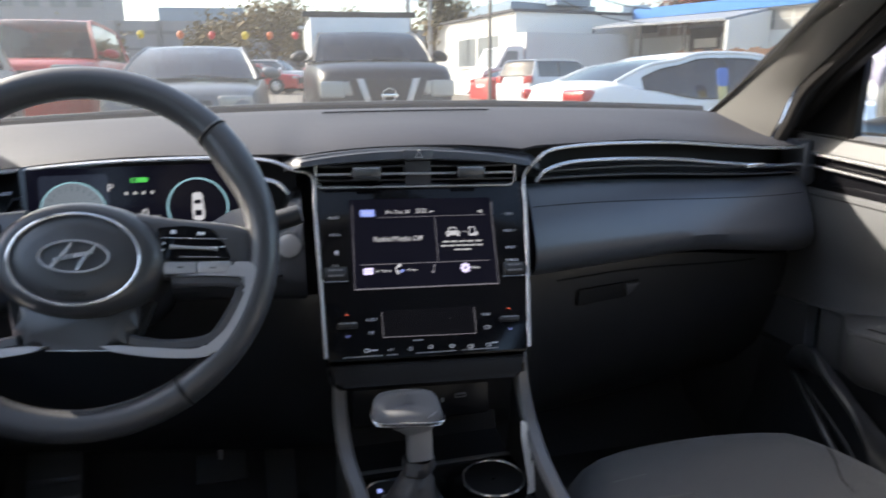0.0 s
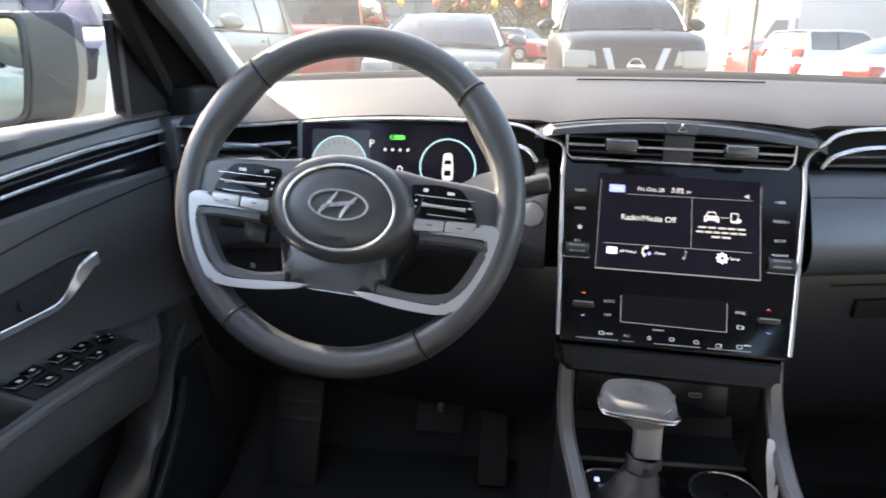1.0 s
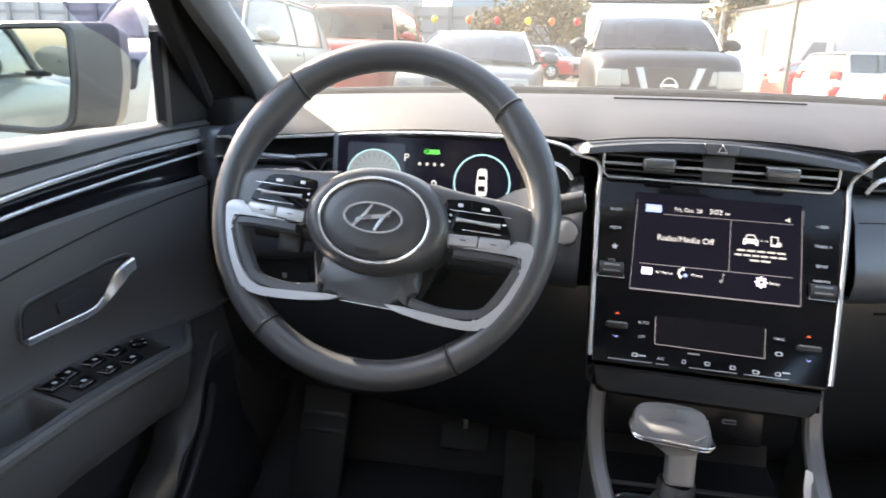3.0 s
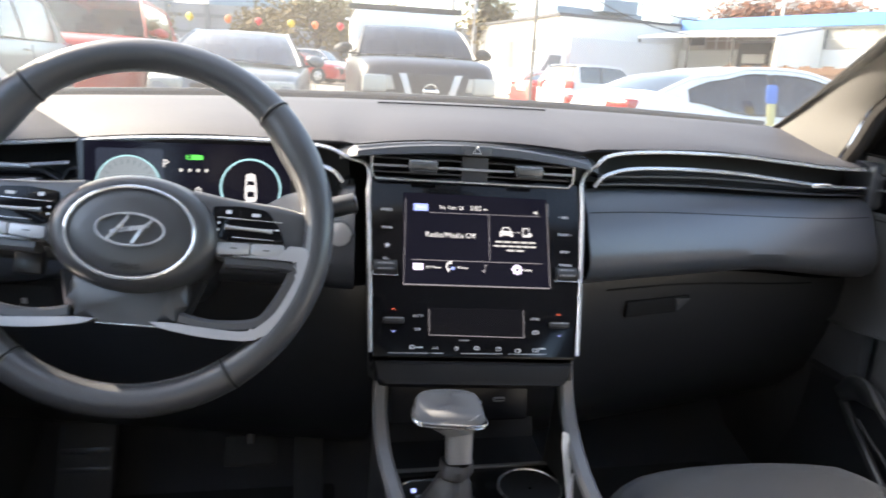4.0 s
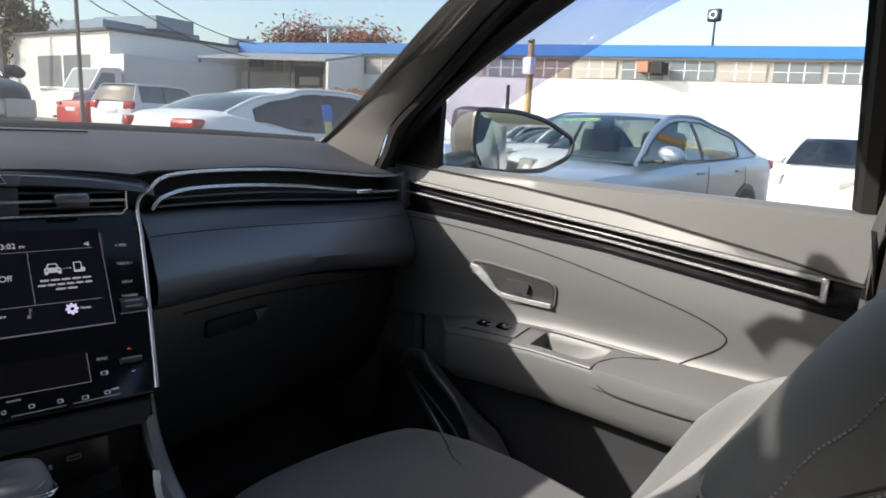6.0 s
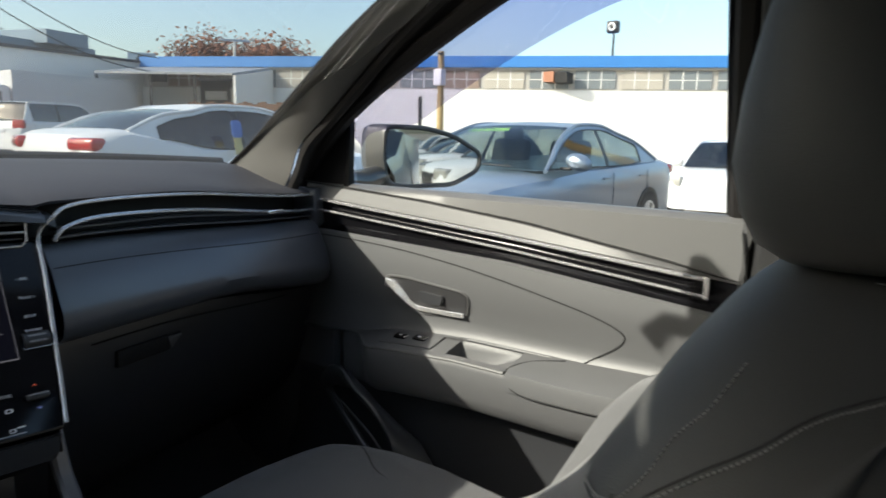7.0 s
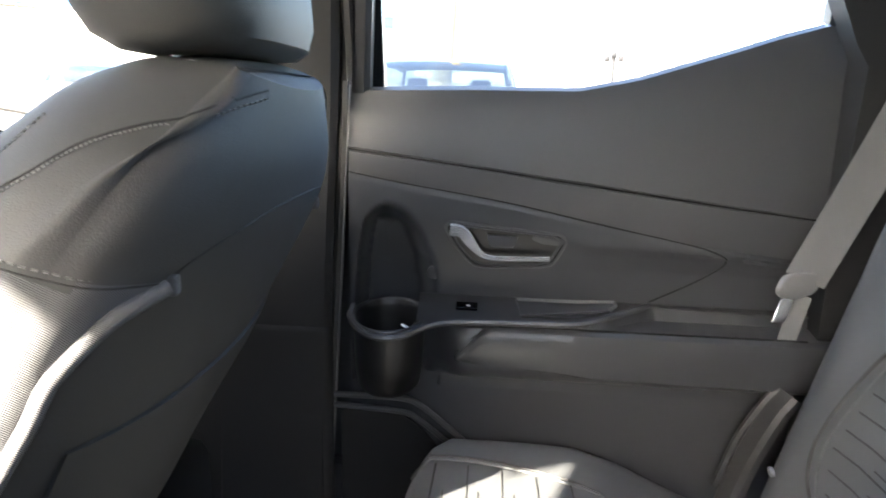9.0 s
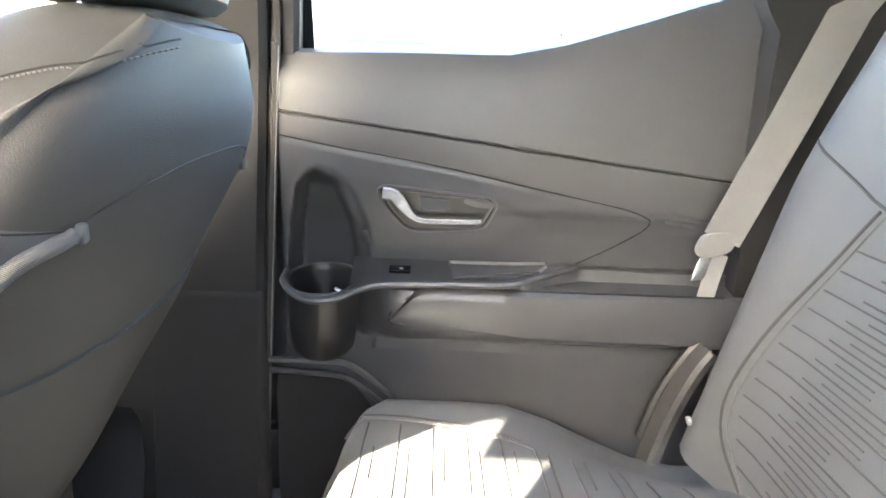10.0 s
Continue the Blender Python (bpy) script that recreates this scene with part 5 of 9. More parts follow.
    part("outer_skin", skin(s, ys, lambda y: [(0.800, 1.058), (0.835, 1.000), (0.850, 0.80), (0.835, 0.60), (0.80, 0.42)]), bpy.data.materials.get("own_paint") or mat("own_paint", (0.36, 0.36, 0.35), 0.3, metal=0.3, coat=0.6), door, "painted outer skin")
    # window frame, corner sail, glass
    top = [(0.185, 1.073), (0.027, 1.196), (-0.215, 1.314), (-0.42, 1.392), (-0.60, 1.425), (-0.665, 1.428)] if s > 0 else [(0.185, 1.073), (0.027, 1.196), (-0.09, 1.300), (-0.19, 1.430), (-0.26, 1.510), (-0.34, 1.532), (-0.50, 1.540), (-0.665, 1.540)]
    part("window_frame", ribbon(spline([(s * (glass_x(z) - 0.024), y, z) for y, z in top], 6), 0.030 if s > 0 else 0.022, 0.040 if s > 0 else 0.026, up=(1, 0, 0.3)), FRAMEB, door, "black window frame")
    part("window_frame", ribbon([(s * (glass_x(z) - 0.012), -0.640 - 0.02 * (z - 1.06), z) for z in stations(1.05, 1.43 if s > 0 else 1.54, 8)], 0.030, 0.034, up=(1, 0, 0.3)), FRAMEB, door)
    sail = part("corner_sail", plate([(y, z) for y, z in rpoly([(0.195, 1.066), (0.050, 1.066), (0.044, 1.188), (0.090, 1.150), (0.150, 1.100)], 0.006)], (s * 0.712, 0, 0), (0, 1, 0), (0, 0, 1), 0.012 * s), FRAMEB, door, "black corner panel with tweeter")
    part("tweeter", plate(rpoly([(0.150, 1.080), (0.088, 1.080), (0.090, 1.126), (0.108, 1.120)], 0.010), (s * 0.7095, 0, 0), (0, 1, 0), (0, 0, 1), 0.004 * s), BLACKP, sail)
    # driver post in taupe lightened as if lit; the passenger one stays black
    part("sail_post", box(s * 0.708, 0.0575, 1.125, 0.018, 0.015, 0.140, 0.004), mat("lit_post_taupe", (0.075, 0.062, 0.052), 0.6) if s < 0 else FRAMEB, sail)
    rows = []
    for k in range(9):
        z = 1.058 + k / 8 * (0.372 if s > 0 else 0.475)
        ya = lerp_table(((1.05, 0.066), (1.175, 0.055), (1.196, 0.027), (1.314, -0.215), (1.392, -0.42), (1.425, -0.60)) if s > 0 else ((1.05, 0.066), (1.175, 0.055), (1.196, 0.027), (1.30, -0.09), (1.43, -0.19), (1.51, -0.26), (1.535, -0.40)), z)
        rows.append([(s * (glass_x(z) + 0.004), ya + (-0.65 - ya) * j / 10, z) for j in range(11)])
    part("window_glass", grid(rows), GLASS, door, "side window tinted to dim the view").visible_shadow = False
    # smoked rain visor outside the top of the glass
    vis = []
    for i, (y, z) in enumerate([(p[0], p[1]) for p in spline([(0.068, 1.150, 0), (0.010, 1.202, 0), (-0.215, 1.314, 0), (-0.42, 1.392, 0), (-0.60, 1.425, 0)] if s > 0 else [(0.068, 1.150, 0), (0.010, 1.206, 0), (-0.06, 1.262, 0), (-0.12, 1.318, 0)], 6)]):
        w = 0.014 + 0.036 * smoothstep(0.07, -0.06, y)
        vis.append([(s * (glass_x(z) + 0.022), y + 0.010, z + 0.012), (s * (glass_x(z - w * 0.6) + 0.030), y - w * 0.42, z - w * 0.60), (s * (glass_x(z - w * 1.1) + 0.026), y - w * 0.78, z - w * 1.12)])
    part("rain_visor", grid(vis), VISOR, door, "smoked rain visor")
    return door


front_door(1)
front_door(-1)

R_TOP = ((-0.82, 1.070), (-1.00, 1.076), (-1.147, 1.078), (-1.221, 1.093), (-1.331, 1.128), (-1.393, 1.149), (-1.50, 1.180))
R_S1 = ((-0.80, 0.997), (-1.001, 0.974), (-1.191, 0.951), (-1.385, 0.928), (-1.50, 0.916))
R_S2 = ((-0.80, 0.968), (-0.925, 0.947), (-1.078, 0.924), (-1.195, 0.901), (-1.298, 0.880), (-1.50, 0.860))


def rear_door(s):
    door = thing("rear_door", "dark grey rear door panel with cup holder and chrome pull" if s > 0 else "dark grey rear door panel behind the driver", "car door", (s * 0.72, -1.15, 0.40), "cabin doors")
    ys = stations(-0.845, -1.49, 34)
    part("upper_panel", skin(s, ys, lambda y: [(0.80, tab_line(R_TOP, y) - 0.010), (0.735, tab_line(R_TOP, y) - 0.004), (0.718, tab_line(R_TOP, y) + 0.002), (0.706, tab_line(R_TOP, y) - 0.003), (0.700, tab_line(R_TOP, y) - 0.018), (0.692, (tab_line(R_TOP, y) + tab_line(R_S1, y)) / 2), (0.690, tab_line(R_S1, y) + 0.003), (0.694, tab_line(R_S1, y))]), DOORRU, door, "smooth upper panel")
    part("middle_band", skin(s, ys, lambda y: [(0.694, tab_line(R_S1, y)), (0.689, tab_line(R_S1, y) - 0.003), (0.688, tab_line(R_S2, y) + 0.003), (0.690, tab_line(R_S2, y))]), DOORRU, door)
    part("seam", tube([(s * 0.6905, y, tab_line(R_S1, y)) for y in ys], 0.0012, 5), SEAM, door)
    insert_prof = lambda y: [(0.690, tab_line(R_S2, y)), (0.688, tab_line(R_S2, y) - 0.006), (0.688, min(tab_line(R_S2, y) - 0.012, max(0.870, tab_line(R_S2, y) - 0.035))), (0.694, 0.862), (0.700, 0.838), (0.702, 0.805), (0.700, 0.650)]

    def bay(y, z):
        """How deep the hollow over the cup holder is at a spot."""
        near = lerp_table(((0.754, -0.849), (0.836, -0.853), (0.892, -0.864), (0.918, -0.883), (0.926, -0.902)), z)
        far = lerp_table(((0.754, -0.978), (0.796, -0.976), (0.841, -0.968), (0.884, -0.950), (0.918, -0.927), (0.926, -0.902)), z)
        return smoothstep(0.0, 0.014, near - y) * smoothstep(0.0, 0.040, y - far) * smoothstep(0.926, 0.885, z)

    fine_y = stations(-0.845, -1.00, 52) + stations(-1.00, -1.49, 26)[1:]
    rows = []
    for y in fine_y:
        top = tab_line(R_S2, y)
        rows.append([(s * (on_skin(insert_prof, y, z) + 0.050 * bay(y, z)), y, z) for z in [top, top - 0.003, top - 0.006] + stations(top - 0.010, 0.655, 62)])
    part("insert", grid(rows), DOORR, door, "soft vinyl insert")
    curve = spline([(s * 0.6895, -0.845, 0.9615), (s * 0.6875, -0.92, 0.9485), (s * 0.6872, -1.001, 0.9370), (s * 0.6872, -1.08, 0.9240), (s * 0.6872, -1.195, 0.9010), (s * 0.6885, -1.290, 0.8835), (s * 0.6900, -1.335, 0.8725), (s * 0.6920, -1.356, 0.8600), (s * 0.6950, -1.343, 0.8420), (s * 0.6990, -1.305, 0.8180), (s * 0.7015, -1.260, 0.7940)], 6)
    part("seam", tube([(s * (on_skin(insert_prof, p.y, p.z) - 0.0004), p.y, p.z) for p in curve], 0.0012, 5), SEAM, door, "curved seam")
    # armrest: a tray that slopes to a rounded bead, over a padded front
    BEAD = ((-0.945, 0.762), (-0.963, 0.768), (-0.993, 0.773), (-1.159, 0.778), (-1.204, 0.788), (-1.262, 0.793), (-1.49, 0.787))
    OUT = ((-0.940, 0.640), (-1.159, 0.640), (-1.204, 0.655), (-1.262, 0.690), (-1.49, 0.690))
    ay = stations(-0.945, -1.49, 44)
    rows = []
    for y in ay:
        zb, xb = tab_line(BEAD, y), tab_line(OUT, y)
        rows.append([(s * 0.704, y, 0.7925), (s * 0.699, y, 0.7920), (s * ((0.699 + xb) / 2), y, (0.7920 + zb) / 2 - 0.001), (s * (xb + 0.006), y, zb + 0.0015), (s * xb, y, zb)])
    tray = part("arm_tray", grid(rows), BLACKP, door, "dark armrest tray")
    rows = []
    for y in ay:
        k = smoothstep(-0.940, -1.010, y)
        zb, xb = tab_line(BEAD, y), tab_line(OUT, y)
        rows.append([(s * a, y, z) for a, z in ((xb, zb), (xb + 0.003, zb - 0.004), (max(xb, 0.651), min(zb - 0.008, 0.772)), (0.700 - 0.055 * k, 0.764), (0.700 - 0.062 * k, 0.752), (0.700 - 0.064 * k, 0.735), (0.700 - 0.062 * k, 0.712), (0.700 - 0.052 * k, 0.694), (0.700 - 0.030 * k, 0.684), (0.700, 0.676))])
    part("armrest", grid(rows), DOORR, door, "padded armrest")
    rows = []
    for y in stations(-1.001, -1.485, 30):
        k = smoothstep(-1.000, -1.050, y) ** 0.6
        lo = lerp_table(((-1.49, 0.700), (-1.18, 0.705), (-1.125, 0.711), (-1.025, 0.716), (-1.000, 0.722)), y)
        hi = 0.7235 + 0.0455 * k
        rows.append([(s * a, y, z) for a, z in ((0.643, hi + 0.001), (0.6375, hi), (0.6325, hi - 0.005 * k), (0.6305, hi - 0.35 * (hi - lo)), (0.6320, lo + 0.25 * (hi - lo)), (0.6360, lo), (0.645, lo - 0.001))])
    part("arm_pad", grid(rows), DOORR, door, "raised arm pad")
    part("seam", tube(spline([(s * 0.6390, -1.45, 0.7705), (s * 0.6390, -1.235, 0.7705), (s * 0.6390, -1.084, 0.7705), (s * 0.6390, -1.039, 0.7630), (s * 0.6390, -1.009, 0.7400), (s * 0.6390, -1.000, 0.7245), (s * 0.6390, -1.012, 0.7165), (s * 0.6390, -1.070, 0.7135), (s * 0.6390, -1.125, 0.7105), (s * 0.6400, -1.180, 0.7040)], 6), 0.0014, 5), SEAM, door)
    part("arm_bead", tube(spline([(s * 0.690, -0.852, 0.772), (s * 0.650, -0.856, 0.768), (s * 0.617, -0.880, 0.7595), (s * 0.611, -0.905, 0.7560), (s * 0.618, -0.933, 0.7580), (s * 0.632, -0.960, 0.7665), (s * 0.639, -0.993, 0.7725), (s * 0.640, -1.080, 0.7755), (s * 0.640, -1.159, 0.7780), (s * 0.652, -1.204, 0.7870), (s * 0.688, -1.258, 0.7935)], 7), 0.0048, 8), DOORR, door, "rounded bead along the tray")
    # cup holder standing in the bay
    oval = [2 * math.pi * i / 40 for i in range(40)]
    # near-black colour puts the shade of the bay into the cup
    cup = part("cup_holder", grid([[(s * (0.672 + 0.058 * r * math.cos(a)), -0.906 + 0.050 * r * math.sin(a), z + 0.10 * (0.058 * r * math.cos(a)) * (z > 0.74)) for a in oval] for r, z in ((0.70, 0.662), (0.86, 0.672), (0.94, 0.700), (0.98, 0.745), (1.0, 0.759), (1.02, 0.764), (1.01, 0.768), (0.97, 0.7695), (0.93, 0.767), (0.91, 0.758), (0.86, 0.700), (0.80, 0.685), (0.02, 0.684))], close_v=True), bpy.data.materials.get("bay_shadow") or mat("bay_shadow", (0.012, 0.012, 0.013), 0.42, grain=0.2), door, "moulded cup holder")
    part("cup_rim", sweep([(s * (0.672 + 0.0578 * math.cos(i)), -0.906 + 0.0500 * math.sin(i), 0.7680 + 0.0058 * math.cos(i)) for i in oval], ring(0.0030, 8), closed=True), DOORR, cup, "rounded rim")
    part("bottle_clip", tube([(s * 0.660, -0.925, 0.7580), (s * 0.648, -0.938, 0.7560), (s * 0.655, -0.948, 0.7580)], 0.0022, 6), SILVER, cup)
    part("clip_base", box(s * 0.664, -0.944, 0.752, 0.030, 0.012, 0.010, 0.004), BLACKP, cup)
    part("screw_cover", plate(disc_pts(0.0095, 20), (s * (on_skin(insert_prof, -0.962, 0.822) + 0.003), -0.962, 0.822), (0, -s, 0), (0, 0, 1), 0.003, 0.001), BLACKP, door)
    # pull, switch and grab shelf
    out = [(-0.978, 0.893), (-0.987, 0.899), (-1.134, 0.887), (-1.144, 0.878), (-1.127, 0.843), (-1.113, 0.839), (-1.031, 0.834), (-1.015, 0.839), (-0.991, 0.866)]
    hx = lambda z: on_skin(insert_prof, -1.06, z)
    mid_h = (-1.061, 0.867)
    shrink = lambda k: [(mid_h[0] + (y - mid_h[0]) * k, mid_h[1] + (z - mid_h[1]) * (k - 0.04 if k < 1 else k)) for y, z in rpoly(out, 0.010)]
    bez = part("handle_bezel", sweep([(s * (hx(z) - 0.0012), y, z) for y, z in shrink(1.0)], ring(0.0021, 6), up=(1, 0, 0), closed=True), DOORRU, door, "handle surround")
    part("handle_groove", sweep([(s * (hx(z) - 0.0004), y, z) for y, z in shrink(0.955)], ring(0.0018, 6), up=(1, 0, 0), closed=True), SEAM, bez)
    part("handle_rim", sweep([(s * (hx(z) - 0.0010), y, z) for y, z in shrink(0.915)], ring(0.0019, 6), up=(1, 0, 0), closed=True), DOORR, bez)
    bowl = []
    for k, dep in ((0.90, 0.0002), (0.80, 0.0006), (0.6, 0.0009), (0.3, 0.0010), (0.02, 0.0010)):
        bowl.append([(s * (hx(z) - 0.0018 + dep), y, z) for y, z in shrink(k)])
    # almost flat bowl; the shade of its depth is put into the colour
    part("handle_cup", grid(bowl, close_v=True, cap=False), mat("rear_handle_shade", (0.016, 0.016, 0.017), 0.35) if s > 0 else bpy.data.materials["rear_handle_shade"], bez, "dark sheet painted as a shaded hollow")
    lever = [(-0.985, 0.8885), (-1.000, 0.8865), (-1.012, 0.8740), (-1.026, 0.8585), (-1.042, 0.8520), (-1.075, 0.8520), (-1.121, 0.8535)]
    part("lever", ribbon(spline([(s * 0.6840, y, z) for y, z in lever], 7), 0.008, 0.0150, up=(0, 0.45, 0.9), taper=lambda t: 1.15 - 0.68 * smoothstep(0.25, 0.62, t)), CHROME, bez, "chrome pull lever")
    part("lever_root", plate(rpoly([(-1.034, 0.884), (-1.078, 0.882), (-1.072, 0.866), (-1.040, 0.866)][::(1 if s < 0 else -1)], 0.005), (s * 0.6900, 0, 0), (0, 1, 0), (0, 0, 1), 0.004 * s), DOORR, bez)
    on_tray = lambda y, f: Vector((s * (0.699 + (tab_line(OUT, y) - 0.699) * f), y, 0.7925 + (tab_line(BEAD, y) - 0.7920) * f))
    tilt = Matrix.Rotation(s * math.atan2(0.016, 0.058), 3, "Y")
    c = on_tray(-1.012, 0.45)
    sw = part("window_switch", box(c.x, c.y, c.z + 0.0010, 0.016, 0.030, 0.005, 0.0015, turn=tilt.transposed()), PIANO, tray, "window switch")
    part("symbol", box(c.x - s * 0.003, c.y - 0.002, c.z + 0.0033, 0.0045, 0.0050, 0.0006, 0.0002), PANELWHITE, sw)
    part("switch_line", box(c.x + s * 0.009, c.y, c.z + 0.0028, 0.0010, 0.030, 0.0010, 0.0003), SILVER, sw)
    shelf = part("grab_shelf", grid([[on_tray(y, f) + Vector((0, 0, 0.0012 - dip * smoothstep(0, 0.15, min(v, 1 - v)))) for v, y in [(i / 12, -1.082 - 0.132 * i / 12) for i in range(13)]] for f, dip in ((0.10, 0.0), (0.18, 0.001), (0.30, 0.0010), (0.55, 0.0010), (0.72, 0.001), (0.78, 0.0))]), DOORR, tray, "grab recess")
    # pale colour paints the highlight on the lip of the recess
    part("shelf_lip", tube([on_tray(y, 0.12) + Vector((0, 0, 0.002)) for y in stations(-1.080, -1.214, 8)] + [on_tray(-1.214, 0.45) + Vector((0, 0, 0.002)), on_tray(-1.203, 0.74) + Vector((0, 0, 0.0015))], 0.0026, 6), BELT, shelf, "pale edge painted as a highlight")
    part("shelf_rim", tube([on_tray(-1.080, 0.12) + Vector((0, 0, 0.001)), on_tray(-1.086, 0.76) + Vector((0, 0, 0.001)), on_tray(-1.203, 0.76) + Vector((0, 0, 0.001))], 0.0018, 6), BLACKP, shelf, "raised rim")
    # lower panel with the loudspeaker
    part("lower_panel", skin(s, ys, lambda y: [(0.699, 0.682), (0.703, 0.66), (0.702, 0.60), (0.696, 0.52), (0.690, 0.42), (0.690, 0.38)]), DOORR, door, "dark lower panel")
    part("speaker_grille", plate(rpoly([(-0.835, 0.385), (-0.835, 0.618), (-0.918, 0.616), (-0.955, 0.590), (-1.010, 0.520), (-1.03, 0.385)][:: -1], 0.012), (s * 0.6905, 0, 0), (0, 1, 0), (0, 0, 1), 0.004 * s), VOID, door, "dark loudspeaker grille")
    for k, zz in enumerate((0.0, -0.016)):
        part("speaker_lip", ribbon(spline([(s * 0.688, -0.822, 0.6370 + zz), (s * 0.686, -0.920, 0.6375 + zz * 1.3), (s * 0.686, -0.950, 0.628 + zz * 1.5), (s * 0.686, -0.985, 0.601 + zz * 1.5), (s * 0.688, -1.020, 0.570 + zz * 1.5)], 6), 0.008, 0.008), DOORRU if k == 0 else DOORR, door)
    part("outer_skin", skin(s, ys, lambda y: [(0.800, tab_line(R_TOP, y) - 0.010), (0.835, 1.000), (0.850, 0.80), (0.835, 0.60), (0.80, 0.42)]), bpy.data.materials["own_paint"], door, "painted outer skin")
    # frame and glass
    part("window_frame", ribbon(spline([(s * (glass_x(z) - 0.012), y, z) for y, z in ((-0.855, 1.06), (-0.866, 1.20), (-0.880, 1.40), (-0.92, 1.430), (-1.20, 1.425), (-1.38, 1.380), (-1.440, 1.280), (-1.452, 1.165))], 6), 0.028, 0.036, up=(1, 0, 0.3)), BLACKP, door, "black window frame")
    rows = []
    for k in range(9):
        f = k / 8
        row = []
        for j in range(15):
            y = -0.855 - 0.59 * j / 14
            zb, zt = tab_line(R_TOP, y) - 0.010, 1.43 - 0.06 * smoothstep(-1.25, -1.45, y)
            z = zb + (zt - zb) * f
            row.append((s * (glass_x(z) + 0.004), y, z))
        rows.append(row)
    part("window_glass", grid(rows), REARTINT, door, "lightly tinted side window")
    return door


rear_door(1)
rear_door(-1)


# ---- shell: floor, roof, pillars ----
structure("floor", grid([[(x, y, z) for x in stations(-0.80, 0.80, 8)] for y, z in ((0.75, 0.80), (0.55, 0.58), (0.42, 0.44), (0.30, 0.40), (-0.6, 0.39), (-1.0, 0.39), (-2.3, 0.45))]), CARPET, "black carpeted cabin floor", "floor")
structure("firewall", grid([[(x, 0.60, z) for x in stations(-0.80, 0.80, 6)] for z in (0.40, 0.8, 1.09)]), CARPET, "dark bulkhead behind the dashboard", "bulkhead")
roof_rows = []
for i, y in enumerate(stations(-0.44, -2.30, 20)):
    e = 0.02 * smoothstep(-1.6, -2.3, y)
    roof_rows.append([(x, y, 1.535 - e - 0.030 * (x / 0.56) ** 2 - 0.05 * smoothstep(0.5, 0.62, abs(x))) for x in stations(-0.63, 0.63, 16)])
structure("ceiling", thick(grid(roof_rows), 0.03), HEADLINER, "light grey felt headliner", "ceiling", True)
for s in (1, -1):
    pil_label = "light grey woven pillar trim beside the windshield"
    if s > 0:
        # edge along the windshield, edge along the door seal
        edge_l = spline([(0.634, 0.362, 1.072), (0.628, 0.325, 1.088), (0.612, 0.225, 1.135), (0.590, 0.118, 1.192), (0.566, 0.020, 1.240), (0.541, -0.100, 1.302), (0.527, -0.22, 1.362), (0.511, -0.36, 1.432), (0.496, -0.48, 1.495)], 6)
        path = spline([(0.640, 0.160, 1.055), (0.632, 0.131, 1.087), (0.627, 0.098, 1.138), (0.621, 0.026, 1.189), (0.614, -0.044, 1.238), (0.600, -0.150, 1.308), (0.582, -0.275, 1.375), (0.560, -0.41, 1.445), (0.540, -0.52, 1.500)], 6)
        rows = []
        for p, q in zip(edge_l, path):
            d, lift = q - p, Vector((-0.55, -0.80, 0.10)).normalized()
            rows.append([p - lift * 0.020 + d * 0.04, p - lift * 0.003] + [p + d * f + lift * (0.013 * (1 - (2 * f - 1) ** 2) + 0.002) for f in (0.02, 0.10, 0.25, 0.5, 0.75, 0.90, 0.98)] + [q - lift * 0.003, q - lift * 0.020])
        pil = structure("pillar_a", grid(rows), PILLAR, pil_label, "pillar")
        part("trim_gap", tube([p + Vector((-0.004, 0.002, -0.002)) for p in edge_l], 0.0030, 5), FRAMEB, pil, "dark glass edge")
        part("seal", tube([p + Vector((0.010, -0.010, 0.002)) for p in path], 0.011, 8), FRAMEB, pil, "black rubber seal")
    else:
        path = spline([(-0.668, 0.330, 1.070), (-0.652, 0.24, 1.125), (-0.640, 0.145, 1.175), (-0.622, 0.010, 1.246), (-0.60, -0.10, 1.345), (-0.582, -0.19, 1.45), (-0.565, -0.265, 1.54)], 8)
        pil = structure("pillar_a", sweep(path, [(-0.027, -0.014), (-0.024, -0.018), (0.024, -0.016), (0.028, -0.008), (0.026, 0.006), (0.014, 0.014), (-0.014, 0.013), (-0.027, 0.003)], up=(0.55, -0.75, 0.35), taper=lambda f: 1 + 0.5 * max(0, 1 - f / 0.16) ** 1.5), PILLAR, pil_label, "pillar")
        part("seal", tube([p + Vector((-0.026, -0.028, 0.006)) for p in path], 0.013, 8), FRAMEB, pil, "black rubber seal")
    frame_line = ((1.073, 0.185), (1.196, 0.027), (1.314, -0.215), (1.392, -0.42), (1.45, -0.60)) if s > 0 else ((1.073, 0.185), (1.196, 0.027), (1.30, -0.09), (1.43, -0.19), (1.51, -0.26))
    part("outer_cover", thick(grid([[p + Vector((s * 0.006, 0.002, 0.004)), Vector((s * (glass_x(p.z) - 0.004), lerp_table(frame_line, p.z) + 0.004, p.z + 0.004))] for p in path[4:44]]), 0.008), FRAMEB, pil, "black cover between trim and window frame")
    # B pillar, C pillar and the rear corner
    bp = spline([(s * 0.672, -0.735, 0.40), (s * 0.684, -0.742, 0.80), (s * 0.694, -0.750, 1.05), (s * 0.656, -0.762, 1.25), (s * 0.585, -0.785, 1.48)], 6)
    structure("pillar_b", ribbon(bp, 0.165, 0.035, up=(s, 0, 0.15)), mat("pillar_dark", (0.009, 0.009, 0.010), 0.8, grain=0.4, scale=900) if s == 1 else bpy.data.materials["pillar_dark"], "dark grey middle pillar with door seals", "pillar")
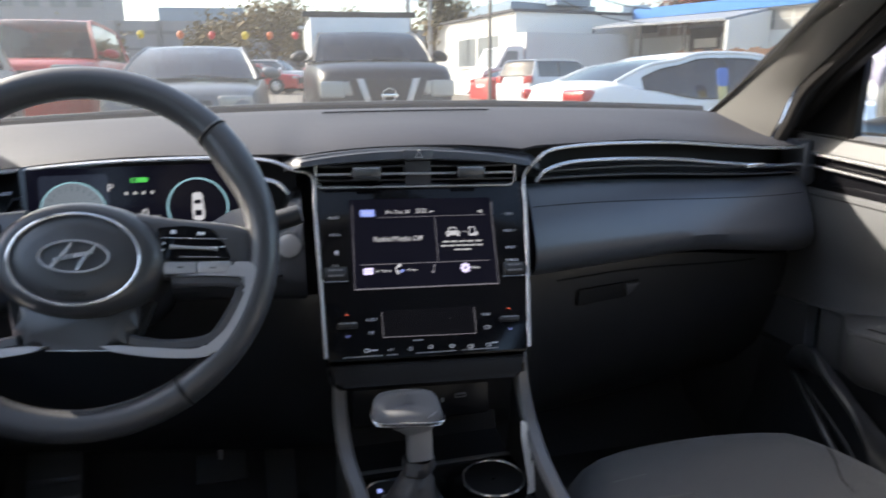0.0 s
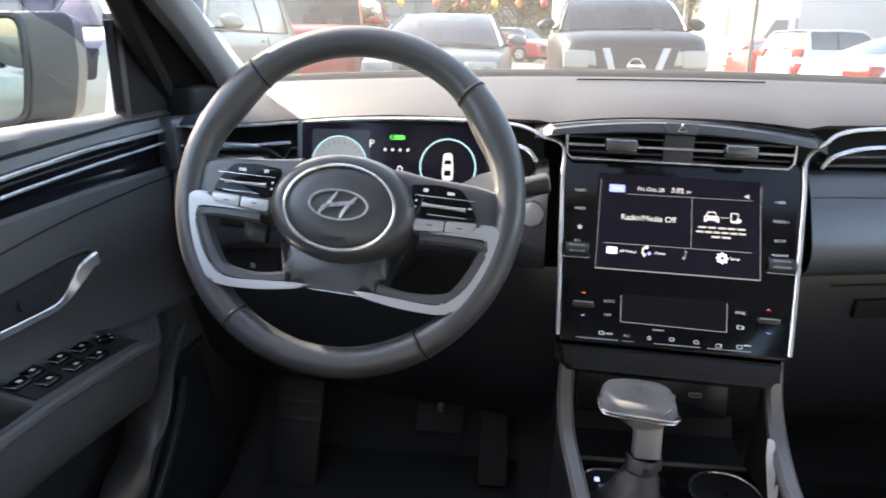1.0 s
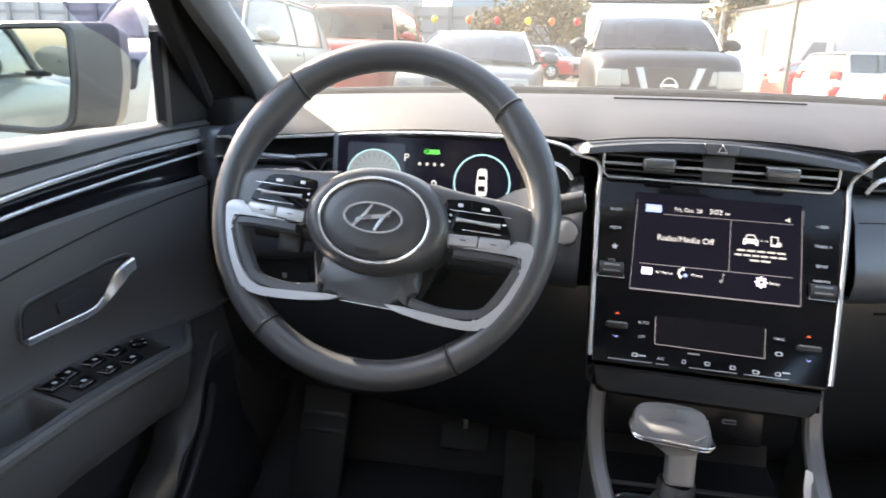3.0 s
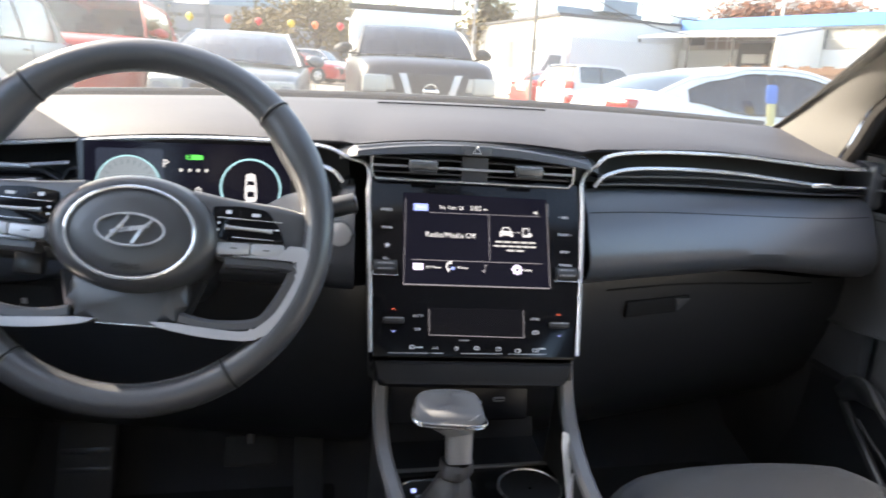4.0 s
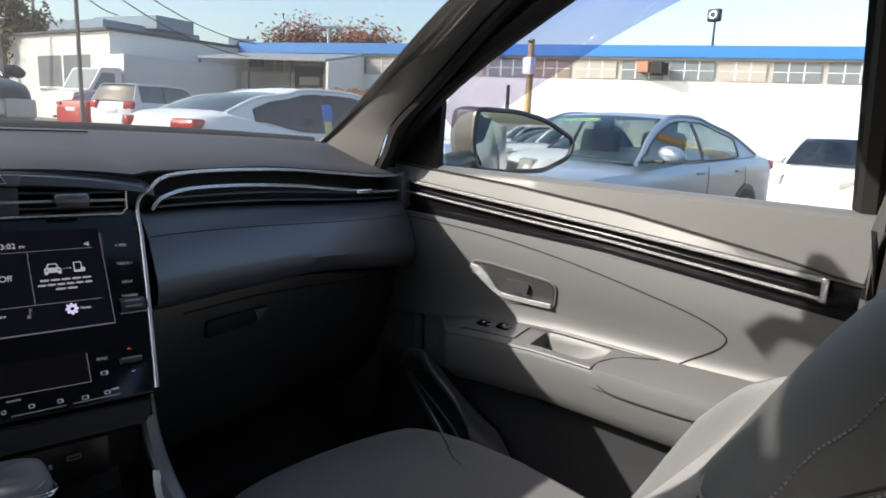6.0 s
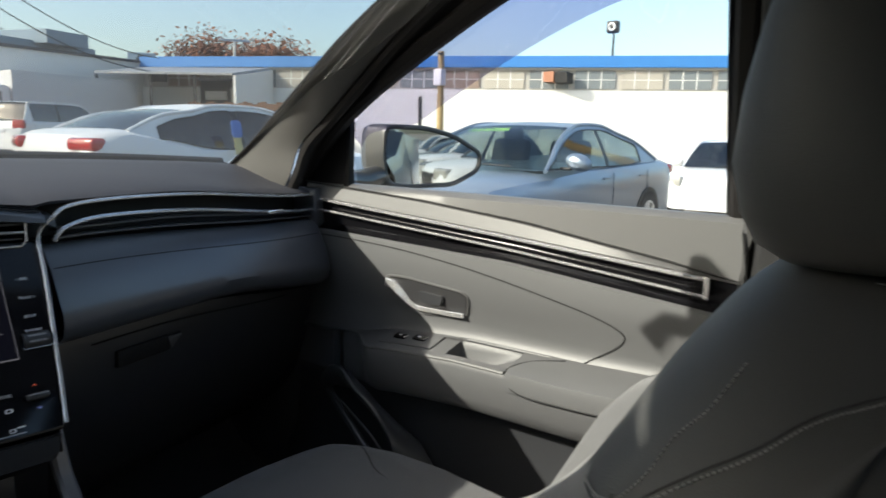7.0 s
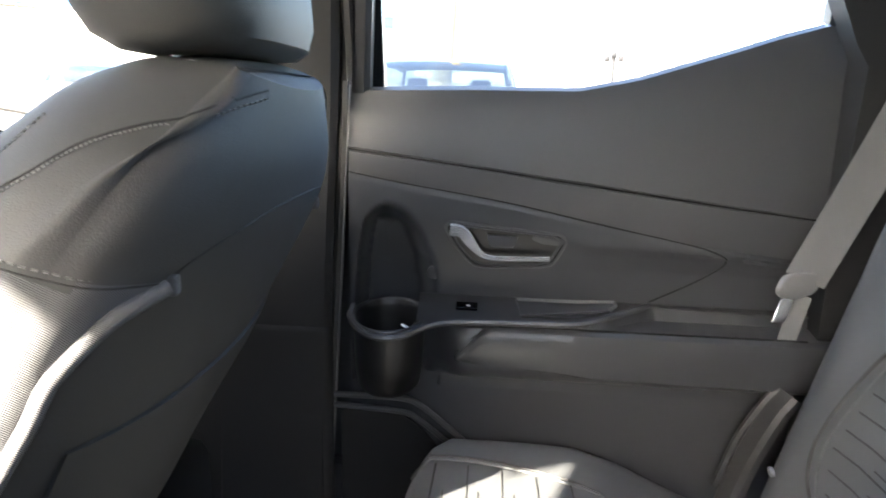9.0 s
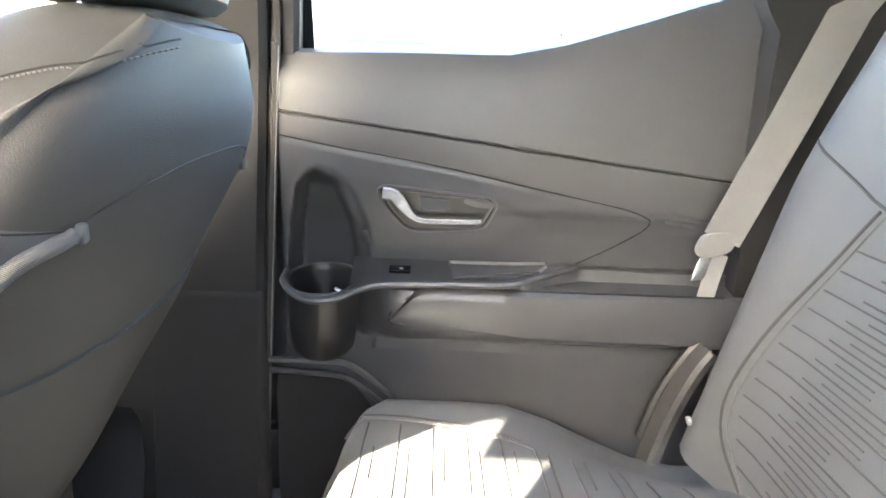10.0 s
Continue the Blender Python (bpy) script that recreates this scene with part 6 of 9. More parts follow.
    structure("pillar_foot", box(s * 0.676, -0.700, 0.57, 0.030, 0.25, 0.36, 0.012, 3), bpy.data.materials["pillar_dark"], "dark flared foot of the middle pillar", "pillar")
    structure("door_seal", tube([(s * 0.695, -0.8405 + 0.05 * (1.06 - z), z) for z in stations(0.42, 1.08, 10)] + [(s * (glass_x(z) - 0.030), -0.845 - 0.02 * (z - 1.08), z) for z in stations(1.12, 1.44, 6)], 0.0075, 6), RUBBER, "black rubber door seal", "seal")
    structure("door_seal", tube([(s * 0.695, -0.655, z) for z in stations(0.42, 1.05, 8)] + [(s * (glass_x(z) - 0.030), -0.662 - 0.02 * (z - 1.05), z) for z in stations(1.10, 1.44, 6)], 0.0075, 6), RUBBER, "black rubber door seal", "seal")
    structure("seal_edge", tube([(s * 0.6865, -0.8475 + 0.05 * (1.06 - z), z) for z in stations(0.50, 1.075, 10)], 0.0011, 5), BELT, "thin pale door edge", "trim")
    structure("pillar_c", thick(grid([[(s * (0.709 - 0.30 * max(0, z - 1.07)), y, z) for y in (-1.472 + 0.052 * smoothstep(1.12, 1.19, z), -1.58, -1.75)] for z in (0.40, 0.9, 1.12, 1.15, 1.2, 1.30, 1.40, 1.47)]), 0.05), mat("pillar_c_grey", (0.024, 0.024, 0.025), 0.6, grain=0.4, scale=900) if s == 1 else bpy.data.materials["pillar_c_grey"], "grey rear pillar trim", "pillar")
    structure("quarter_panel", thick(grid([[(s * 0.73, y, z) for y in (-1.75, -2.3)] for z in (0.40, 0.8, 1.15)]), 0.05), DOORD, "dark luggage side panel", "wall")
    structure("pillar_d", ribbon([(s * 0.62, -2.20, 1.15), (s * 0.56, -2.24, 1.48)], 0.16, 0.04, up=(s, 0, 0.3)), HEADLINER, "grey rear corner pillar", "pillar")
    structure("pillar_skin", thick(grid([[(s * (0.775 if z < 1.06 else glass_x(z) + 0.028), y, z) for y in (-0.615, -0.75, -0.885)] for z in (0.40, 0.80, 1.05, 1.06, 1.20, 1.30, 1.47)]), 0.02), BLACKP, "black outer pillar cover", "pillar")
    structure("kick_panel", thick(grid([[(s * 0.725, y, z) for z in (0.38, 0.7, 0.95, 1.075)] for y in (0.10, 0.30, 0.62, 0.80)]), 0.02), CARPET, "dark kick panel beside the footwell", "wall")
    structure("fender", thick(grid([[(s * x, y, z) for x, z in ((0.735, 1.058), (0.77, 1.052), (0.83, 1.02), (0.86, 0.80), (0.82, 0.40))] for y in (0.17, 0.45, 0.80, 1.5)]), 0.02), bpy.data.materials["own_paint"], "painted front fender", "fender")
    structure("rocker", box(s * 0.78, -0.7, 0.44, 0.10, 2.9, 0.12, 0.02), BLACKP, "black door sill", "sill")
structure("roof_skin", thick(grid([[(x, y, z - 0.05 * abs(x / 0.66) ** 3 + 0.055 * smoothstep(0.36, 0.60, -x) * smoothstep(-0.70, -0.45, y)) for x in stations(-0.66, 0.66, 24)] for y, z in ((-0.315, 1.505), (-0.40, 1.555), (-0.60, 1.60), (-1.2, 1.625), (-2.35, 1.58))]), 0.02), bpy.data.materials["own_paint"], "painted steel roof", "roof")
for s in (1, -1):
    structure("roof_rail", thick(grid([[(s * (glass_x(z0) + 0.02), y, z0 - 0.012), (s * 0.655, y, min(1.575, z0 + 0.06)), (s * 0.60, y, 1.60)] for y, z0 in (((-0.40, 1.385), (-0.50, 1.405)) if s > 0 else ((-0.40, 1.552), (-0.50, 1.552))) + ((-0.60, 1.425 if s > 0 else 1.552), (-0.70, 1.43 if s > 0 else 1.55), (-0.9, 1.432), (-1.2, 1.425), (-1.38, 1.385), (-1.5, 1.35), (-2.3, 1.35))]), 0.02), bpy.data.materials["own_paint"], "painted roof rail over the doors", "roof rail")
    structure("corner_filler", box(s * (0.706 if s > 0 else 0.700), 0.285, 1.055 if s > 0 else 1.068, 0.080, 0.25, 0.030 if s > 0 else 0.062, 0.010, 3), FRAMEB, "black filler between dashboard and door", "trim")
structure("header_trim", thick(grid([[(x, y, z) for x in stations(-0.58, 0.58, 10)] for y, z in ((-0.325, 1.490), (-0.38, 1.488), (-0.45, 1.512))]), 0.012), HEADLINER, "grey header trim over the windshield", "trim")
structure("bonnet", grid([[(x, y, z - 0.05 * (x / 0.8) ** 2) for x in stations(-0.80, 0.80, 10)] for y, z in ((0.56, 1.075), (0.8, 1.055), (1.2, 1.02), (1.5, 0.96), (1.62, 0.85), (1.64, 0.40))]), bpy.data.materials["own_paint"], "painted bonnet below the windshield", "bonnet")
# added mirror, out of view; placed by where its shadow lands on the door
rear_mirror = thing("rear_view_mirror", "unseen black rear-view mirror added at the top of the windshield", "mirror", (0.02, -0.19, 1.40))
part("housing", box(0.02, -0.215, 1.395, 0.26, 0.035, 0.072, 0.016, 3, turn=Matrix.Rotation(radians(-16), 3, "Z")), BLACKP, rear_mirror)
part("mirror_glass", box(0.015, -0.2345, 1.395, 0.235, 0.003, 0.054, 0.001, turn=Matrix.Rotation(radians(-16), 3, "Z")), MIRROR, rear_mirror)
part("stem", tube([(0.03, -0.20, 1.405), (0.03, -0.15, 1.405), (0.03, -0.12, 1.378)], 0.012, 8), BLACKP, rear_mirror)
structure("windshield", grid([[(x * (0.60 + (0.52 - 0.60) * k / 8) / 0.6, 0.50 - 0.13 * (x / 0.6) ** 2 - 0.95 * k / 8, 1.105 + 0.42 * k / 8 - 0.03 * (x / 0.6) ** 2) for x in stations(-0.62, 0.62, 16)] for k in range(9)]), DUSTY, "dusty windshield tinted to dim the view", "window").visible_shadow = False
structure("rear_window", grid([[(x, y, z) for x in stations(-0.60, 0.60, 8)] for y, z in ((-2.33, 1.08), (-2.30, 1.30), (-2.24, 1.56))]), DEEPTINT, "dark tinted tailgate window", "window")
for s in (1, -1):
    structure("rear_quarter", thick(grid([[(s * x, y, z) for x, z in ((0.735, 1.20 - 0.02 * k), (0.80, 1.13), (0.842 - 0.012 * k, 1.00), (0.855 - 0.015 * k, 0.80), (0.838 - 0.012 * k, 0.60), (0.80, 0.42))] for k, y in enumerate((-1.49, -1.75, -2.05, -2.35))]), 0.02), bpy.data.materials["own_paint"], "painted rear quarter of the car", "fender")
    structure("rear_side_glass", grid([[(s * (glass_x(z) + 0.006), y, z) for z in (1.17, 1.28, 1.42)] for y in (-1.75, -1.95, -2.24)]), DEEPTINT, "dark rear side window", "window")
structure("tailgate", thick(grid([[(x, -2.32, z) for x in (-0.75, 0, 0.75)] for z in (0.42, 0.8, 1.10)]), 0.05), DOORD, "dark tailgate trim", "wall")

# pedals and mat
pedals = thing("brake_pedal", "black rubber brake pedal in the footwell", "pedal", (-0.30, 0.25, 0.50))
part("pad", box(-0.300, 0.235, 0.535, 0.085, 0.012, 0.05, 0.004, turn=Matrix.Rotation(radians(-35), 3, "X")), RUBBER, pedals)
part("arm", tube([(-0.300, 0.240, 0.545), (-0.300, 0.30, 0.66), (-0.300, 0.40, 0.78)], 0.008, 6), BLACKP, pedals)
gas = thing("accelerator_pedal", "long black accelerator pedal in the footwell", "pedal", (-0.20, 0.25, 0.40))
part("pad", box(-0.205, 0.240, 0.500, 0.05, 0.012, 0.16, 0.004, turn=Matrix.Rotation(radians(-28), 3, "X")), RUBBER, gas)
rest = thing("foot_rest", "grey-black foot rest beside the pedals", "foot rest", (-0.56, 0.25, 0.40))
part("pad", box(-0.560, 0.235, 0.490, 0.09, 0.02, 0.22, 0.008, turn=Matrix.Rotation(radians(-30), 3, "X")), RUBBER, rest)
for k in range(5):
    part("rib", box(-0.560, 0.224 + 0.014 * (k - 2), 0.486 + 0.026 * (k - 2), 0.080, 0.004, 0.010, 0.002, turn=Matrix.Rotation(radians(-30), 3, "X")), BLACKP, rest)
for x in (-0.38, 0.38):
    fm = thing("floor_mat", "black carpet floor mat in the front footwell", "floor mat", (x, 0.0, 0.40), "floor mats")
    part("carpet", box(x, 0.05, 0.409, 0.44, 0.52, 0.012, 0.005), mat("mat_pile", (0.050, 0.050, 0.052), 0.95, grain=1.0, scale=1200) if x < 0 else bpy.data.materials["mat_pile"], fm)


# ---- seats ----
def seat_axes(t):
    """The middle line of the front backrest, from its foot (0) to its top (1)."""
    return Vector((0, -0.560 - 0.288 * t, 0.585 + 0.510 * t))


SD = Vector((0, 0.869, 0.494))
HALFW = ((0.0, 0.225), (0.15, 0.240), (0.45, 0.245), (0.70, 0.2404), (0.755, 0.2365), (0.81, 0.2243), (0.86, 0.2049), (0.90, 0.1783), (0.94, 0.1519), (0.97, 0.1248), (1.0, 0.0984))
FRONT = ((0.0, 0.090), (0.40, 0.096), (0.48, 0.096), (0.56, 0.084), (0.64, 0.077), (0.72, 0.079), (0.80, 0.0823), (0.88, 0.0789), (0.95, 0.0538), (0.98, 0.0238), (1.0, -0.0014))
EDGE = ((0.0, 0.040), (0.5, 0.036), (0.62, 0.0325), (0.726, 0.0100), (0.83, -0.0110), (0.90, -0.0260), (0.94, -0.0353), (0.98, -0.0354), (1.0, -0.0241))
BACK = ((0.0, 0.085), (0.5, 0.0889), (0.62, 0.0879), (0.76, 0.0872), (0.83, 0.0853), (0.90, 0.0730), (0.95, 0.0578), (0.98, 0.0500), (1.0, 0.0442))
BOLSTER = ((0.0, 0.045), (0.35, 0.048), (0.48, 0.032), (0.56, 0.012), (0.66, 0.0), (1.0, 0.0))
SIDE_END = 0.35
TS = [0.0, 0.05, 0.10, 0.15, 0.20, 0.25, 0.30, 0.35, 0.40, 0.44, 0.48, 0.52] + [0.55 + 0.0125 * k for k in range(36)] + [1.0]


def soft_table(table, t):
    """The table's value at t, with its corners rounded."""
    h = min(0.03, max(0.0, 1 - t), max(0.0, t))
    return sum(lerp_table(table, t + h * k / 4) * (5 - abs(k)) for k in range(-4, 5)) / 25


def lowered(p, t):
    """The padded top sinks a little at its crown."""
    p.z -= 0.0089 * smoothstep(0.86, 1.0, t)
    return p


def back_point(cx, t, u, rear, lift=0.0):
    """A point of the backrest: u from -1 to 1 across, front or rear side."""
    w, e = soft_table(HALFW, t), soft_table(EDGE, t)
    if rear:
        w -= 0.003
        d = -soft_table(BACK, t) * (SIDE_END + (1 - SIDE_END) * math.sqrt(max(0.0, 1 - u * u))) - lift
    else:
        b = soft_table(BOLSTER, t) * math.exp(-((abs(u) - 0.78) / 0.20) ** 2) * (1 - smoothstep(0.88, 1.0, abs(u)))
        d = e + (soft_table(FRONT, t) - e) * (1 - abs(u) ** (8 - 5 * smoothstep(0.6, 0.9, t))) ** 0.6 + b + lift
    return lowered(Vector((cx + w * u, 0, 0)) + seat_axes(t) + SD * d, t)


def side_point(cx, s, t, f, lift=0.0):
    """A point of the side wall of the backrest: f from its front edge (0) to its rear edge (1)."""
    w = soft_table(HALFW, t) - 0.003 * f + 0.005 * math.sin(math.pi * f) + lift
    d = soft_table(EDGE, t) * (1 - f) - SIDE_END * soft_table(BACK, t) * f
    return lowered(Vector((cx + s * w, 0, 0)) + seat_axes(t) + SD * d, t)


def seat_zone(cx, p):
    """Which cover a spot of the backrest wears: woven cloth below the chest seam, smooth vinyl above, the dark shell
    behind the piping. The darker tone above the seam paints in shade.
    """
    ax = abs(p.x - cx)
    pipe = lerp_table(((0.585, -0.610), (0.75, -0.708), (0.872, -0.778), (0.905, -0.797), (0.934, -0.823), (0.947, -0.840)), p.z)
    if p.y < pipe:
        return "shell" if p.z < lerp_table(((0.0, 0.977), (0.05, 0.976), (0.11, 0.968), (0.15, 0.958), (0.175, 0.947)), ax) else "shoulder"
    return "cloth" if p.z < lerp_table(((-0.84, 0.947), (-0.824, 0.954), (-0.783, 0.970), (-0.751, 0.975), (-0.716, 0.968), (-0.60, 0.965)), p.y) else "shoulder"


def front_seat(cx):
    seat = thing("front_seat", "dark grey cloth front seat with stitched bolsters and headrest" if cx > 0 else "dark grey cloth driver seat", "car seat", (cx, -0.35, 0.40), "front seats")
    us = [-1, -0.99, -0.97, -0.92, -0.85, -0.75, -0.62, -0.45, -0.25, 0, 0.25, 0.45, 0.62, 0.75, 0.85, 0.92, 0.97, 0.99, 1]
    fine = [-1, -0.995, -0.98, -0.96, -0.93] + [-0.9 + 0.06 * k for k in range(31)] + [0.93, 0.96, 0.98, 0.995, 1]
    loops = []
    for t in TS:
        loops.append([back_point(cx, t, u, False) for u in fine] + [side_point(cx, 1, t, f) for f in stations(0.08, 0.92, 12)] + [back_point(cx, t, -u, True) for u in fine] + [side_point(cx, -1, t, 1 - f) for f in stations(0.08, 0.92, 12)])
    n = len(loops[0])
    zones = {"cloth": bmesh.new(), "shoulder": bmesh.new(), "shell": bmesh.new()}
    known = {k: {} for k in zones}
    for i in range(len(TS) - 1):
        for j in range(n):
            ids = [(i, j), (i + 1, j), (i + 1, (j + 1) % n), (i, (j + 1) % n)]
            z = seat_zone(cx, sum((loops[a][b] for a, b in ids), Vector()) / 4)
            for q in ids:
                if q not in known[z]:
                    known[z][q] = zones[z].verts.new(loops[q[0]][q[1]])
            zones[z].faces.new([known[z][q] for q in ids])
    zones["shoulder"].faces.new([known["shoulder"].get((len(TS) - 1, j)) or zones["shoulder"].verts.new(loops[-1][j]) for j in range(n)])
    body = part("backrest", zones["cloth"], SEATC, seat, "woven cloth backrest")
    rear = part("back_shell", zones["shell"], SEATBACK, seat, "dark vinyl seat back")
    shoulder = part("shoulder", zones["shoulder"], SEATB, seat, "smooth upper backrest, shaded by its darker colour")
    skins = [BVHTree.FromPolygons([v.co for v in o.data.vertices], [f.vertices for f in o.data.polygons]) for o in (body, rear, shoulder)]

    def on_seat(p, lift):
        co, no = min((b.find_nearest(p) for b in skins), key=lambda h: h[3])[:2]
        return co + (no if no.dot(p - Vector((cx, -0.75, co.z - 0.03))) > 0 else -no) * lift

    def seam_line(pts, r, m, parent, lift=0.0002, steps=10, name="seam"):
        line_ = [on_seat(p, lift) for p in spline(pts, steps)]
        part(name, tube(line_, r, 5), m, parent)
        return line_

    def stitch_row(row, m, parent, r=0.0005, share=0.6):
        for a, b in zip(row, row[1:]):
            part("stitch", tube([a, a + (b - a) * share], r, 4), m, parent)

    for s in (-1, 1):
        at = lambda x, y, z: (cx + s * (0.355 - x), y, z)
        # chest seam round the side, diagonal seam over the shoulder, front edge seam
        row = seam_line([at(0.150, -0.700, 0.966), at(0.131, -0.716, 0.968), at(0.122, -0.751, 0.975), at(0.117, -0.783, 0.970), at(0.139, -0.824, 0.954), at(0.180, -0.840, 0.947)], 0.0007, SEAMSOFT, body)
        stitch_row([p + Vector((0, 0, 0.0045)) for p in row], THREAD, shoulder, 0.0008)
        diag = [at(0.125, -0.726, 0.969), at(0.133, -0.760, 0.998), at(0.147, -0.788, 1.016), at(0.166, -0.809, 1.032), at(0.187, -0.832, 1.041), at(0.212, -0.860, 1.051), at(0.277, -0.877, 1.063)]
        seam_line(diag, 0.0008, SEAMSOFT, shoulder)
        stitch_row([on_seat(p - Vector((0, 0, 0.0055)), 0.0005) for p in spline(diag, 12)], THREAD, shoulder, 0.0008)
        edge = [at(0.134, -0.738, 0.989), at(0.149, -0.749, 1.010), at(0.162, -0.762, 1.026), at(0.188, -0.773, 1.046)]
        stitch_row([on_seat(p, 0.0005) for p in spline([at(0.128, -0.722, 0.972)] + edge, 9)], THREAD, shoulder, 0.0008)
        for k in range(54):
            t = 0.30 + 0.42 * k / 54
            part("stitch", tube([back_point(cx, t, s * 0.93, False, 0.0006), back_point(cx, t + 0.0048, s * 0.93, False, 0.0006)], 0.0004, 4), SEAM, body)
        pipe = [at(0.118, -0.640, 0.640), at(0.120, -0.700, 0.740), at(0.126, -0.745, 0.815), at(0.132, -0.778, 0.872), at(0.134, -0.797, 0.905), at(0.151, -0.823, 0.932), at(0.183, -0.840, 0.944)]
        part("piping", tube([on_seat(p, 0.001) for p in spline(pipe, 8)], 0.0058, 10), SEATC, body, "raised woven piping")
        part("piping_end", box(*on_seat(Vector(at(0.188, -0.841, 0.945)), 0.002), 0.010, 0.007, 0.014, 0.003, 3), SEATC, body)
    # seam and map pocket on the rear
    rear_seam = [(cx + x, y, z) for x, y, z in ((-0.173, -0.841, 0.947), (-0.150, -0.852, 0.958), (-0.110, -0.864, 0.968), (-0.048, -0.874, 0.976), (0.048, -0.874, 0.976), (0.110, -0.864, 0.968), (0.150, -0.852, 0.958), (0.173, -0.841, 0.947))]
    seam_line(rear_seam, 0.0008, SEAMSOFT, rear, 0.0002, 8)
    part("map_pocket", thick(grid([[back_point(cx, t, u, True, 0.003 + (0.006 + 0.005 * math.sin(3 * u + 9 * t)) * math.sin(math.pi * min(1, max(0, (0.56 - t) / 0.5))) * (1 - abs(u) ** 2)) for u in stations(-0.80, 0.80, 24)] for t in stations(0.06, 0.56, 18)]), 0.004), SEATBACK, rear, "slack map pocket")
    # headrest
    rows = []
    for t, w, f, b in ((0.0, 0.070, 0.030, 0.034), (0.012, 0.098, 0.050, 0.056), (0.05, 0.118, 0.063, 0.068), (0.12, 0.130, 0.070, 0.073), (0.25, 0.137, 0.074, 0.073), (0.42, 0.135, 0.066, 0.066), (0.58, 0.127, 0.054, 0.056), (0.72, 0.115, 0.040, 0.045), (0.84, 0.100, 0.026, 0.034), (0.93, 0.088, 0.030, 0.022), (0.98, 0.060, 0.016, 0.012), (1.0, 0.025, 0.006, 0.005)):
        c = Vector((cx, -0.806 + 0.026 * t, 1.086 + 0.256 * t))
        rows.append([c + Vector((w * math.copysign(abs(math.cos(a)) ** 0.72, math.cos(a)), (f if math.sin(a) > 0 else b) * math.copysign(abs(math.sin(a)) ** 0.8, math.sin(a)), 0.0)) for a in [2 * math.pi * i / 40 for i in range(40)]])
    hr = part("headrest", grid(rows, close_v=True, cap=True), SEATB, seat, "padded dark headrest")
    part("seam", tube([r[i] for r in rows[1:-1] for i in (34,)], 0.0018, 5), SEAM, hr)
    part("seam", tube([rows[1][i] + Vector((0, 0, 0.004)) for i in range(20, 41, 1) for i in [i % 40]], 0.0016, 5), SEAM, hr)
    for dx in (-0.065, 0.065):
        part("post", tube([(cx + dx, -0.812, 1.055), (cx + dx, -0.800, 1.13)], 0.006, 8), BRIGHT, hr, "chrome post")
        part("post_sleeve", plate(disc_pts(0.019, 20, 0.013), (cx + dx, -0.822, 1.0825), (1, 0, 0), (0, 1, 0), 0.014, 0.003), SILVER, hr, "pale plastic sleeve")
    # cushion
    crow = []
    for y, z, w in ((-0.600, 0.660, 0.225), (-0.50, 0.660, 0.240), (-0.40, 0.665, 0.248), (-0.30, 0.670, 0.250), (-0.20, 0.678, 0.247), (-0.14, 0.681, 0.240), (-0.10, 0.677, 0.228), (-0.073, 0.662, 0.210), (-0.062, 0.645, 0.198), (-0.068, 0.59, 0.195), (-0.100, 0.52, 0.20)):
        row = []
        for u in us:
            b = 0.022 * math.exp(-((abs(u) - 0.80) / 0.16) ** 2) * smoothstep(-0.12, -0.28, y)
            row.append((cx + w * u, y + 0.03 * (u * u) * (-1 if y > -0.25 else 0) - (0.16 * smoothstep(-0.60, -0.30, y) if cx < 0 else 0), z + b - 0.10 * abs(u) ** 7 - (0.05 if cx < 0 else 0)))
        crow.append(row)
    cush = part("cushion", grid(crow), SEATC, seat, "woven cloth cushion")
    if cx > 0:
        cskin = BVHTree.FromPolygons([v.co for v in cush.data.vertices], [f.vertices for f in cush.data.polygons])
        lay = lambda x, y, lift: cskin.ray_cast(Vector((x, y, 0.9)), Vector((0, 0, -1)))[0] + Vector((0, 0, lift))
        # darker tube stands in for the shade in a pressed wrinkle
        part("wrinkle", tube([lay(p.x, p.y, 0.0002) for p in spline([(0.528, -0.150, 0), (0.520, -0.160, 0), (0.502, -0.190, 0), (0.480, -0.224, 0), (0.474, -0.25, 0)], 6)], 0.0014, 5, taper=lambda f: 0.2 + 0.8 * math.sin(math.pi * f)), SEATB, cush, "wrinkle drawn as a dark shade line")
        for (xa, ya), (xb, yb) in (((0.160, -0.166), (0.249, -0.162)), ((0.240, -0.207), (0.285, -0.209))):
            part("stitch_line", tube([lay(xa + (xb - xa) * f, ya + (yb - ya) * f, 0.0003) for f in stations(0, 1, 10)], 0.0006, 5), BELT, cush, "pale thread")
    for s in (-1, 1):
        part("seam", tube([Vector(r[4 if s < 0 else 14]) + Vector((0, 0, 0.001)) for r in crow[:8]], 0.0016, 5), SEAM, cush)
        part("side_shield", grid([[(cx + s * w, y, z) for w, z in ((0.245, 0.60), (0.268, 0.57), (0.272, 0.50), (0.255, 0.44))] for y in stations(-0.12, -0.66, 8)]), BLACKP, seat, "black side shield")
    part("base", box(cx, -0.36, 0.48, 0.42, 0.48, 0.16, 0.02), BLACKP, seat, "dark seat base on its rails")
    return seat


front_seat(0.355)
front_seat(-0.365)

# rear bench
bench = thing("rear_bench", "grey rear bench seat with stitched ribbed panels", "car seat", (0, -1.25, 0.40))


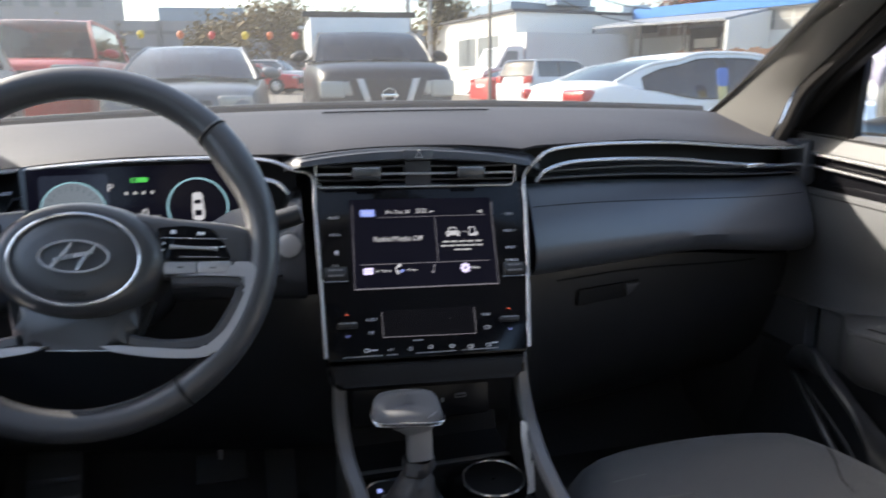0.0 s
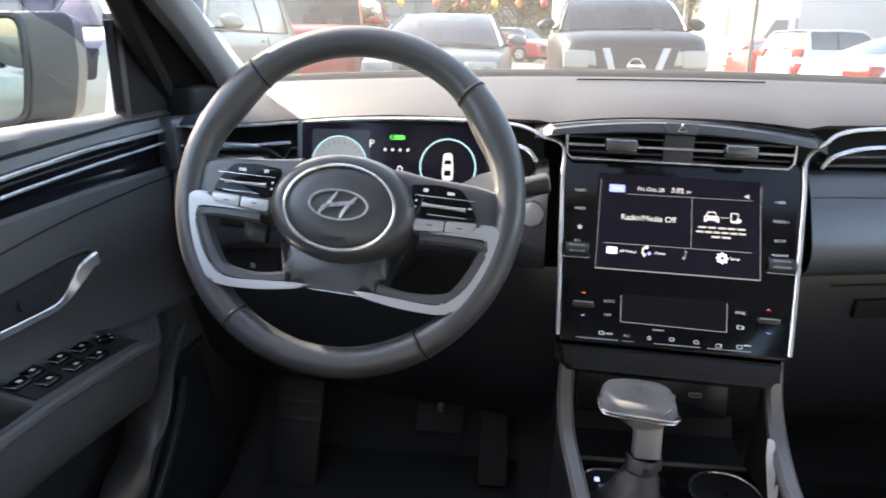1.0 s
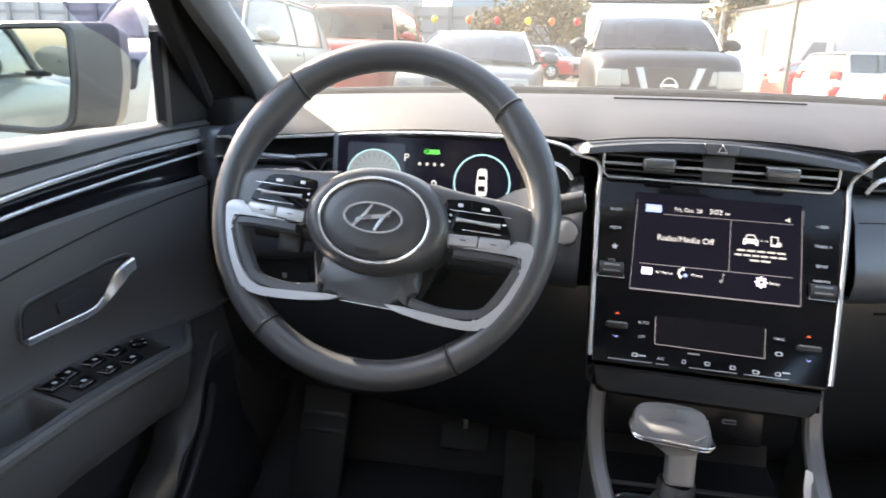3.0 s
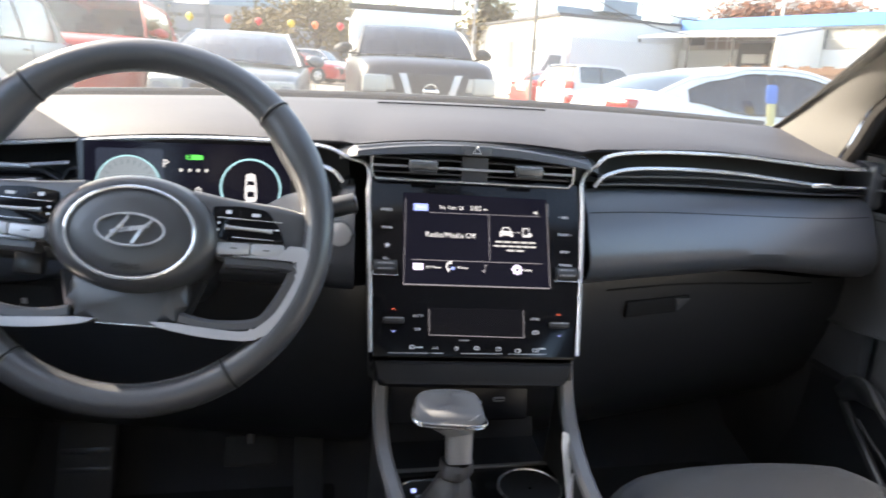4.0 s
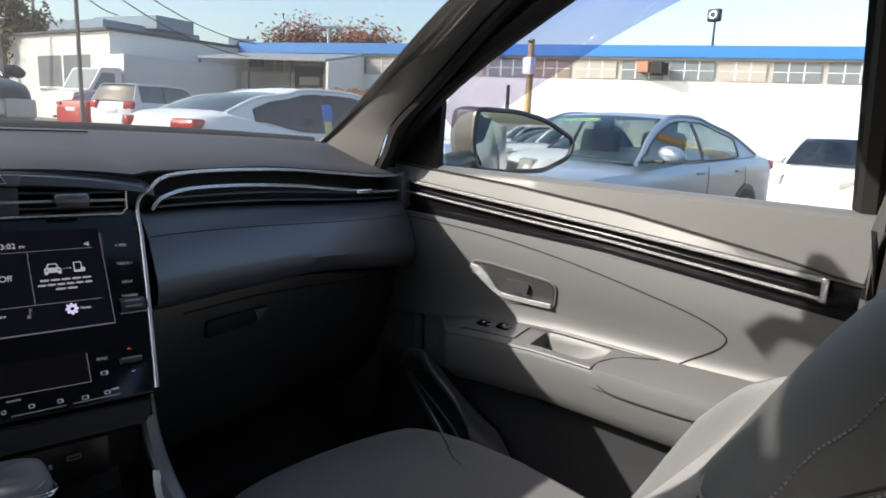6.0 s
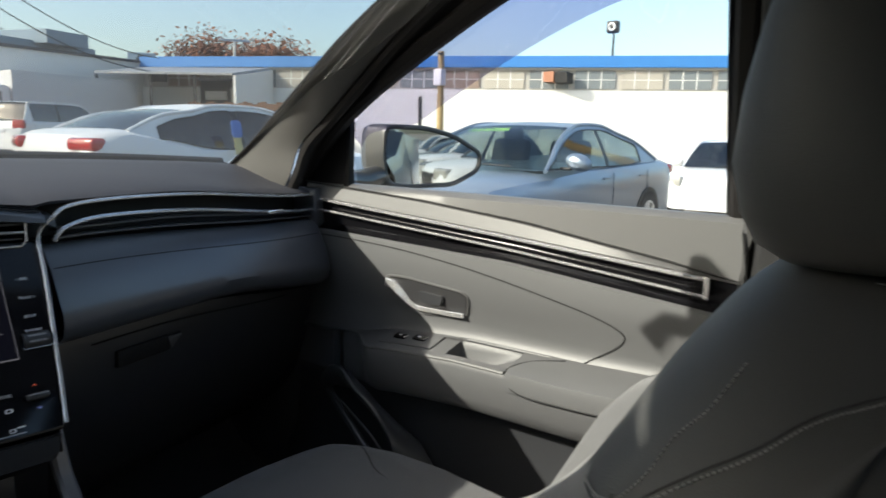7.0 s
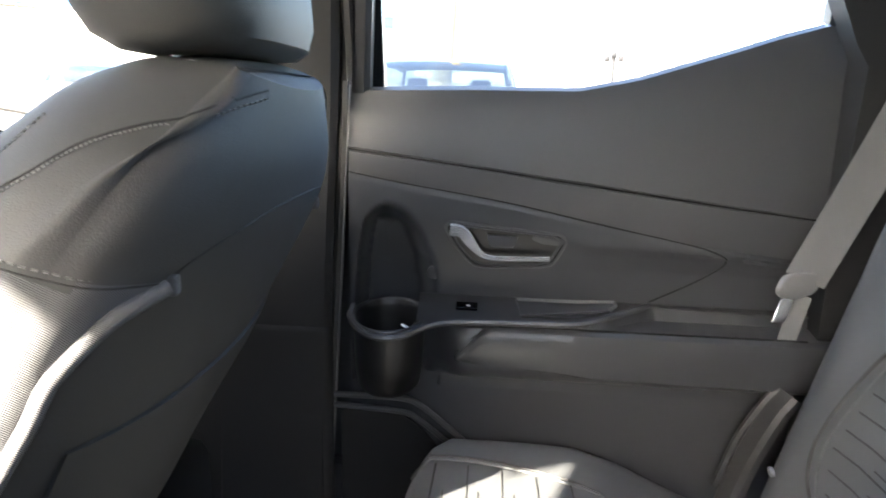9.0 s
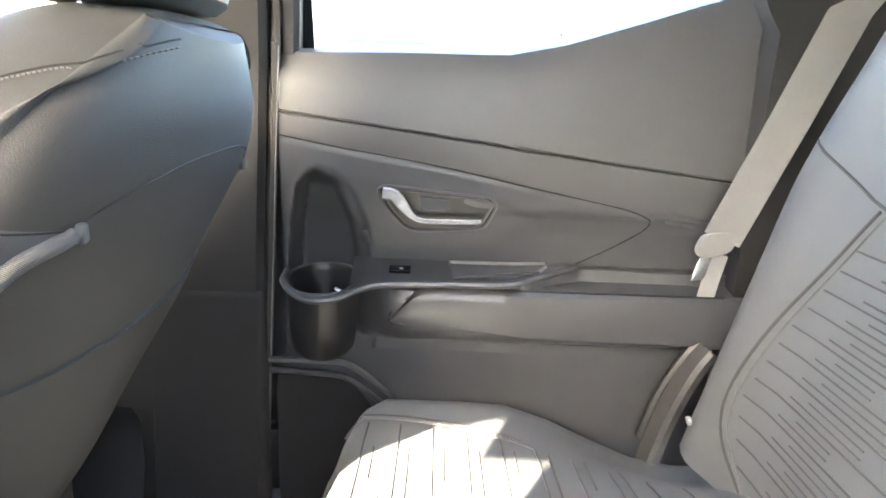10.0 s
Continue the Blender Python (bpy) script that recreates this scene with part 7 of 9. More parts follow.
def cush_z(x, y):
    """Top of the rear cushion."""
    ax = abs(x)
    z = 0.646 - 0.008 * smoothstep(0.2, 0.45, ax) + 0.006 * math.sin(ax * 9)
    z -= 0.012 * smoothstep(0.45, 0.58, ax) + 0.075 * smoothstep(-1.13, -1.40, y) * smoothstep(0.38, 0.60, ax)
    z -= 0.045 * smoothstep(0.60, 0.68, ax) + 0.100 * smoothstep(-0.99, -0.925, y) ** 2 + 0.012 * smoothstep(-1.15, -1.40, y)
    return z


cy = [-0.930, -0.932, -0.938, -0.950, -0.965, -0.985, -1.01, -1.05, -1.10, -1.16, -1.22, -1.28, -1.34, -1.40, -1.45]
cx_ = stations(-0.675, 0.675, 70)
rows = [[(x, -0.932 - 0.010 * smoothstep(0.5, 0.66, abs(x)), 0.44) for x in cx_]] + [[(x, y - 0.03 * smoothstep(0.55, 0.66, abs(x)) * smoothstep(-1.1, -0.94, y), cush_z(x, y)) for x in cx_] for y in cy]
rear_cushion = part("cushion", grid(rows), BENCH, bench, "padded cushion")
for s in (1,):
    part("seam", tube([(s * (0.555 - 0.10 * smoothstep(-1.0, -1.35, y)), y, cush_z(0.52, y) + 0.001) for y in stations(-0.955, -1.40, 20)], 0.0016, 5), BENCHSEAM, rear_cushion)
    part("piping", tube([(s * (0.545 - 0.10 * smoothstep(-1.0, -1.35, y)), y, cush_z(0.51, y) + 0.0012) for y in stations(-0.955, -1.40, 20)], 0.0020, 5), BENCH, rear_cushion)
    for k in range(10):
        y = -0.985 - 0.040 * k
        x1 = 0.540 - 0.10 * smoothstep(-1.0, -1.35, y)
        part("rib_seam", tube([(x, y, cush_z(x, y) + 0.0008) for x in stations(0.16, x1, 12)], 0.0011, 5), BENCHSEAM, rear_cushion)
        for j, (a, b) in enumerate(((0.40, 0.47), (0.33, 0.37))):
            if k < 8:
                part("quilt_stitch", tube([(x, y - 0.013 - 0.013 * j, cush_z(x, y) + 0.0006) for x in stations(a - 0.05 * (k % 2), b, 3)], 0.0012, 4), BENCHSEAM, rear_cushion)


def rear_back(x, v, lift=0.0):
    """Front of the rear backrest: v from its foot (0) to its top (1)."""
    ax = abs(x)
    y, z = -1.405 - 0.155 * v, 0.585 + 0.60 * v
    side = smoothstep(0.47, 0.60, ax)
    puff = 0.020 * math.exp(-((ax - 0.545) / 0.05) ** 2) - 0.11 * smoothstep(0.585, 0.655, ax)
    return Vector((x * (1 - 0.10 * smoothstep(0.55, 1.0, v)), y + puff * 0.97 + lift * 0.97 - 0.05 * smoothstep(0.88, 1.0, v) ** 2, z + 0.25 * lift))


rear_backrest = part("backrest", grid([[rear_back(x, v) for x in cx_] for v in stations(0.0, 1.0, 24)]), BENCH, bench, "padded backrest")
for s in (1,):
    edge = spline([(0.42, 0.02, 0), (0.495, 0.08, 0), (0.520, 0.18, 0), (0.500, 0.34, 0), (0.455, 0.50, 0), (0.430, 0.58, 0)], 6)
    part("seam", tube([rear_back(p[0] * s, p[1], 0.001) for p in edge], 0.0020, 5), BENCHSEAM, rear_backrest)
    part("piping", tube([rear_back(p[0] * s - 0.012, p[1], 0.001) for p in edge], 0.0018, 5), BENCH, rear_backrest)
    part("seam", tube([rear_back(x * s, 0.58 + 0.10 * smoothstep(0.40, 0.60, x), 0.001) for x in stations(0.05, 0.60, 18)], 0.0018, 5), BENCHSEAM, rear_backrest)
    for k in range(12):
        v = 0.07 + 0.040 * k
        x1 = lerp_table(((0.02, 0.41), (0.08, 0.475), (0.18, 0.500), (0.34, 0.480), (0.50, 0.438), (0.6, 0.42)), v)
        part("rib_seam", tube([rear_back(x * s, v, 0.0008) for x in stations(0.10, x1, 10)], 0.0011, 5), BENCHSEAM, rear_backrest)
        for j in range(2):
            part("quilt_stitch", tube([rear_back(x * s, v + 0.013 + 0.013 * j, 0.0006) for x in stations(x1 - 0.15 - 0.03 * (k % 3), x1 - 0.06 - 0.03 * j, 4)], 0.0012, 4), BENCHSEAM, rear_backrest)
part("anchor_button", plate(disc_pts(0.006, 14), rear_back(0.560, 0.075, 0.004), (1, 0, 0), (0, 0.25, 1), 0.005, 0.001), SILVER, bench)
part("side_cover", ribbon(spline([(0.630, -1.435, 0.700), (0.628, -1.418, 0.675), (0.625, -1.395, 0.625), (0.622, -1.378, 0.575), (0.620, -1.366, 0.530)], 6), 0.022, 0.034, up=(1, 0.3, 0.2)), mat("cover_grey", (0.040, 0.040, 0.041), 0.35), bench, "grey plastic side cover")
part("side_cover_edge", tube(spline([(0.640, -1.425, 0.710), (0.640, -1.405, 0.680), (0.640, -1.380, 0.630), (0.640, -1.360, 0.560)], 6), 0.006, 6), BLACKP, bench)
for s in (1, -1):
    hrows = []
    for t, w, f in ((0, 0.09, 0.02), (0.05, 0.12, 0.05), (0.5, 0.125, 0.055), (0.9, 0.11, 0.04), (1, 0.06, 0.01)):
        hrows.append([(s * 0.36 + w * math.copysign(abs(math.cos(a)) ** 0.6, math.cos(a)), -1.62 + f * math.sin(a), 1.19 + 0.16 * t) for a in [2 * math.pi * i / 24 for i in range(24)]])
    part("headrest", grid(hrows, close_v=True, cap=True), BENCH, bench)

belt = thing("seat_belt", "grey seat belt hanging beside the rear bench", "seat belt", (0.64, -1.40, 0.52))
part("webbing", ribbon([(0.585, -1.690, 1.420), (0.608, -1.640, 1.310), (0.622, -1.600, 1.230), (0.632, -1.548, 1.145), (0.640, -1.500, 1.010), (0.645, -1.450, 0.880), (0.646, -1.438, 0.850)], 0.0025, 0.050, up=(0.15, 1, 0.42)), BELT, belt, "grey webbing")
part("webbing", ribbon([(0.646, -1.438, 0.830), (0.652, -1.430, 0.770), (0.656, -1.425, 0.720), (0.660, -1.420, 0.66)], 0.0022, 0.022, up=(0.6, 1, 0.3)), BELT, belt)
tongue = part("tongue", plate(rpoly([(-0.028, 0.016), (0.028, 0.016), (0.030, -0.006), (0.016, -0.018), (-0.016, -0.018), (-0.030, -0.006)], 0.008), (0.638, -1.432, 0.845), (0.25, -0.95, 0.1), (0.1, -0.3, 0.95), 0.010, 0.003), mat("belt_plastic", (0.22, 0.22, 0.22), 0.5), belt, "grey plastic tongue")
part("blade", plate(rrect(-0.010, -0.050, 0.010, -0.016, 0.003), (0.640, -1.423, 0.843), (0.25, -0.95, 0.1), (0.1, -0.3, 0.95), 0.003, 0.001), BRIGHT, tongue, "bright metal blade")


# ---- outside mirrors ----
def side_mirror(s):
    m = thing("side_mirror", "silver-grey outside mirror on the passenger door" if s > 0 else "dusty silver outside mirror on the driver door", "side mirror", (s * 0.80, 0.15, 1.02), "outside mirrors")
    a, b = (Vector((0.930, 0.170, 0)), Vector((1.150, 0.055, 0))) if s > 0 else (Vector((0.928, 0.175, 0)), Vector((1.180, 0.120, 0)))
    a.x, b.x = a.x * s, b.x * s
    u = (b - a).normalized()
    n = Vector((u.y, -u.x, 0)) * (1 if s > 0 else -1)
    n = n if n.y < 0 else -n
    w = (b - a).length
    mid = Vector((0, 0, 1.110 if s > 0 else 1.118))
    if s > 0:
        shape = [(0.004, 0.066), (0.10, 0.064), (0.17, 0.048), (w - 0.006, 0.008), (w - 0.014, -0.030), (0.17, -0.062), (0.05, -0.066), (0.010, -0.058), (0.0, 0.0)]
    else:
        shape = [(0.000, 0.078), (0.10, 0.074), (0.19, 0.060), (w, 0.020), (w - 0.004, -0.030), (0.19, -0.072), (0.05, -0.080), (0.012, -0.070), (0.0, 0.0)]
    loop = rpoly(shape, 0.018, 4)
    rows = []
    for grow, back in ((0.94, 0.006), (1.04, -0.002), (1.09, 0.004), (1.12, 0.030), (1.08, 0.075), (0.92, 0.115), (0.60, 0.140), (0.10, 0.150)):
        rows.append([a + mid + u * (w * 0.47 + (p - w * 0.47) * grow - (0.050 if s < 0 else 0.022) * max(0, 1 - p / w) ** 2 * smoothstep(0.0, 0.03, back) * (grow > 1.05)) + Vector((0, 0, q * grow)) - n * back for p, q in loop])
    # driver housing: dusty, and painted lighter for the light that falls on it
    part("housing", grid(rows, close_v=True), mat("mirror_housing", (0.075, 0.074, 0.070), 0.42, metal=0.2, coat=0.3, var=0.2, patch=30) if s > 0 else mat("lit_dusty_mirror_housing", (0.17, 0.16, 0.14), 0.5, metal=0.1, var=0.3, patch=20), m, "painted housing")
    part("bezel", sweep([a + mid + u * (w * 0.47 + (p - w * 0.47) * 1.03) + Vector((0, 0, q * 1.03)) + n * 0.001 for p, q in loop], ring(0.0055, 6), up=tuple(n), closed=True), BLACKP, m, "black rim")
    bm = bmesh.new()
    bm.faces.new([bm.verts.new(a + mid + u * (w * 0.47 + (p - w * 0.47) * 0.97) + Vector((0, 0, q * 0.97)) + n * 0.0005) for p, q in loop])
    part("mirror_glass", bm, MIRROR, m, "mirror glass", smooth=False)
    part("foot", sweep([(s * 0.745, 0.130, 1.070), (s * 0.84, 0.165, 1.060), (s * 0.95, 0.200, 1.070)] if s > 0 else [(-0.775, 0.135, 1.030), (-0.84, 0.165, 1.010), (-0.95, 0.200, 1.030)], ring(0.030, 12, 0.022), up=(0, 0, 1)), BLACKP, m, "black mirror foot")
    return m


side_mirror(1)
side_mirror(-1)

# ================= THE LOT OUTSIDE =================
def ground_z(x, y):
    """The lot falls gently to the right and rises ahead, and levels off far away."""
    k = 1 - smoothstep(45, 130, math.hypot(x, y))
    return (0.020 * y - 0.028 * x) * k


ASPHALT = mat("worn_asphalt", (0.23, 0.20, 0.165), 0.9, var=0.35, grain=0.6, scale=60, patch=0.35)
rings = [0.0, 1.5, 3, 5, 7, 9, 12, 15, 19, 24, 30, 38, 48, 60, 80, 110, 150, 300, 900, 3000]
ground_rows = [[(r * math.cos(a), r * math.sin(a), ground_z(r * math.cos(a), r * math.sin(a)) - 0.0008 * r * (r > 150)) for a in [2 * math.pi * i / 64 for i in range(64)]] for r in rings[1:]]
structure("ground", grid(ground_rows, close_v=True, cap=False), ASPHALT, "dusty worn asphalt of a car lot", "ground")
bmc = bmesh.new()
bmc.faces.new([bmc.verts.new(p) for p in ground_rows[0]])
structure("ground", bmc, ASPHALT, "dusty worn asphalt under the car", "ground")


def paint(name, c, flake=0.0, rough=0.38):
    return mat(name, c, rough, metal=flake, var=0.12, patch=3, scale=400, coat=0.25)


TYRE = mat("tyre_rubber", (0.022, 0.022, 0.023), 0.8, grain=0.3, scale=200)
ALLOY = mat("alloy_rim", (0.50, 0.50, 0.51), 0.35, metal=0.8, var=0.1)
LENS = mat("clear_lamp_lens", (0.36, 0.355, 0.33), 0.25, coat=0.4)
REDLENS = mat("red_lamp_lens", (0.42, 0.025, 0.020), 0.18, coat=0.8)
DARKTRIM = mat("dark_car_trim", (0.02, 0.02, 0.022), 0.5)
INSIDE = mat("car_inside", (0.03, 0.03, 0.032), 0.8)
PLATEBLUE = mat("plate_blue", (0.30, 0.42, 0.62), 0.5)


def car(name, label, at, heading, L, W, H, colour, kind="sedan", glass=None, grille=True, rims=None, category="car", group="parked cars", waist=None, tail=0.0, rear=(1.55, 0.58), eye=False):
    """A parked car, its nose along +y before it is turned. Heading in degrees from +y, to the left."""
    x0, y0 = at
    thing_m = Matrix.Translation((x0, y0, ground_z(x0, y0))) @ pose(0, 0, 0, 0, 0, heading)
    c = thing(name, label, category, thing_m, group)
    glass = glass or TINT
    put = lambda n, bm, m, parent=None, lab="": part(n, bm, m, parent or c, lab, local=True)
    h, w = L / 2, W / 2
    belt = H * (waist or {"sedan": 0.69, "suv": 0.655}.get(kind, 0.70))
    hood = belt - (0.06 if kind == "sedan" else 0.03)
    nose = hood - 0.18
    clear = 0.20 if kind == "sedan" else 0.25
    if kind == "sedan":
        ws0, ws1, rw1, rw0, deck = h - 1.18, h - 2.02, -h + rear[0], -h + rear[1], belt + 0.05 + tail
    elif kind == "suv":
        ws0, ws1, rw1, rw0, deck = h - 1.20, h - 1.85, -h + 0.45, -h + 0.12, belt + 0.02
    else:
        ws0, ws1, rw1, rw0, deck = h - 1.25, h - 1.90, h - 3.30, h - 3.45, belt
    prof = [(h, nose - 0.10, 0.80), (h - 0.03, nose, 0.86), (h - 0.10, nose + 0.06, 0.91), (h - 0.30, hood - 0.055, 0.955), (h - 0.70, hood - 0.02, 0.985), (ws0, hood, 1.0), (ws1, belt, 1.0), (0, belt, 1.0), (rw1, belt + 0.02, 1.0), (rw0, deck, 0.985), (-h + 0.20, deck - 0.02, 0.955), (-h + 0.06, deck - 0.07, 0.92), (-h, deck - 0.22, 0.86)]
    rows = []
    for y, top, k in prof:
        ww = w * k
        half = [(0.0, top + 0.012), (ww * 0.55, top + 0.008), (ww * 0.84, top - 0.010), (ww * 0.94, top - 0.045), (ww * 0.985, top - 0.12), (ww, top - 0.22 if top - 0.22 > clear + 0.2 else (top + clear) / 2), (ww * 0.99, clear + 0.18), (ww * 0.96, clear + 0.06), (ww * 0.80, clear)]
        rows.append([(-a, y, z) for a, z in half[:0:-1]] + [(a, y, z) for a, z in half])
    body = put("body", grid(rows, cap=True), colour, None, "painted body")
    # greenhouse: one roof arc carries windshield, roof, rear window and side glass
    wb, wr, zr = w * 0.90, w * (0.66 if kind == "sedan" else 0.74), H - 0.015
    zs = belt - 0.02
    mid = (ws1 + rw1) / 2
    tail_z = deck - 0.01 if kind != "pickup" else zs
    knots = [(ws0, zs), ((ws0 + ws1) / 2, zs + (zr - zs) * 0.57), (ws1, zr - 0.045), (ws1 + (mid - ws1) * 0.45, zr - 0.008), (mid, zr), (mid + (rw1 - mid) * 0.55, zr - 0.012), (rw1, zr - (0.07 if kind == "sedan" else 0.04)), ((rw1 + rw0) / 2, tail_z + (zr - tail_z) * (0.54 if kind == "sedan" else 0.52)), (rw0, tail_z)]
    arc = [(p.y, p.z) for p in spline([(0, y, z) for y, z in knots], 5)]
    n_ws, n_rw = 10, 30

    def side_x(z):
        return wb + (wr - wb) * min(1, max(0, (z - zs) / (zr - zs))) ** 1.25

    def arc_z(y):
        return lerp_table(sorted(arc), y)

    def over(rows_, bulge, inset=1.0):
        return grid([[(side_x(z) * inset * u, y + bulge * (1 - u * u), z + 0.022 * (1 - u * u)) for u in stations(-1, 1, 12)] for y, z in rows_])
    roof = put("roof", over(arc[n_ws:n_rw + 1], 0.0, 1.01), colour, None, "painted roof")
    put("windshield", over(arc[:n_ws + 1], 0.06, 0.985), glass, None, "sloping windshield")
    put("rear_window", over(arc[n_rw:], -0.05, 0.985), glass, None, "rear window")
    q0 = rw0 + (0.30 if eye else {"sedan": 0.52, "suv": 0.34}.get(kind, 0.16))
    ym = mid - 0.02
    for s in (-1, 1):
        put("pillar", ribbon([(s * side_x(z), y, z - 0.006) for y, z in arc], 0.036, 0.045, up=(s * 0.5, 0, 0.85)), colour, roof)

        def low(y):
            return 0.10 * smoothstep(q0 + 0.75, q0, y) ** 1.5 if eye else 0.035 * smoothstep(q0 + 0.4, q0, y) if kind == "sedan" else 0.0

        def top_of(y, gap):
            return max(arc_z(y) - gap - (0.035 * smoothstep(q0 + 0.3, q0, y) if eye else 0), zs + low(y) + 0.004)

        def side_grid(ya, yb, gap=0.055, out=1.0, n=10, part_of="window"):
            rows_ = []
            for y in stations(ya, yb, n):
                z0, z1 = {"window": (zs + low(y), top_of(y, gap)), "below": (zs - 0.01, zs + low(y) + 0.003), "above": (top_of(y, gap) - 0.003, arc_z(y) - 0.012), "all": (zs, max(arc_z(y) - gap, zs + 0.004))}[part_of]
                rows_.append([(s * side_x(z0 + (z1 - z0) * f) * out, y, z0 + (z1 - z0) * f) for f in stations(0, 1, 5)])
            return grid(rows_)
        spans = [(ws0 - 0.05, ym + 0.035), (ym - 0.045, q0)] if kind != "pickup" else [(ws0 - 0.05, q0)]
        for ya, yb in spans:
            put("side_window", side_grid(ya, yb), glass, None, "side window")
            put("window_trim", tube([(s * (side_x(zs + low(y)) + 0.006), y, zs + low(y) + 0.008) for y in stations(ya + 0.03, yb, 8)], 0.008, 6), DARKTRIM, None)
            put("window_trim", tube([(s * (side_x(top_of(y, 0.055)) + 0.004), y, top_of(y, 0.055)) for y in stations(ya, yb, 8)], 0.007, 6), DARKTRIM, None)
            put("door_handle", box(s * w * 0.99, yb + 0.16, belt - 0.13, 0.035, 0.17, 0.026, 0.010), colour, body)
            put("door_gap", tube([(s * w * 0.992, yb - 0.02, belt - 0.08), (s * w * 1.002, yb - 0.02, belt - 0.24), (s * w * 0.993, yb - 0.03, clear + 0.18)], 0.004, 4), DARKTRIM, body)
        put("window_surround", side_grid(ws0 - 0.05, q0, 0.055, 1.002, 16, "above"), colour, roof)
        put("window_surround", side_grid(ws0 - 0.05, q0, 0.055, 1.002, 16, "below"), colour, roof)
        put("pillar", side_grid(q0, rw0 + 0.02, 0.02, 1.004, 8, "all"), colour, roof)
        if kind != "pickup":
            put("pillar", side_grid(ym + 0.035, ym - 0.045, 0.055, 1.003, 2), DARKTRIM, roof)
            put("window_trim", tube([(s * (side_x(z) + 0.005), q0, z) for z in stations(zs + low(q0), top_of(q0, 0.055), 3)], 0.008, 6), DARKTRIM, None)
        mir = put("mirror", grid([[(s * (w + 0.10 + 0.125 * k * math.cos(i)), ws0 - 0.28 + dy, belt + 0.060 + 0.080 * k * math.sin(i) - 0.02 * k * math.cos(i)) for i in [2 * math.pi * j / 16 for j in range(16)]] for k, dy in ((0.1, 0.09), (0.6, 0.08), (0.9, 0.045), (1.0, 0.0), (0.97, -0.035), (0.85, -0.04), (0.1, -0.036))], close_v=True), colour if kind != "pickup" else DARKTRIM, None, "door mirror")
        put("mirror_foot", box(s * (w - 0.02), ws0 - 0.27, belt - 0.005, 0.12, 0.05, 0.03, 0.01), DARKTRIM, mir)
        # lamps
        put("headlamp", box(s * w * 0.66, h - 0.115, nose - (0.03 if kind != "pickup" else 0.17), w * 0.42, 0.20, 0.13 if kind == "sedan" else 0.19, 0.04, 3, turn=Matrix.Rotation(radians(-s * 14), 3, "Z")), LENS, None, "clear headlamp")
        put("tail_lamp", box(s * w * 0.74, -h + 0.095, deck - 0.14, w * 0.38, 0.20, 0.12 if kind == "sedan" else 0.26, 0.04, 3, turn=Matrix.Rotation(radians(s * 14), 3, "Z")), REDLENS, None, "red tail lamp")
        for y in (h - 0.92, -h + 1.0):
            r = 0.325 if kind == "sedan" else 0.36
            put("wheel_arch", plate(disc_pts(r + 0.055, 24), (s * w * 1.003, y, r), (0, s, 0), (0, 0, 1), 0.10), DARKTRIM, body)
            wheel_ = put("wheel", sweep([(s * (w - 0.20), y, r), (s * (w + 0.012), y, r)], ring(r, 28), up=(0, 0, 1)), TYRE, None, "wheel")
            put("rim", plate(disc_pts(r * 0.68, 24), (s * (w + 0.016), y, r), (0, s, 0), (0, 0, 1), 0.03, 0.006), rims or ALLOY, wheel_)
            for k in range(5):
                a = 2 * math.pi * k / 5
                put("rim_gap", plate([(r * (0.22 * math.cos(a) + 0.03 * math.sin(a)), r * (0.22 * math.sin(a) - 0.03 * math.cos(a))), (r * (0.58 * math.cos(a) + 0.13 * math.sin(a)), r * (0.58 * math.sin(a) - 0.13 * math.cos(a))), (r * (0.58 * math.cos(a) - 0.13 * math.sin(a)), r * (0.58 * math.sin(a) + 0.13 * math.cos(a))), (r * (0.22 * math.cos(a) - 0.03 * math.sin(a)), r * (0.22 * math.sin(a) + 0.03 * math.cos(a)))], (s * (w + 0.0195), y, r), (0, s, 0), (0, 0, 1), 0.003), DARKTRIM, wheel_)
    put("wiper", tube([(-w * 0.55, ws0 + 0.085, zs + 0.03), (w * 0.1, ws0 + 0.07, zs + 0.05)], 0.008, 5), DARKTRIM, None)
    # cabin inside
    put("dash_inside", box(0, ws0 - 0.35, zs - 0.10, w * 1.6, 0.55, 0.16, 0.05), INSIDE, None)
    for s in (-1, 1):
        put("seat_inside", box(s * w * 0.42, (ws1 + rw1) / 2 + 0.05, belt - 0.05, w * 0.52, 0.16, 0.62, 0.06, 3, turn=Matrix.Rotation(radians(12), 3, "X")), INSIDE, None)
        put("headrest_inside", box(s * w * 0.42, (ws1 + rw1) / 2 - 0.02, belt + 0.32, w * 0.27, 0.10, 0.17, 0.04, 3), INSIDE, None)
    if grille:
        put("grille", plate(rpoly([(-w * 0.40, -0.02), (w * 0.40, -0.02), (w * 0.34, -0.30), (-w * 0.34, -0.30)], 0.05), (0, h + 0.004, nose), (-1, 0, 0), (0, 0, 1), 0.03, 0.01), DARKTRIM, None, "dark grille")
    put("plate_holder", box(0, -h - 0.005, deck - 0.33, 0.52, 0.02, 0.13, 0.005), PANELWHITE, None)
    return c


WHITE_P, RED_P = paint("white_car_paint", (0.72, 0.73, 0.74)), paint("red_car_paint", (0.40, 0.022, 0.020))
GREY_P, BLACK_P = paint("grey_car_paint", (0.16, 0.165, 0.17), 0.4), paint("black_car_paint", (0.022, 0.022, 0.025), 0.1)
SILVER_P, BLUE_P = paint("silver_blue_paint", (0.26, 0.31, 0.37), 0.5), paint("dark_blue_paint", (0.05, 0.06, 0.10), 0.3)
BEIGE_P = paint("beige_car_paint", (0.34, 0.33, 0.30), 0.4)
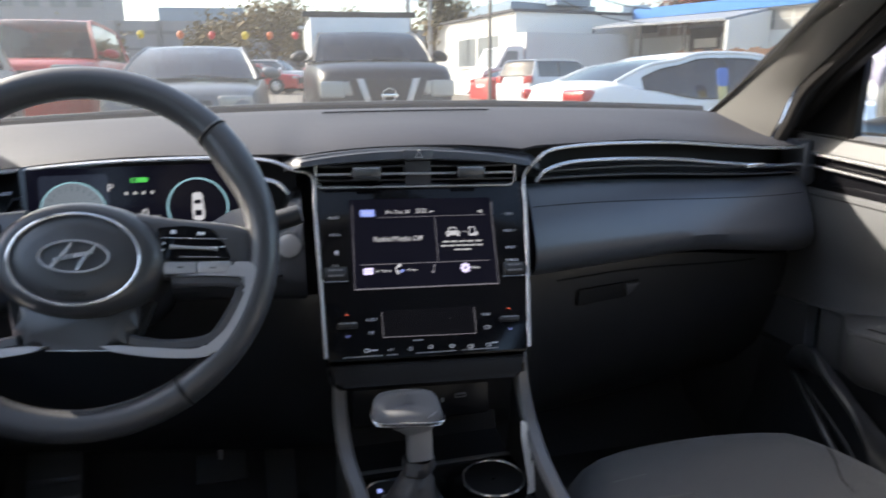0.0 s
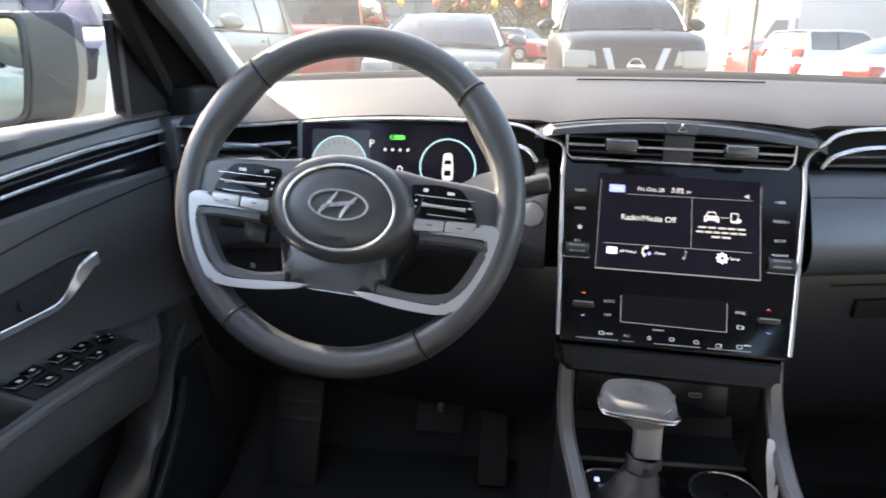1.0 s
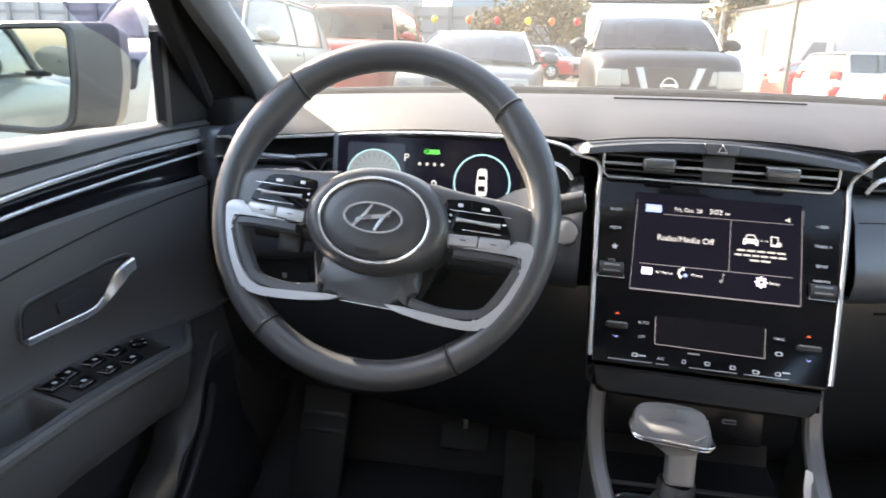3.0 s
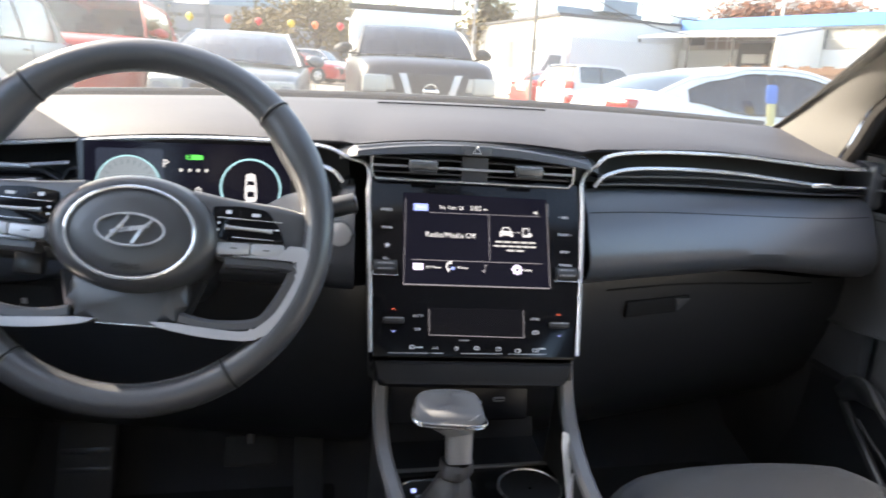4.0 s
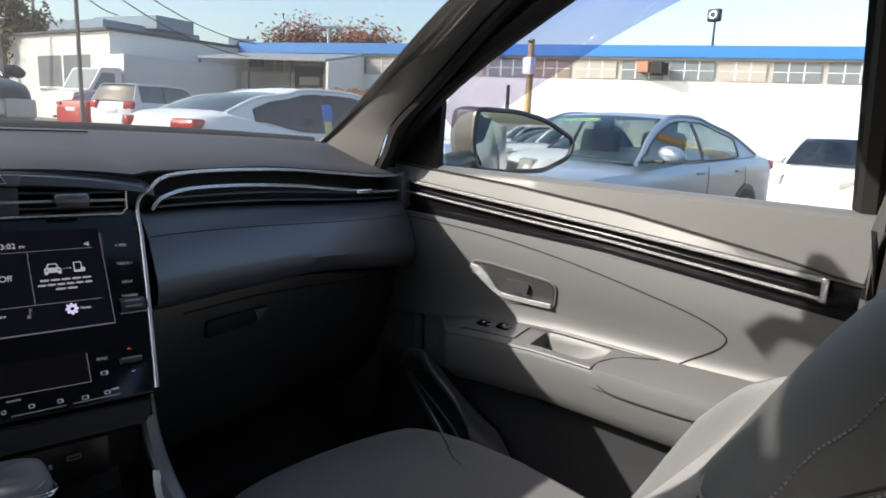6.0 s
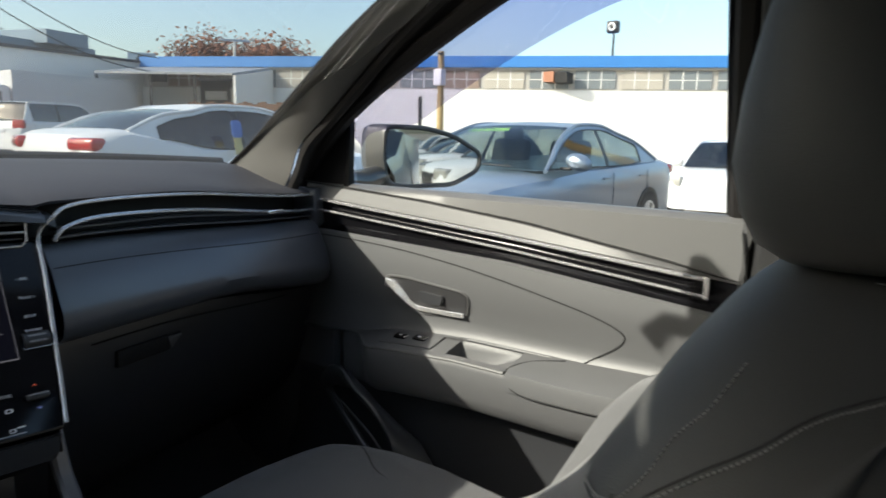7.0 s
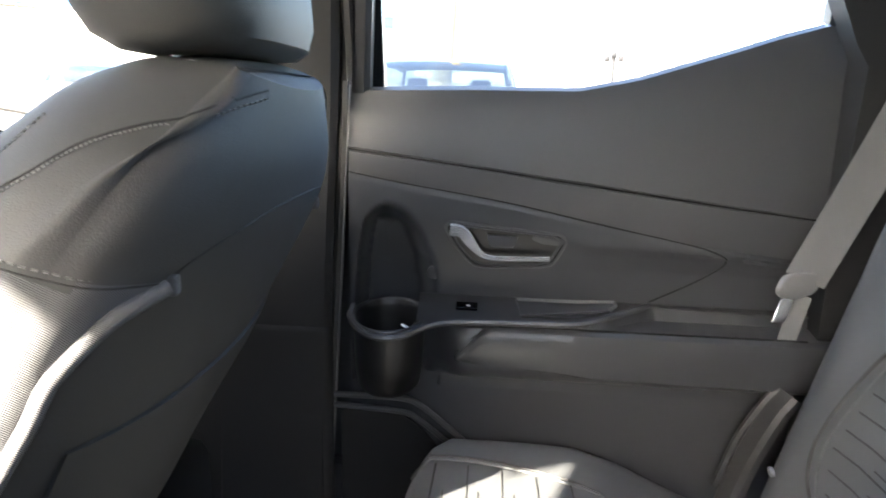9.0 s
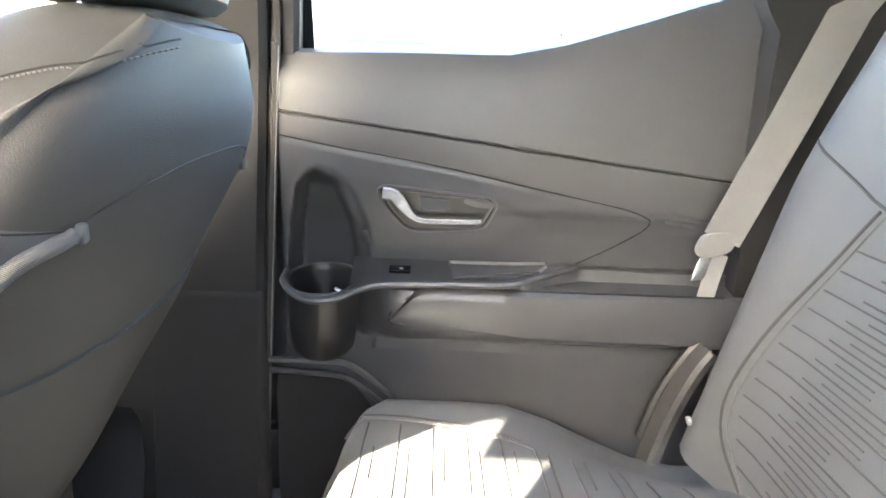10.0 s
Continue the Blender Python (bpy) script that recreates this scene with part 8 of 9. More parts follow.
CLEARCAR = pane("green_car_glass", (0.46, 0.53, 0.51), 0.02, 0.07)
DARKGLASS = pane("privacy_glass", (0.16, 0.17, 0.17), 0.06, 0.13)

# ahead: a pickup with a box body, facing us
truck = car("pickup_truck", "dark grey pickup truck with chrome grille and white box body", (1.16, 10.3), 180, 5.2, 1.86, 1.74, BLACK_P, "pickup", DARKGLASS, grille=False, category="truck", waist=0.742)
tp = lambda n, bm, m, parent=None, lab="": part(n, bm, m, parent or truck, lab, local=True)
grl = tp("grille", plate(rpoly([(-0.50, 0.22), (0.50, 0.22), (0.40, -0.16), (-0.40, -0.16)], 0.03), (0, 2.628, 0.81), (-1, 0, 0), (0, 0, 1), 0.05, 0.01), DARKTRIM, None, "black three-part grille")
for s in (-1, 1):
    tp("grille_bar", plate([(s * 0.31, 0.22), (s * 0.19, -0.16), (s * 0.27, -0.16), (s * 0.40, 0.22)][::s], (0, 2.640, 0.81), (-1, 0, 0), (0, 0, 1), 0.03, 0.008), SILVER, grl, "silver slanted bar")
    tp("lamp_surround", box(s * 0.70, 2.560, 0.90, 0.31, 0.14, 0.21, 0.03, 3), LENS, None, "large clear headlamp")
tp("grille_bar", box(0, 2.640, 0.65, 0.55, 0.03, 0.07, 0.01), SILVER, grl)
tp("badge_ring", sweep([(0.085 * math.cos(a), 2.652, 0.825 + 0.085 * math.sin(a)) for a in [2 * math.pi * i / 32 for i in range(32)]], ring(0.012, 6), up=(0, 1, 0), closed=True), BRIGHT, grl, "chrome round badge")
tp("badge_bar", box(0, 2.655, 0.825, 0.22, 0.012, 0.038, 0.006), BRIGHT, grl)
tp("bumper", box(0, 2.60, 0.55, 1.80, 0.20, 0.24, 0.05, 3), BLACK_P, None, "dark bumper")
tp("box_body", box(0, -1.45, 1.60, 1.62, 2.6, 0.80, 0.03), WHITE_P, None, "white box body")
tp("ladder_rack", box(0, -0.20, 2.045, 1.84, 0.06, 0.09, 0.01), DARKTRIM, None, "dark rack bar")
tp("ladder_rack", box(0, -2.50, 2.015, 1.80, 0.05, 0.05, 0.01), ALLOY, None)
for s in (-1, 1):
    tp("rack_rail", tube([(s * 0.78, -0.15, 2.07), (s * 0.78, -2.6, 2.07)], 0.03, 6), DARKTRIM, None)

car("parked_sedan", "dusty grey sedan parked nose towards the windshield", (-1.30, 9.75), 180, 4.8, 1.86, 1.46, GREY_P, "sedan", TINT)
car("parked_suv", "red full-size utility vehicle with pale windshield", (-4.05, 12.8), 184, 5.1, 1.98, 1.90, RED_P, "suv", CLEARCAR)
grey_suv = car("parked_suv", "grey utility vehicle with a blue and white plate", (-4.42, 7.30), 183, 4.7, 1.90, 1.70, BEIGE_P, "suv", TINT)
gp = part("front_plate", box(0.62, 2.365, 0.86, 0.31, 0.02, 0.16, 0.004), PANELWHITE, grey_suv, "blue and white plate", local=True)
for k in range(4):
    part("plate_bar", box(0.53 + 0.06 * k, 2.378, 0.86, 0.035, 0.004, 0.07), PLATEBLUE, gp, local=True)

# right: row that faces our side
white_sedan = car("parked_sedan", "white sedan with dark windows and red tail lamps", (4.69, 6.05), -90, 4.20, 1.85, 1.435, WHITE_P, "sedan", DARKGLASS, waist=0.685, tail=0.12, rear=(1.15, 0.42), eye=True)
tagw = part("hang_tag", plate(rrect(-0.045, -0.26, 0.045, 0.04, 0.02), (0.955, -0.62, 1.13), (0, 1, 0), (-0.2, 0, 1), 0.006, 0.002), mat("tag_yellow", (0.55, 0.48, 0.22), 0.6), white_sedan, "blue and yellow window tag", local=True)
part("tag_top", plate(rrect(-0.06, -0.04, 0.06, 0.14, 0.03), (0.962, -0.62, 1.13), (0, 1, 0), (-0.2, 0, 1), 0.008, 0.002), mat("tag_blue", (0.05, 0.16, 0.50), 0.6), tagw, local=True)
silver_sedan = car("parked_sedan", "silver-blue sedan with clear windows and lime sticker", (6.40, 2.95), 90, 4.62, 1.82, 1.43, SILVER_P, "sedan", CLEARCAR)
part("window_sticker", plate(rpoly([(-0.55, 0.0), (-0.50, 0.05), (0.0, 0.085), (0.0, 0.03)], 0.01), (0.1, 0.34, 1.315), (-1, 0, 0), (0, -0.80, 0.62), 0.004), mat("lime_sticker", (0.45, 0.75, 0.12), 0.6), silver_sedan, "lime window sticker", local=True)
car("parked_suv", "dark blue utility vehicle facing the lane", (7.55, -0.47), 90, 4.6, 1.86, 1.70, BLUE_P, "suv", TINT)
car("parked_car", "white hatchback behind the silver sedan", (14.2, 2.6), 90, 4.4, 1.8, 1.50, WHITE_P, "suv", DARKGLASS, grille=False)
car("parked_sedan", "white sedan with a red tail lamp near the tan wall", (15.2, -4.75), 0, 4.7, 1.85, 1.42, WHITE_P, "sedan", DARKGLASS)
# far ahead
car("parked_sedan", "red sedan by the white building", (9.75, 26.1), -72, 4.5, 1.8, 1.45, RED_P, "sedan", DARKGLASS)
car("parked_suv", "white utility vehicle by the white building", (9.75, 22.9), -64, 4.5, 1.85, 1.70, WHITE_P, "suv", DARKGLASS)
car("parked_suv", "white utility vehicle in the far row", (-0.50, 38.0), 250, 4.5, 1.85, 1.65, WHITE_P, "suv", TINT)
car("parked_sedan", "red sedan in the far row", (-1.30, 34.0), 250, 4.5, 1.8, 1.40, RED_P, "sedan", TINT)
car("parked_sedan", "black sedan in the far row", (-4.3, 24.0), 170, 4.6, 1.8, 1.45, BLACK_P, "sedan", TINT)
car("parked_suv", "white utility vehicle behind the black sedan", (-6.8, 27.0), 175, 4.6, 1.85, 1.70, WHITE_P, "suv", TINT)
# beside and behind us, seen in the mirrors
car("parked_suv", "pale green wagon parked alongside the driver door", (-2.66, -1.50), 180, 5.5, 1.82, 1.56, paint("pale_green_paint", (0.30, 0.315, 0.275), 0.1), "suv", TINT)
far_a = car("parked_sedan", "grey sedan in the row behind", (5.6, -7.5), 100, 4.6, 1.82, 1.45, GREY_P, "sedan", TINT, group="row behind")
far_w = car("parked_suv", "white utility vehicle in the row behind", (2.6, -9.5), 72, 4.6, 1.84, 1.62, WHITE_P, "suv", DARKGLASS, group="row behind")
far_k = car("parked_sedan", "dark sedan in the row behind", (2.2, -12.6), 70, 4.6, 1.82, 1.45, BLACK_P, "sedan", DARKGLASS, group="row behind")
for k, (x, y, hd) in enumerate(((1.8, -15.8, 72), (1.3, -19.0, 74), (0.7, -22.4, 70), (0.1, -26.0, 72), (-0.6, -30.0, 70), (-1.4, -35.0, 72))):
    copy_thing((far_w, far_a, far_k)[k % 3], Matrix.Translation((x, y, ground_z(x, y))) @ pose(0, 0, 0, 0, 0, hd))
for k, (x, y) in enumerate(((5.9, -11.0), (6.2, -14.5), (6.5, -18.0))):
    copy_thing((far_k, far_w, far_a)[k % 3], Matrix.Translation((x, y, ground_z(x, y))) @ pose(0, 0, 0, 0, 0, 100))
far_b = car("parked_sedan", "beige sedan in the row behind", (-5.5, -8.0), -80, 4.6, 1.82, 1.45, BEIGE_P, "sedan", TINT, group="row behind")
for k, (x, y) in enumerate(((-5.8, -11.5), (-6.1, -15.0))):
    copy_thing(far_b, Matrix.Translation((x, y, ground_z(x, y))) @ pose(0, 0, 0, 0, 0, -80))

# ---- buildings ----
WHITEW = mat("white_painted_wall", (0.74, 0.73, 0.70), 0.85, var=0.10, grain=0.4, scale=20, patch=0.4)
BLUEB = mat("blue_fascia", (0.045, 0.21, 0.54), 0.5, var=0.12, patch=0.6)
TANW = mat("tan_wall", (0.50, 0.40, 0.28), 0.9, var=0.12, grain=0.4, scale=20, patch=0.5)
GREYW = mat("grey_concrete", (0.32, 0.32, 0.33), 0.9, var=0.15, grain=0.3, scale=15, patch=0.3)
BLUEGREY = mat("blue_grey_cladding", (0.22, 0.29, 0.36), 0.7, var=0.15, patch=0.3)
ROOFG = mat("grey_metal_roof", (0.30, 0.31, 0.33), 0.5, var=0.1, patch=0.4)
WINDOWG = mat("dull_window_pane", (0.20, 0.22, 0.23), 0.25, var=0.35, patch=0.35)
WINDOWL = mat("boarded_pane", (0.46, 0.42, 0.36), 0.6, var=0.2, patch=0.6)
WOOD = mat("weathered_wood", (0.36, 0.26, 0.13), 0.85, var=0.3, grain=0.6, scale=30, patch=1.2)
WINDOWB = mat("brown_pane", (0.26, 0.19, 0.15), 0.6, var=0.3, patch=0.6)
BOXW = mat("dull_white_panel", (0.58, 0.58, 0.59), 0.6, var=0.08, patch=0.8)
STRIPW = mat("cream_lintel", (0.46, 0.43, 0.39), 0.85, var=0.15, patch=0.5)
FENCE = mat("brown_fence", (0.15, 0.085, 0.055), 0.85, var=0.3, patch=0.8)


def wall_box(a, b, z0, z1, depth, shift=0.0):
    """A wall from a to b in plan, z0 to z1 high, carried back to its left by depth."""
    a, b = Vector((*a, 0)), Vector((*b, 0))
    d = (b - a).normalized()
    n = Vector((-d.y, d.x, 0))
    bm = bmesh.new()
    pts = [a + n * shift, b + n * shift, b + n * (shift + depth), a + n * (shift + depth)]
    lo = [bm.verts.new((p.x, p.y, z0)) for p in pts]
    hi = [bm.verts.new((p.x, p.y, z1)) for p in pts]
    bm.faces.new(lo[::-1])
    bm.faces.new(hi)
    for i in range(4):
        bm.faces.new((lo[i], lo[(i + 1) % 4], hi[(i + 1) % 4], hi[i]))
    return bm


# long showroom with a blue fascia; its front runs from A to B
n64 = Vector((math.sin(radians(64)), math.cos(radians(64)), 0))
along = Vector((-n64.y, n64.x, 0))
foot = Vector((-0.18, -0.84, 0)) + n64 * 30
A2, B2 = foot - along * 9.6, foot + along * 21.2
hall = thing("showroom_building", "long white showroom with a blue fascia and high window strip", "building", (foot.x, foot.y, -1.0))
bmw = lambda p, q, z0, z1, dep, sh=0.0: wall_box((p.x, p.y), (q.x, q.y), z0, z1, -dep, -sh)
part("wall", bmw(A2, B2, -1.5, 3.13, 9.0), WHITEW, hall, "white wall", smooth=False)
part("wall", bmw(A2, B2, 3.13, 4.12, 9.0, 0.12), STRIPW, hall, smooth=False)
part("fascia", bmw(A2, B2, 4.08, 4.56, 9.0, -0.15), BLUEB, hall, "blue fascia", smooth=False)
part("soffit", bmw(A2, B2, 3.98, 4.08, 8.8, -0.02), STRIPW, hall, smooth=False)
k = 0
pos = 0.4
random.seed(5)
while pos < 28:
    wdt = 1.7
    p, q = A2 + along * pos, A2 + along * (pos + wdt)
    pn = part("window", bmw(p, q, 3.20, 3.95, 0.05, 0.06), WINDOWL if random.random() < 0.3 else WINDOWB if random.random() < 0.3 else WINDOWG, hall, smooth=False)
    for f in (0.33, 0.66):
        m_ = p + (q - p) * f
        part("mullion", bmw(m_, m_ + along * 0.05, 3.20, 3.95, 0.05, 0.045), WHITEW, pn, smooth=False)
    part("mullion", bmw(p, q, 3.56, 3.59, 0.05, 0.045), WHITEW, pn, smooth=False)
    pos += wdt + 0.25

# white block whose shaded side joins the showroom, with its sunny end
blk = thing("white_building", "white painted block building with a flat roof", "building", (14, 32, 0))
C1, C2 = (10.65, 30.0), (17.6, 31.4)
part("wall", wall_box(C1, C2, -0.5, 4.26, 9.0), WHITEW, blk, "white wall", smooth=False)
part("roof_edge", wall_box((10.5, 29.85), (17.7, 31.3), 4.26, 4.38, 9.3), mat("dark_roof_edge", (0.06, 0.06, 0.07), 0.7), blk, smooth=False)
for f, wdt in ((0.62, 0.55), (0.80, 0.7)):
    px, py = C1[0] + (C2[0] - C1[0]) * f, C1[1] + (C2[1] - C1[1]) * f
    part("window", wall_box((px, py), (px + wdt, py + wdt * 0.2), 1.6, 2.75, 0.1, -0.02), WINDOWG, blk, smooth=False)
part("wall", wall_box((17.9, 32.2), (23.0, 34.6), -0.5, 4.30, 6.0), WHITEW, blk, "rear wing", smooth=False)
# solid pane; its dark colour stands in for the shaded inside
opening = part("opening", wall_box((10.35, 31.47), (9.47, 35.88), 1.9, 3.3, 0.04), WINDOWG, blk, "dark plate painted as a shaded opening in the sunny end", smooth=False)
part("sill", wall_box((10.40, 31.3), (9.42, 36.0), 1.80, 1.90, 0.10), WHITEW, opening, smooth=False)
part("mullion", wall_box((9.93, 33.6), (9.90, 33.75), 1.9, 3.3, 0.07), WHITEW, opening, smooth=False)
box_truck = thing("box_truck", "plain white box truck beside the block building", "truck", (12, 29, 0.3))
part("body", wall_box((10.17, 27.2), (15.6, 28.4), 0.9, 3.16, 2.3), BOXW, box_truck, "white box body", smooth=False)
for f in (-0.16, 0.2, 0.8):
    part("wheel", sweep([(10.3 + 5.2 * f, 27.25 + f, 0.62), (10.3 + 5.2 * f, 27.5 + f, 0.62)], ring(0.42, 20), up=(0, 0, 1)), TYRE, box_truck)
part("frame", wall_box((8.4, 26.85), (15.5, 28.42), 0.6, 0.9, 2.0), DARKTRIM, box_truck, smooth=False)
cab_d = Vector((-0.976, -0.216, 0))
cab_n = Vector((-0.216, 0.976, 0))
cab_o = Vector((10.10, 27.22, 0))
cab_prof = [(0.0, 0.70), (0.0, 2.55), (0.18, 2.60), (0.85, 2.55), (1.35, 1.72), (1.95, 1.55), (2.05, 1.30), (2.08, 0.70)]
cab = part("cab", grid([[cab_o + cab_d * a + cab_n * k + Vector((0, 0, z)) for a, z in cab_prof] for k in (0.05, 0.12, 1.9, 1.97)], close_v=True, cap=True), WHITE_P, box_truck, "white cab", smooth=False)
part("cab_window", thick(grid([[cab_o + cab_d * a + cab_n * 0.035 + Vector((0, 0, z)) for a, z in r] for r in (((0.30, 1.72), (1.22, 1.72)), ((0.30, 2.38), (0.82, 2.38)))]), 0.02), WINDOWG, cab, "dark side window", smooth=False)
part("windshield", thick(grid([[cab_o + cab_d * a + cab_n * k + Vector((0, 0, z)) for a, z in ((0.90, 2.50), (1.35, 1.76))] for k in (0.15, 1.85)]), 0.02), WINDOWG, cab, smooth=False)

upper = thing("office_building", "blue-grey stepped office block beyond the roofs", "building", (24, 62, 0))
part("wall", wall_box((20.6, 59.6), (30.5, 63), 0, 8.1, 10), BLUEGREY, upper, smooth=False)
part("wall", wall_box((25.0, 59.6), (29.0, 61), 7.9, 9.0, 8), BLUEGREY, upper, smooth=False)
for i in range(7):
    part("window_band", wall_box((22.4 + 1.15 * i, 59.9 + 0.405 * i), (23.2 + 1.15 * i, 60.18 + 0.405 * i), 5.6, 6.8, 0.1, -0.04), WINDOWG, upper, smooth=False)
hv = thing("roof_unit", "grey ventilation unit on the flat roof", "roof unit", (21.0, 37.7, 4.30))
part("body", box(21.0, 37.7, 4.86, 1.5, 1.2, 1.12, 0.05, turn=Matrix.Rotation(radians(-29), 3, "Z")), BLUEGREY, hv)
part("fan", plate(disc_pts(0.3, 16), (20.71, 37.17, 5.0), (0.87, -0.48, 0), (0, 0, 1), 0.05), DARKTRIM, hv)

# canopy in front of the showroom
can = thing("canopy", "thin grey canopy roof on posts over a paved corner", "canopy", (19, 26, 0.0))
e0, e1 = foot + along * 21.0, foot + along * 14.4
out4 = -n64 * 3.6
bm = bmesh.new()
q4 = [e0 + out4, e1 + out4, e1, e0]
lo = [bm.verts.new((p.x, p.y, z)) for p, z in zip(q4, (3.48, 3.40, 3.96, 4.00))]
hi = [bm.verts.new((p.x, p.y, z)) for p, z in zip(q4, (3.57, 3.49, 4.05, 4.09))]
bm.faces.new(lo[::-1])
bm.faces.new(hi)
for i in range(4):
    bm.faces.new((lo[i], lo[(i + 1) % 4], hi[(i + 1) % 4], hi[i]))
part("roof", bm, ROOFG, can, "sloping grey roof", smooth=False)
bm = bmesh.new()
w0, w1 = e1 + out4, e1 - n64 * 0.03
sw4 = [[bm.verts.new((p.x, p.y, z)) for p, z in ((w0 + along * dk, -0.4), (w1 + along * dk, -0.4), (w1 + along * dk, 3.95), (w0 + along * dk, 3.39))] for dk in (-0.14, -0.02)]
bm.faces.new(sw4[0])
bm.faces.new(sw4[1][::-1])
for i in range(4):
    bm.faces.new((sw4[0][i], sw4[1][i], sw4[1][(i + 1) % 4], sw4[0][(i + 1) % 4]))
part("side_wall", bm, WHITEW, can, "white side wall", smooth=False)
for f in (0.0, 0.40, 0.72):
    p = e0 + (e1 - e0) * f + out4 * 0.96
    part("post", tube([(p.x, p.y, -0.2), (p.x, p.y, 3.45)], 0.055, 8), DARKTRIM, can)
for a0, a1, z0, z1 in ((20.7, 19.9, 3.38, 3.80), (18.05, 16.5, 0.6, 3.45)):
    # dark plate on the closed wall paints the shade of an opening
    opn = part("opening", bmw(foot + along * a1, foot + along * a0, z0, z1, 0.1, -0.03), DARKTRIM, can, "dark plate painted as a shaded opening", smooth=False)
    if z0 < 1:
        part("counter", bmw(foot + along * (a1 + 0.15), foot + along * (a0 - 0.3), 2.55, 2.95, 0.1, -0.12), WHITEW, opn, smooth=False)
        part("lintel", bmw(foot + along * (a1 - 0.1), foot + along * (a0 + 0.1), 3.45, 3.55, 0.1, -0.06), ROOFG, opn, smooth=False)
fence = thing("fence", "low brown board fence before the canopy", "fence", (20, 24, 0))
f0, f1 = foot + along * 15.4 + out4 * 1.5, foot + along * 9.4 + out4 * 1.5
for i in range(30):
    p, q = f0 + (f1 - f0) * (i / 30), f0 + (f1 - f0) * ((i + 0.93) / 30)
    part("board", bmw(q, p, -0.8, 2.20 + 0.05 * math.sin(i * 1.7), 0.04), FENCE, fence, smooth=False)
for i in range(2):
    part("rail", bmw(f1, f0, 1.95 - 0.9 * i, 2.03 - 0.9 * i, 0.05, -0.05), FENCE, fence, smooth=False)


# ---- masts, lamps, cables ----
def mast(name, label, x, y, z0, z1, r, m, cat="pole", lean=(0, 0)):
    t = thing(name, label, cat, (x, y, z0))
    part("shaft", tube([(x, y, z0), (x + lean[0] / 2, y + lean[1] / 2, (z0 + z1) / 2), (x + lean[0], y + lean[1], z1)], r, 10, up=(0, 1, 0), taper=lambda f: 1.1 - 0.25 * f), m, t)
    return t


AE = lambda az, r: (-0.18 + r * math.sin(radians(az)), -0.85 + r * math.cos(radians(az)))
lx, ly = AE(66.3, 31.5)
lp = mast("roof_lamp", "roof-top floodlight on a thin mast", lx, ly, 4.5, 5.7, 0.05, DARKTRIM, "lamp")
part("head", box(lx - 0.1, ly, 5.95, 0.30, 0.55, 0.52, 0.08, 3), DARKTRIM, lp, "square lamp head")
part("lens", sweep([(lx - 0.27, ly + 0.14 * math.cos(a), 5.95 + 0.14 * math.sin(a)) for a in [2 * math.pi * i / 20 for i in range(20)]], ring(0.04, 6), up=(1, 0, 0), closed=True), PANELWHITE, lp)
fx, fy = AE(62.0, 29.6)
fl = thing("wall_floodlight", "dark box floodlight on the showroom wall", "lamp", (fx, fy, 3.1))
part("housing", sweep([(fx + 0.2, fy - 0.48, 3.62), (fx + 0.2, fy + 0.10, 3.62)], [(-0.28, -0.2), (0.28, -0.24), (0.30, 0.2), (-0.36, 0.22)], up=(0, 0, 1)), DARKTRIM, fl)
part("lamp_panel", sweep([(fx + 0.15, fy + 0.11, 3.66), (fx + 0.15, fy + 0.62, 3.66)], [(-0.30, -0.2), (0.28, -0.22), (0.24, 0.2), (-0.32, 0.22)], up=(0, 0, 1)), mat("rust_lid", (0.34, 0.15, 0.09), 0.7, var=0.3, patch=3), fl, "rusty half of the lamp")
part("bracket", tube([(fx + 0.2, fy, 3.5), (fx + 0.75, fy + 0.28, 3.5)], 0.05, 6), DARKTRIM, fl)
px, py = AE(52.3, 24)
pole_a = mast("utility_pole", "yellow-brown wooden post with a meter box", px, py, -0.6, 4.0, 0.13, WOOD)
part("meter_box", box(px - 0.2, py - 0.1, 3.1, 0.28, 0.35, 0.55, 0.03), PANELWHITE, pole_a, "white meter box")
part("cross_arm", tube([(px - 0.55, py - 0.3, 3.85), (px + 0.05, py, 3.90)], 0.04, 6), DARKTRIM, pole_a)
px, py = AE(50.6, 25)
mast("utility_pole", "short dark post before the white wall", px, py, -0.6, 2.5, 0.08, DARKTRIM)
px, py = AE(86.0, 13.5)
mast("utility_pole", "thick pale wooden utility pole behind the blue vehicle", px, py, -0.6, 9.5, 0.19, WOOD, lean=(0.6, -0.42))
px, py = AE(35.6, 46)
st = mast("street_lamp", "grey street lamp with a crossarm above the roof", px, py, 0, 6.7, 0.09, ALLOY, "street lamp")
part("arm", box(px, py, 6.75, 1.9, 0.15, 0.14, 0.03, turn=Matrix.Rotation(radians(-30), 3, "Z")), ALLOY, st)
px, py = AE(17.3, 26)
tall = mast("utility_pole", "tall grey pole beside the white block", px, py, 0, 9.5, 0.07, mat("weathered_pole", (0.16, 0.145, 0.13), 0.9, patch=2))
part("crossbar", box(px - 0.3, py, 4.9, 0.9, 0.08, 0.08, 0.02, turn=Matrix.Rotation(radians(20), 3, "Y")), DARKTRIM, tall)
for az, r, h in ((12.4, 40, 9), (10.6, 38, 9.5), (14.6, 52, 8)):
    px, py = AE(az, r)
    mast("utility_pole", "far utility pole behind the truck", px, py, 0, h, 0.13, GREYW)
px, py = AE(99.9, 26)
pd = mast("camera_post", "dark post with a cluster of lamps", px, py, -0.9, 2.75, 0.09, DARKTRIM)
for k in range(3):
    part("lamp_head", box(px - 0.05, py - 0.25 + 0.25 * k, 2.65 + 0.15 * (k % 2), 0.25, 0.20, 0.22, 0.05), DARKTRIM, pd)
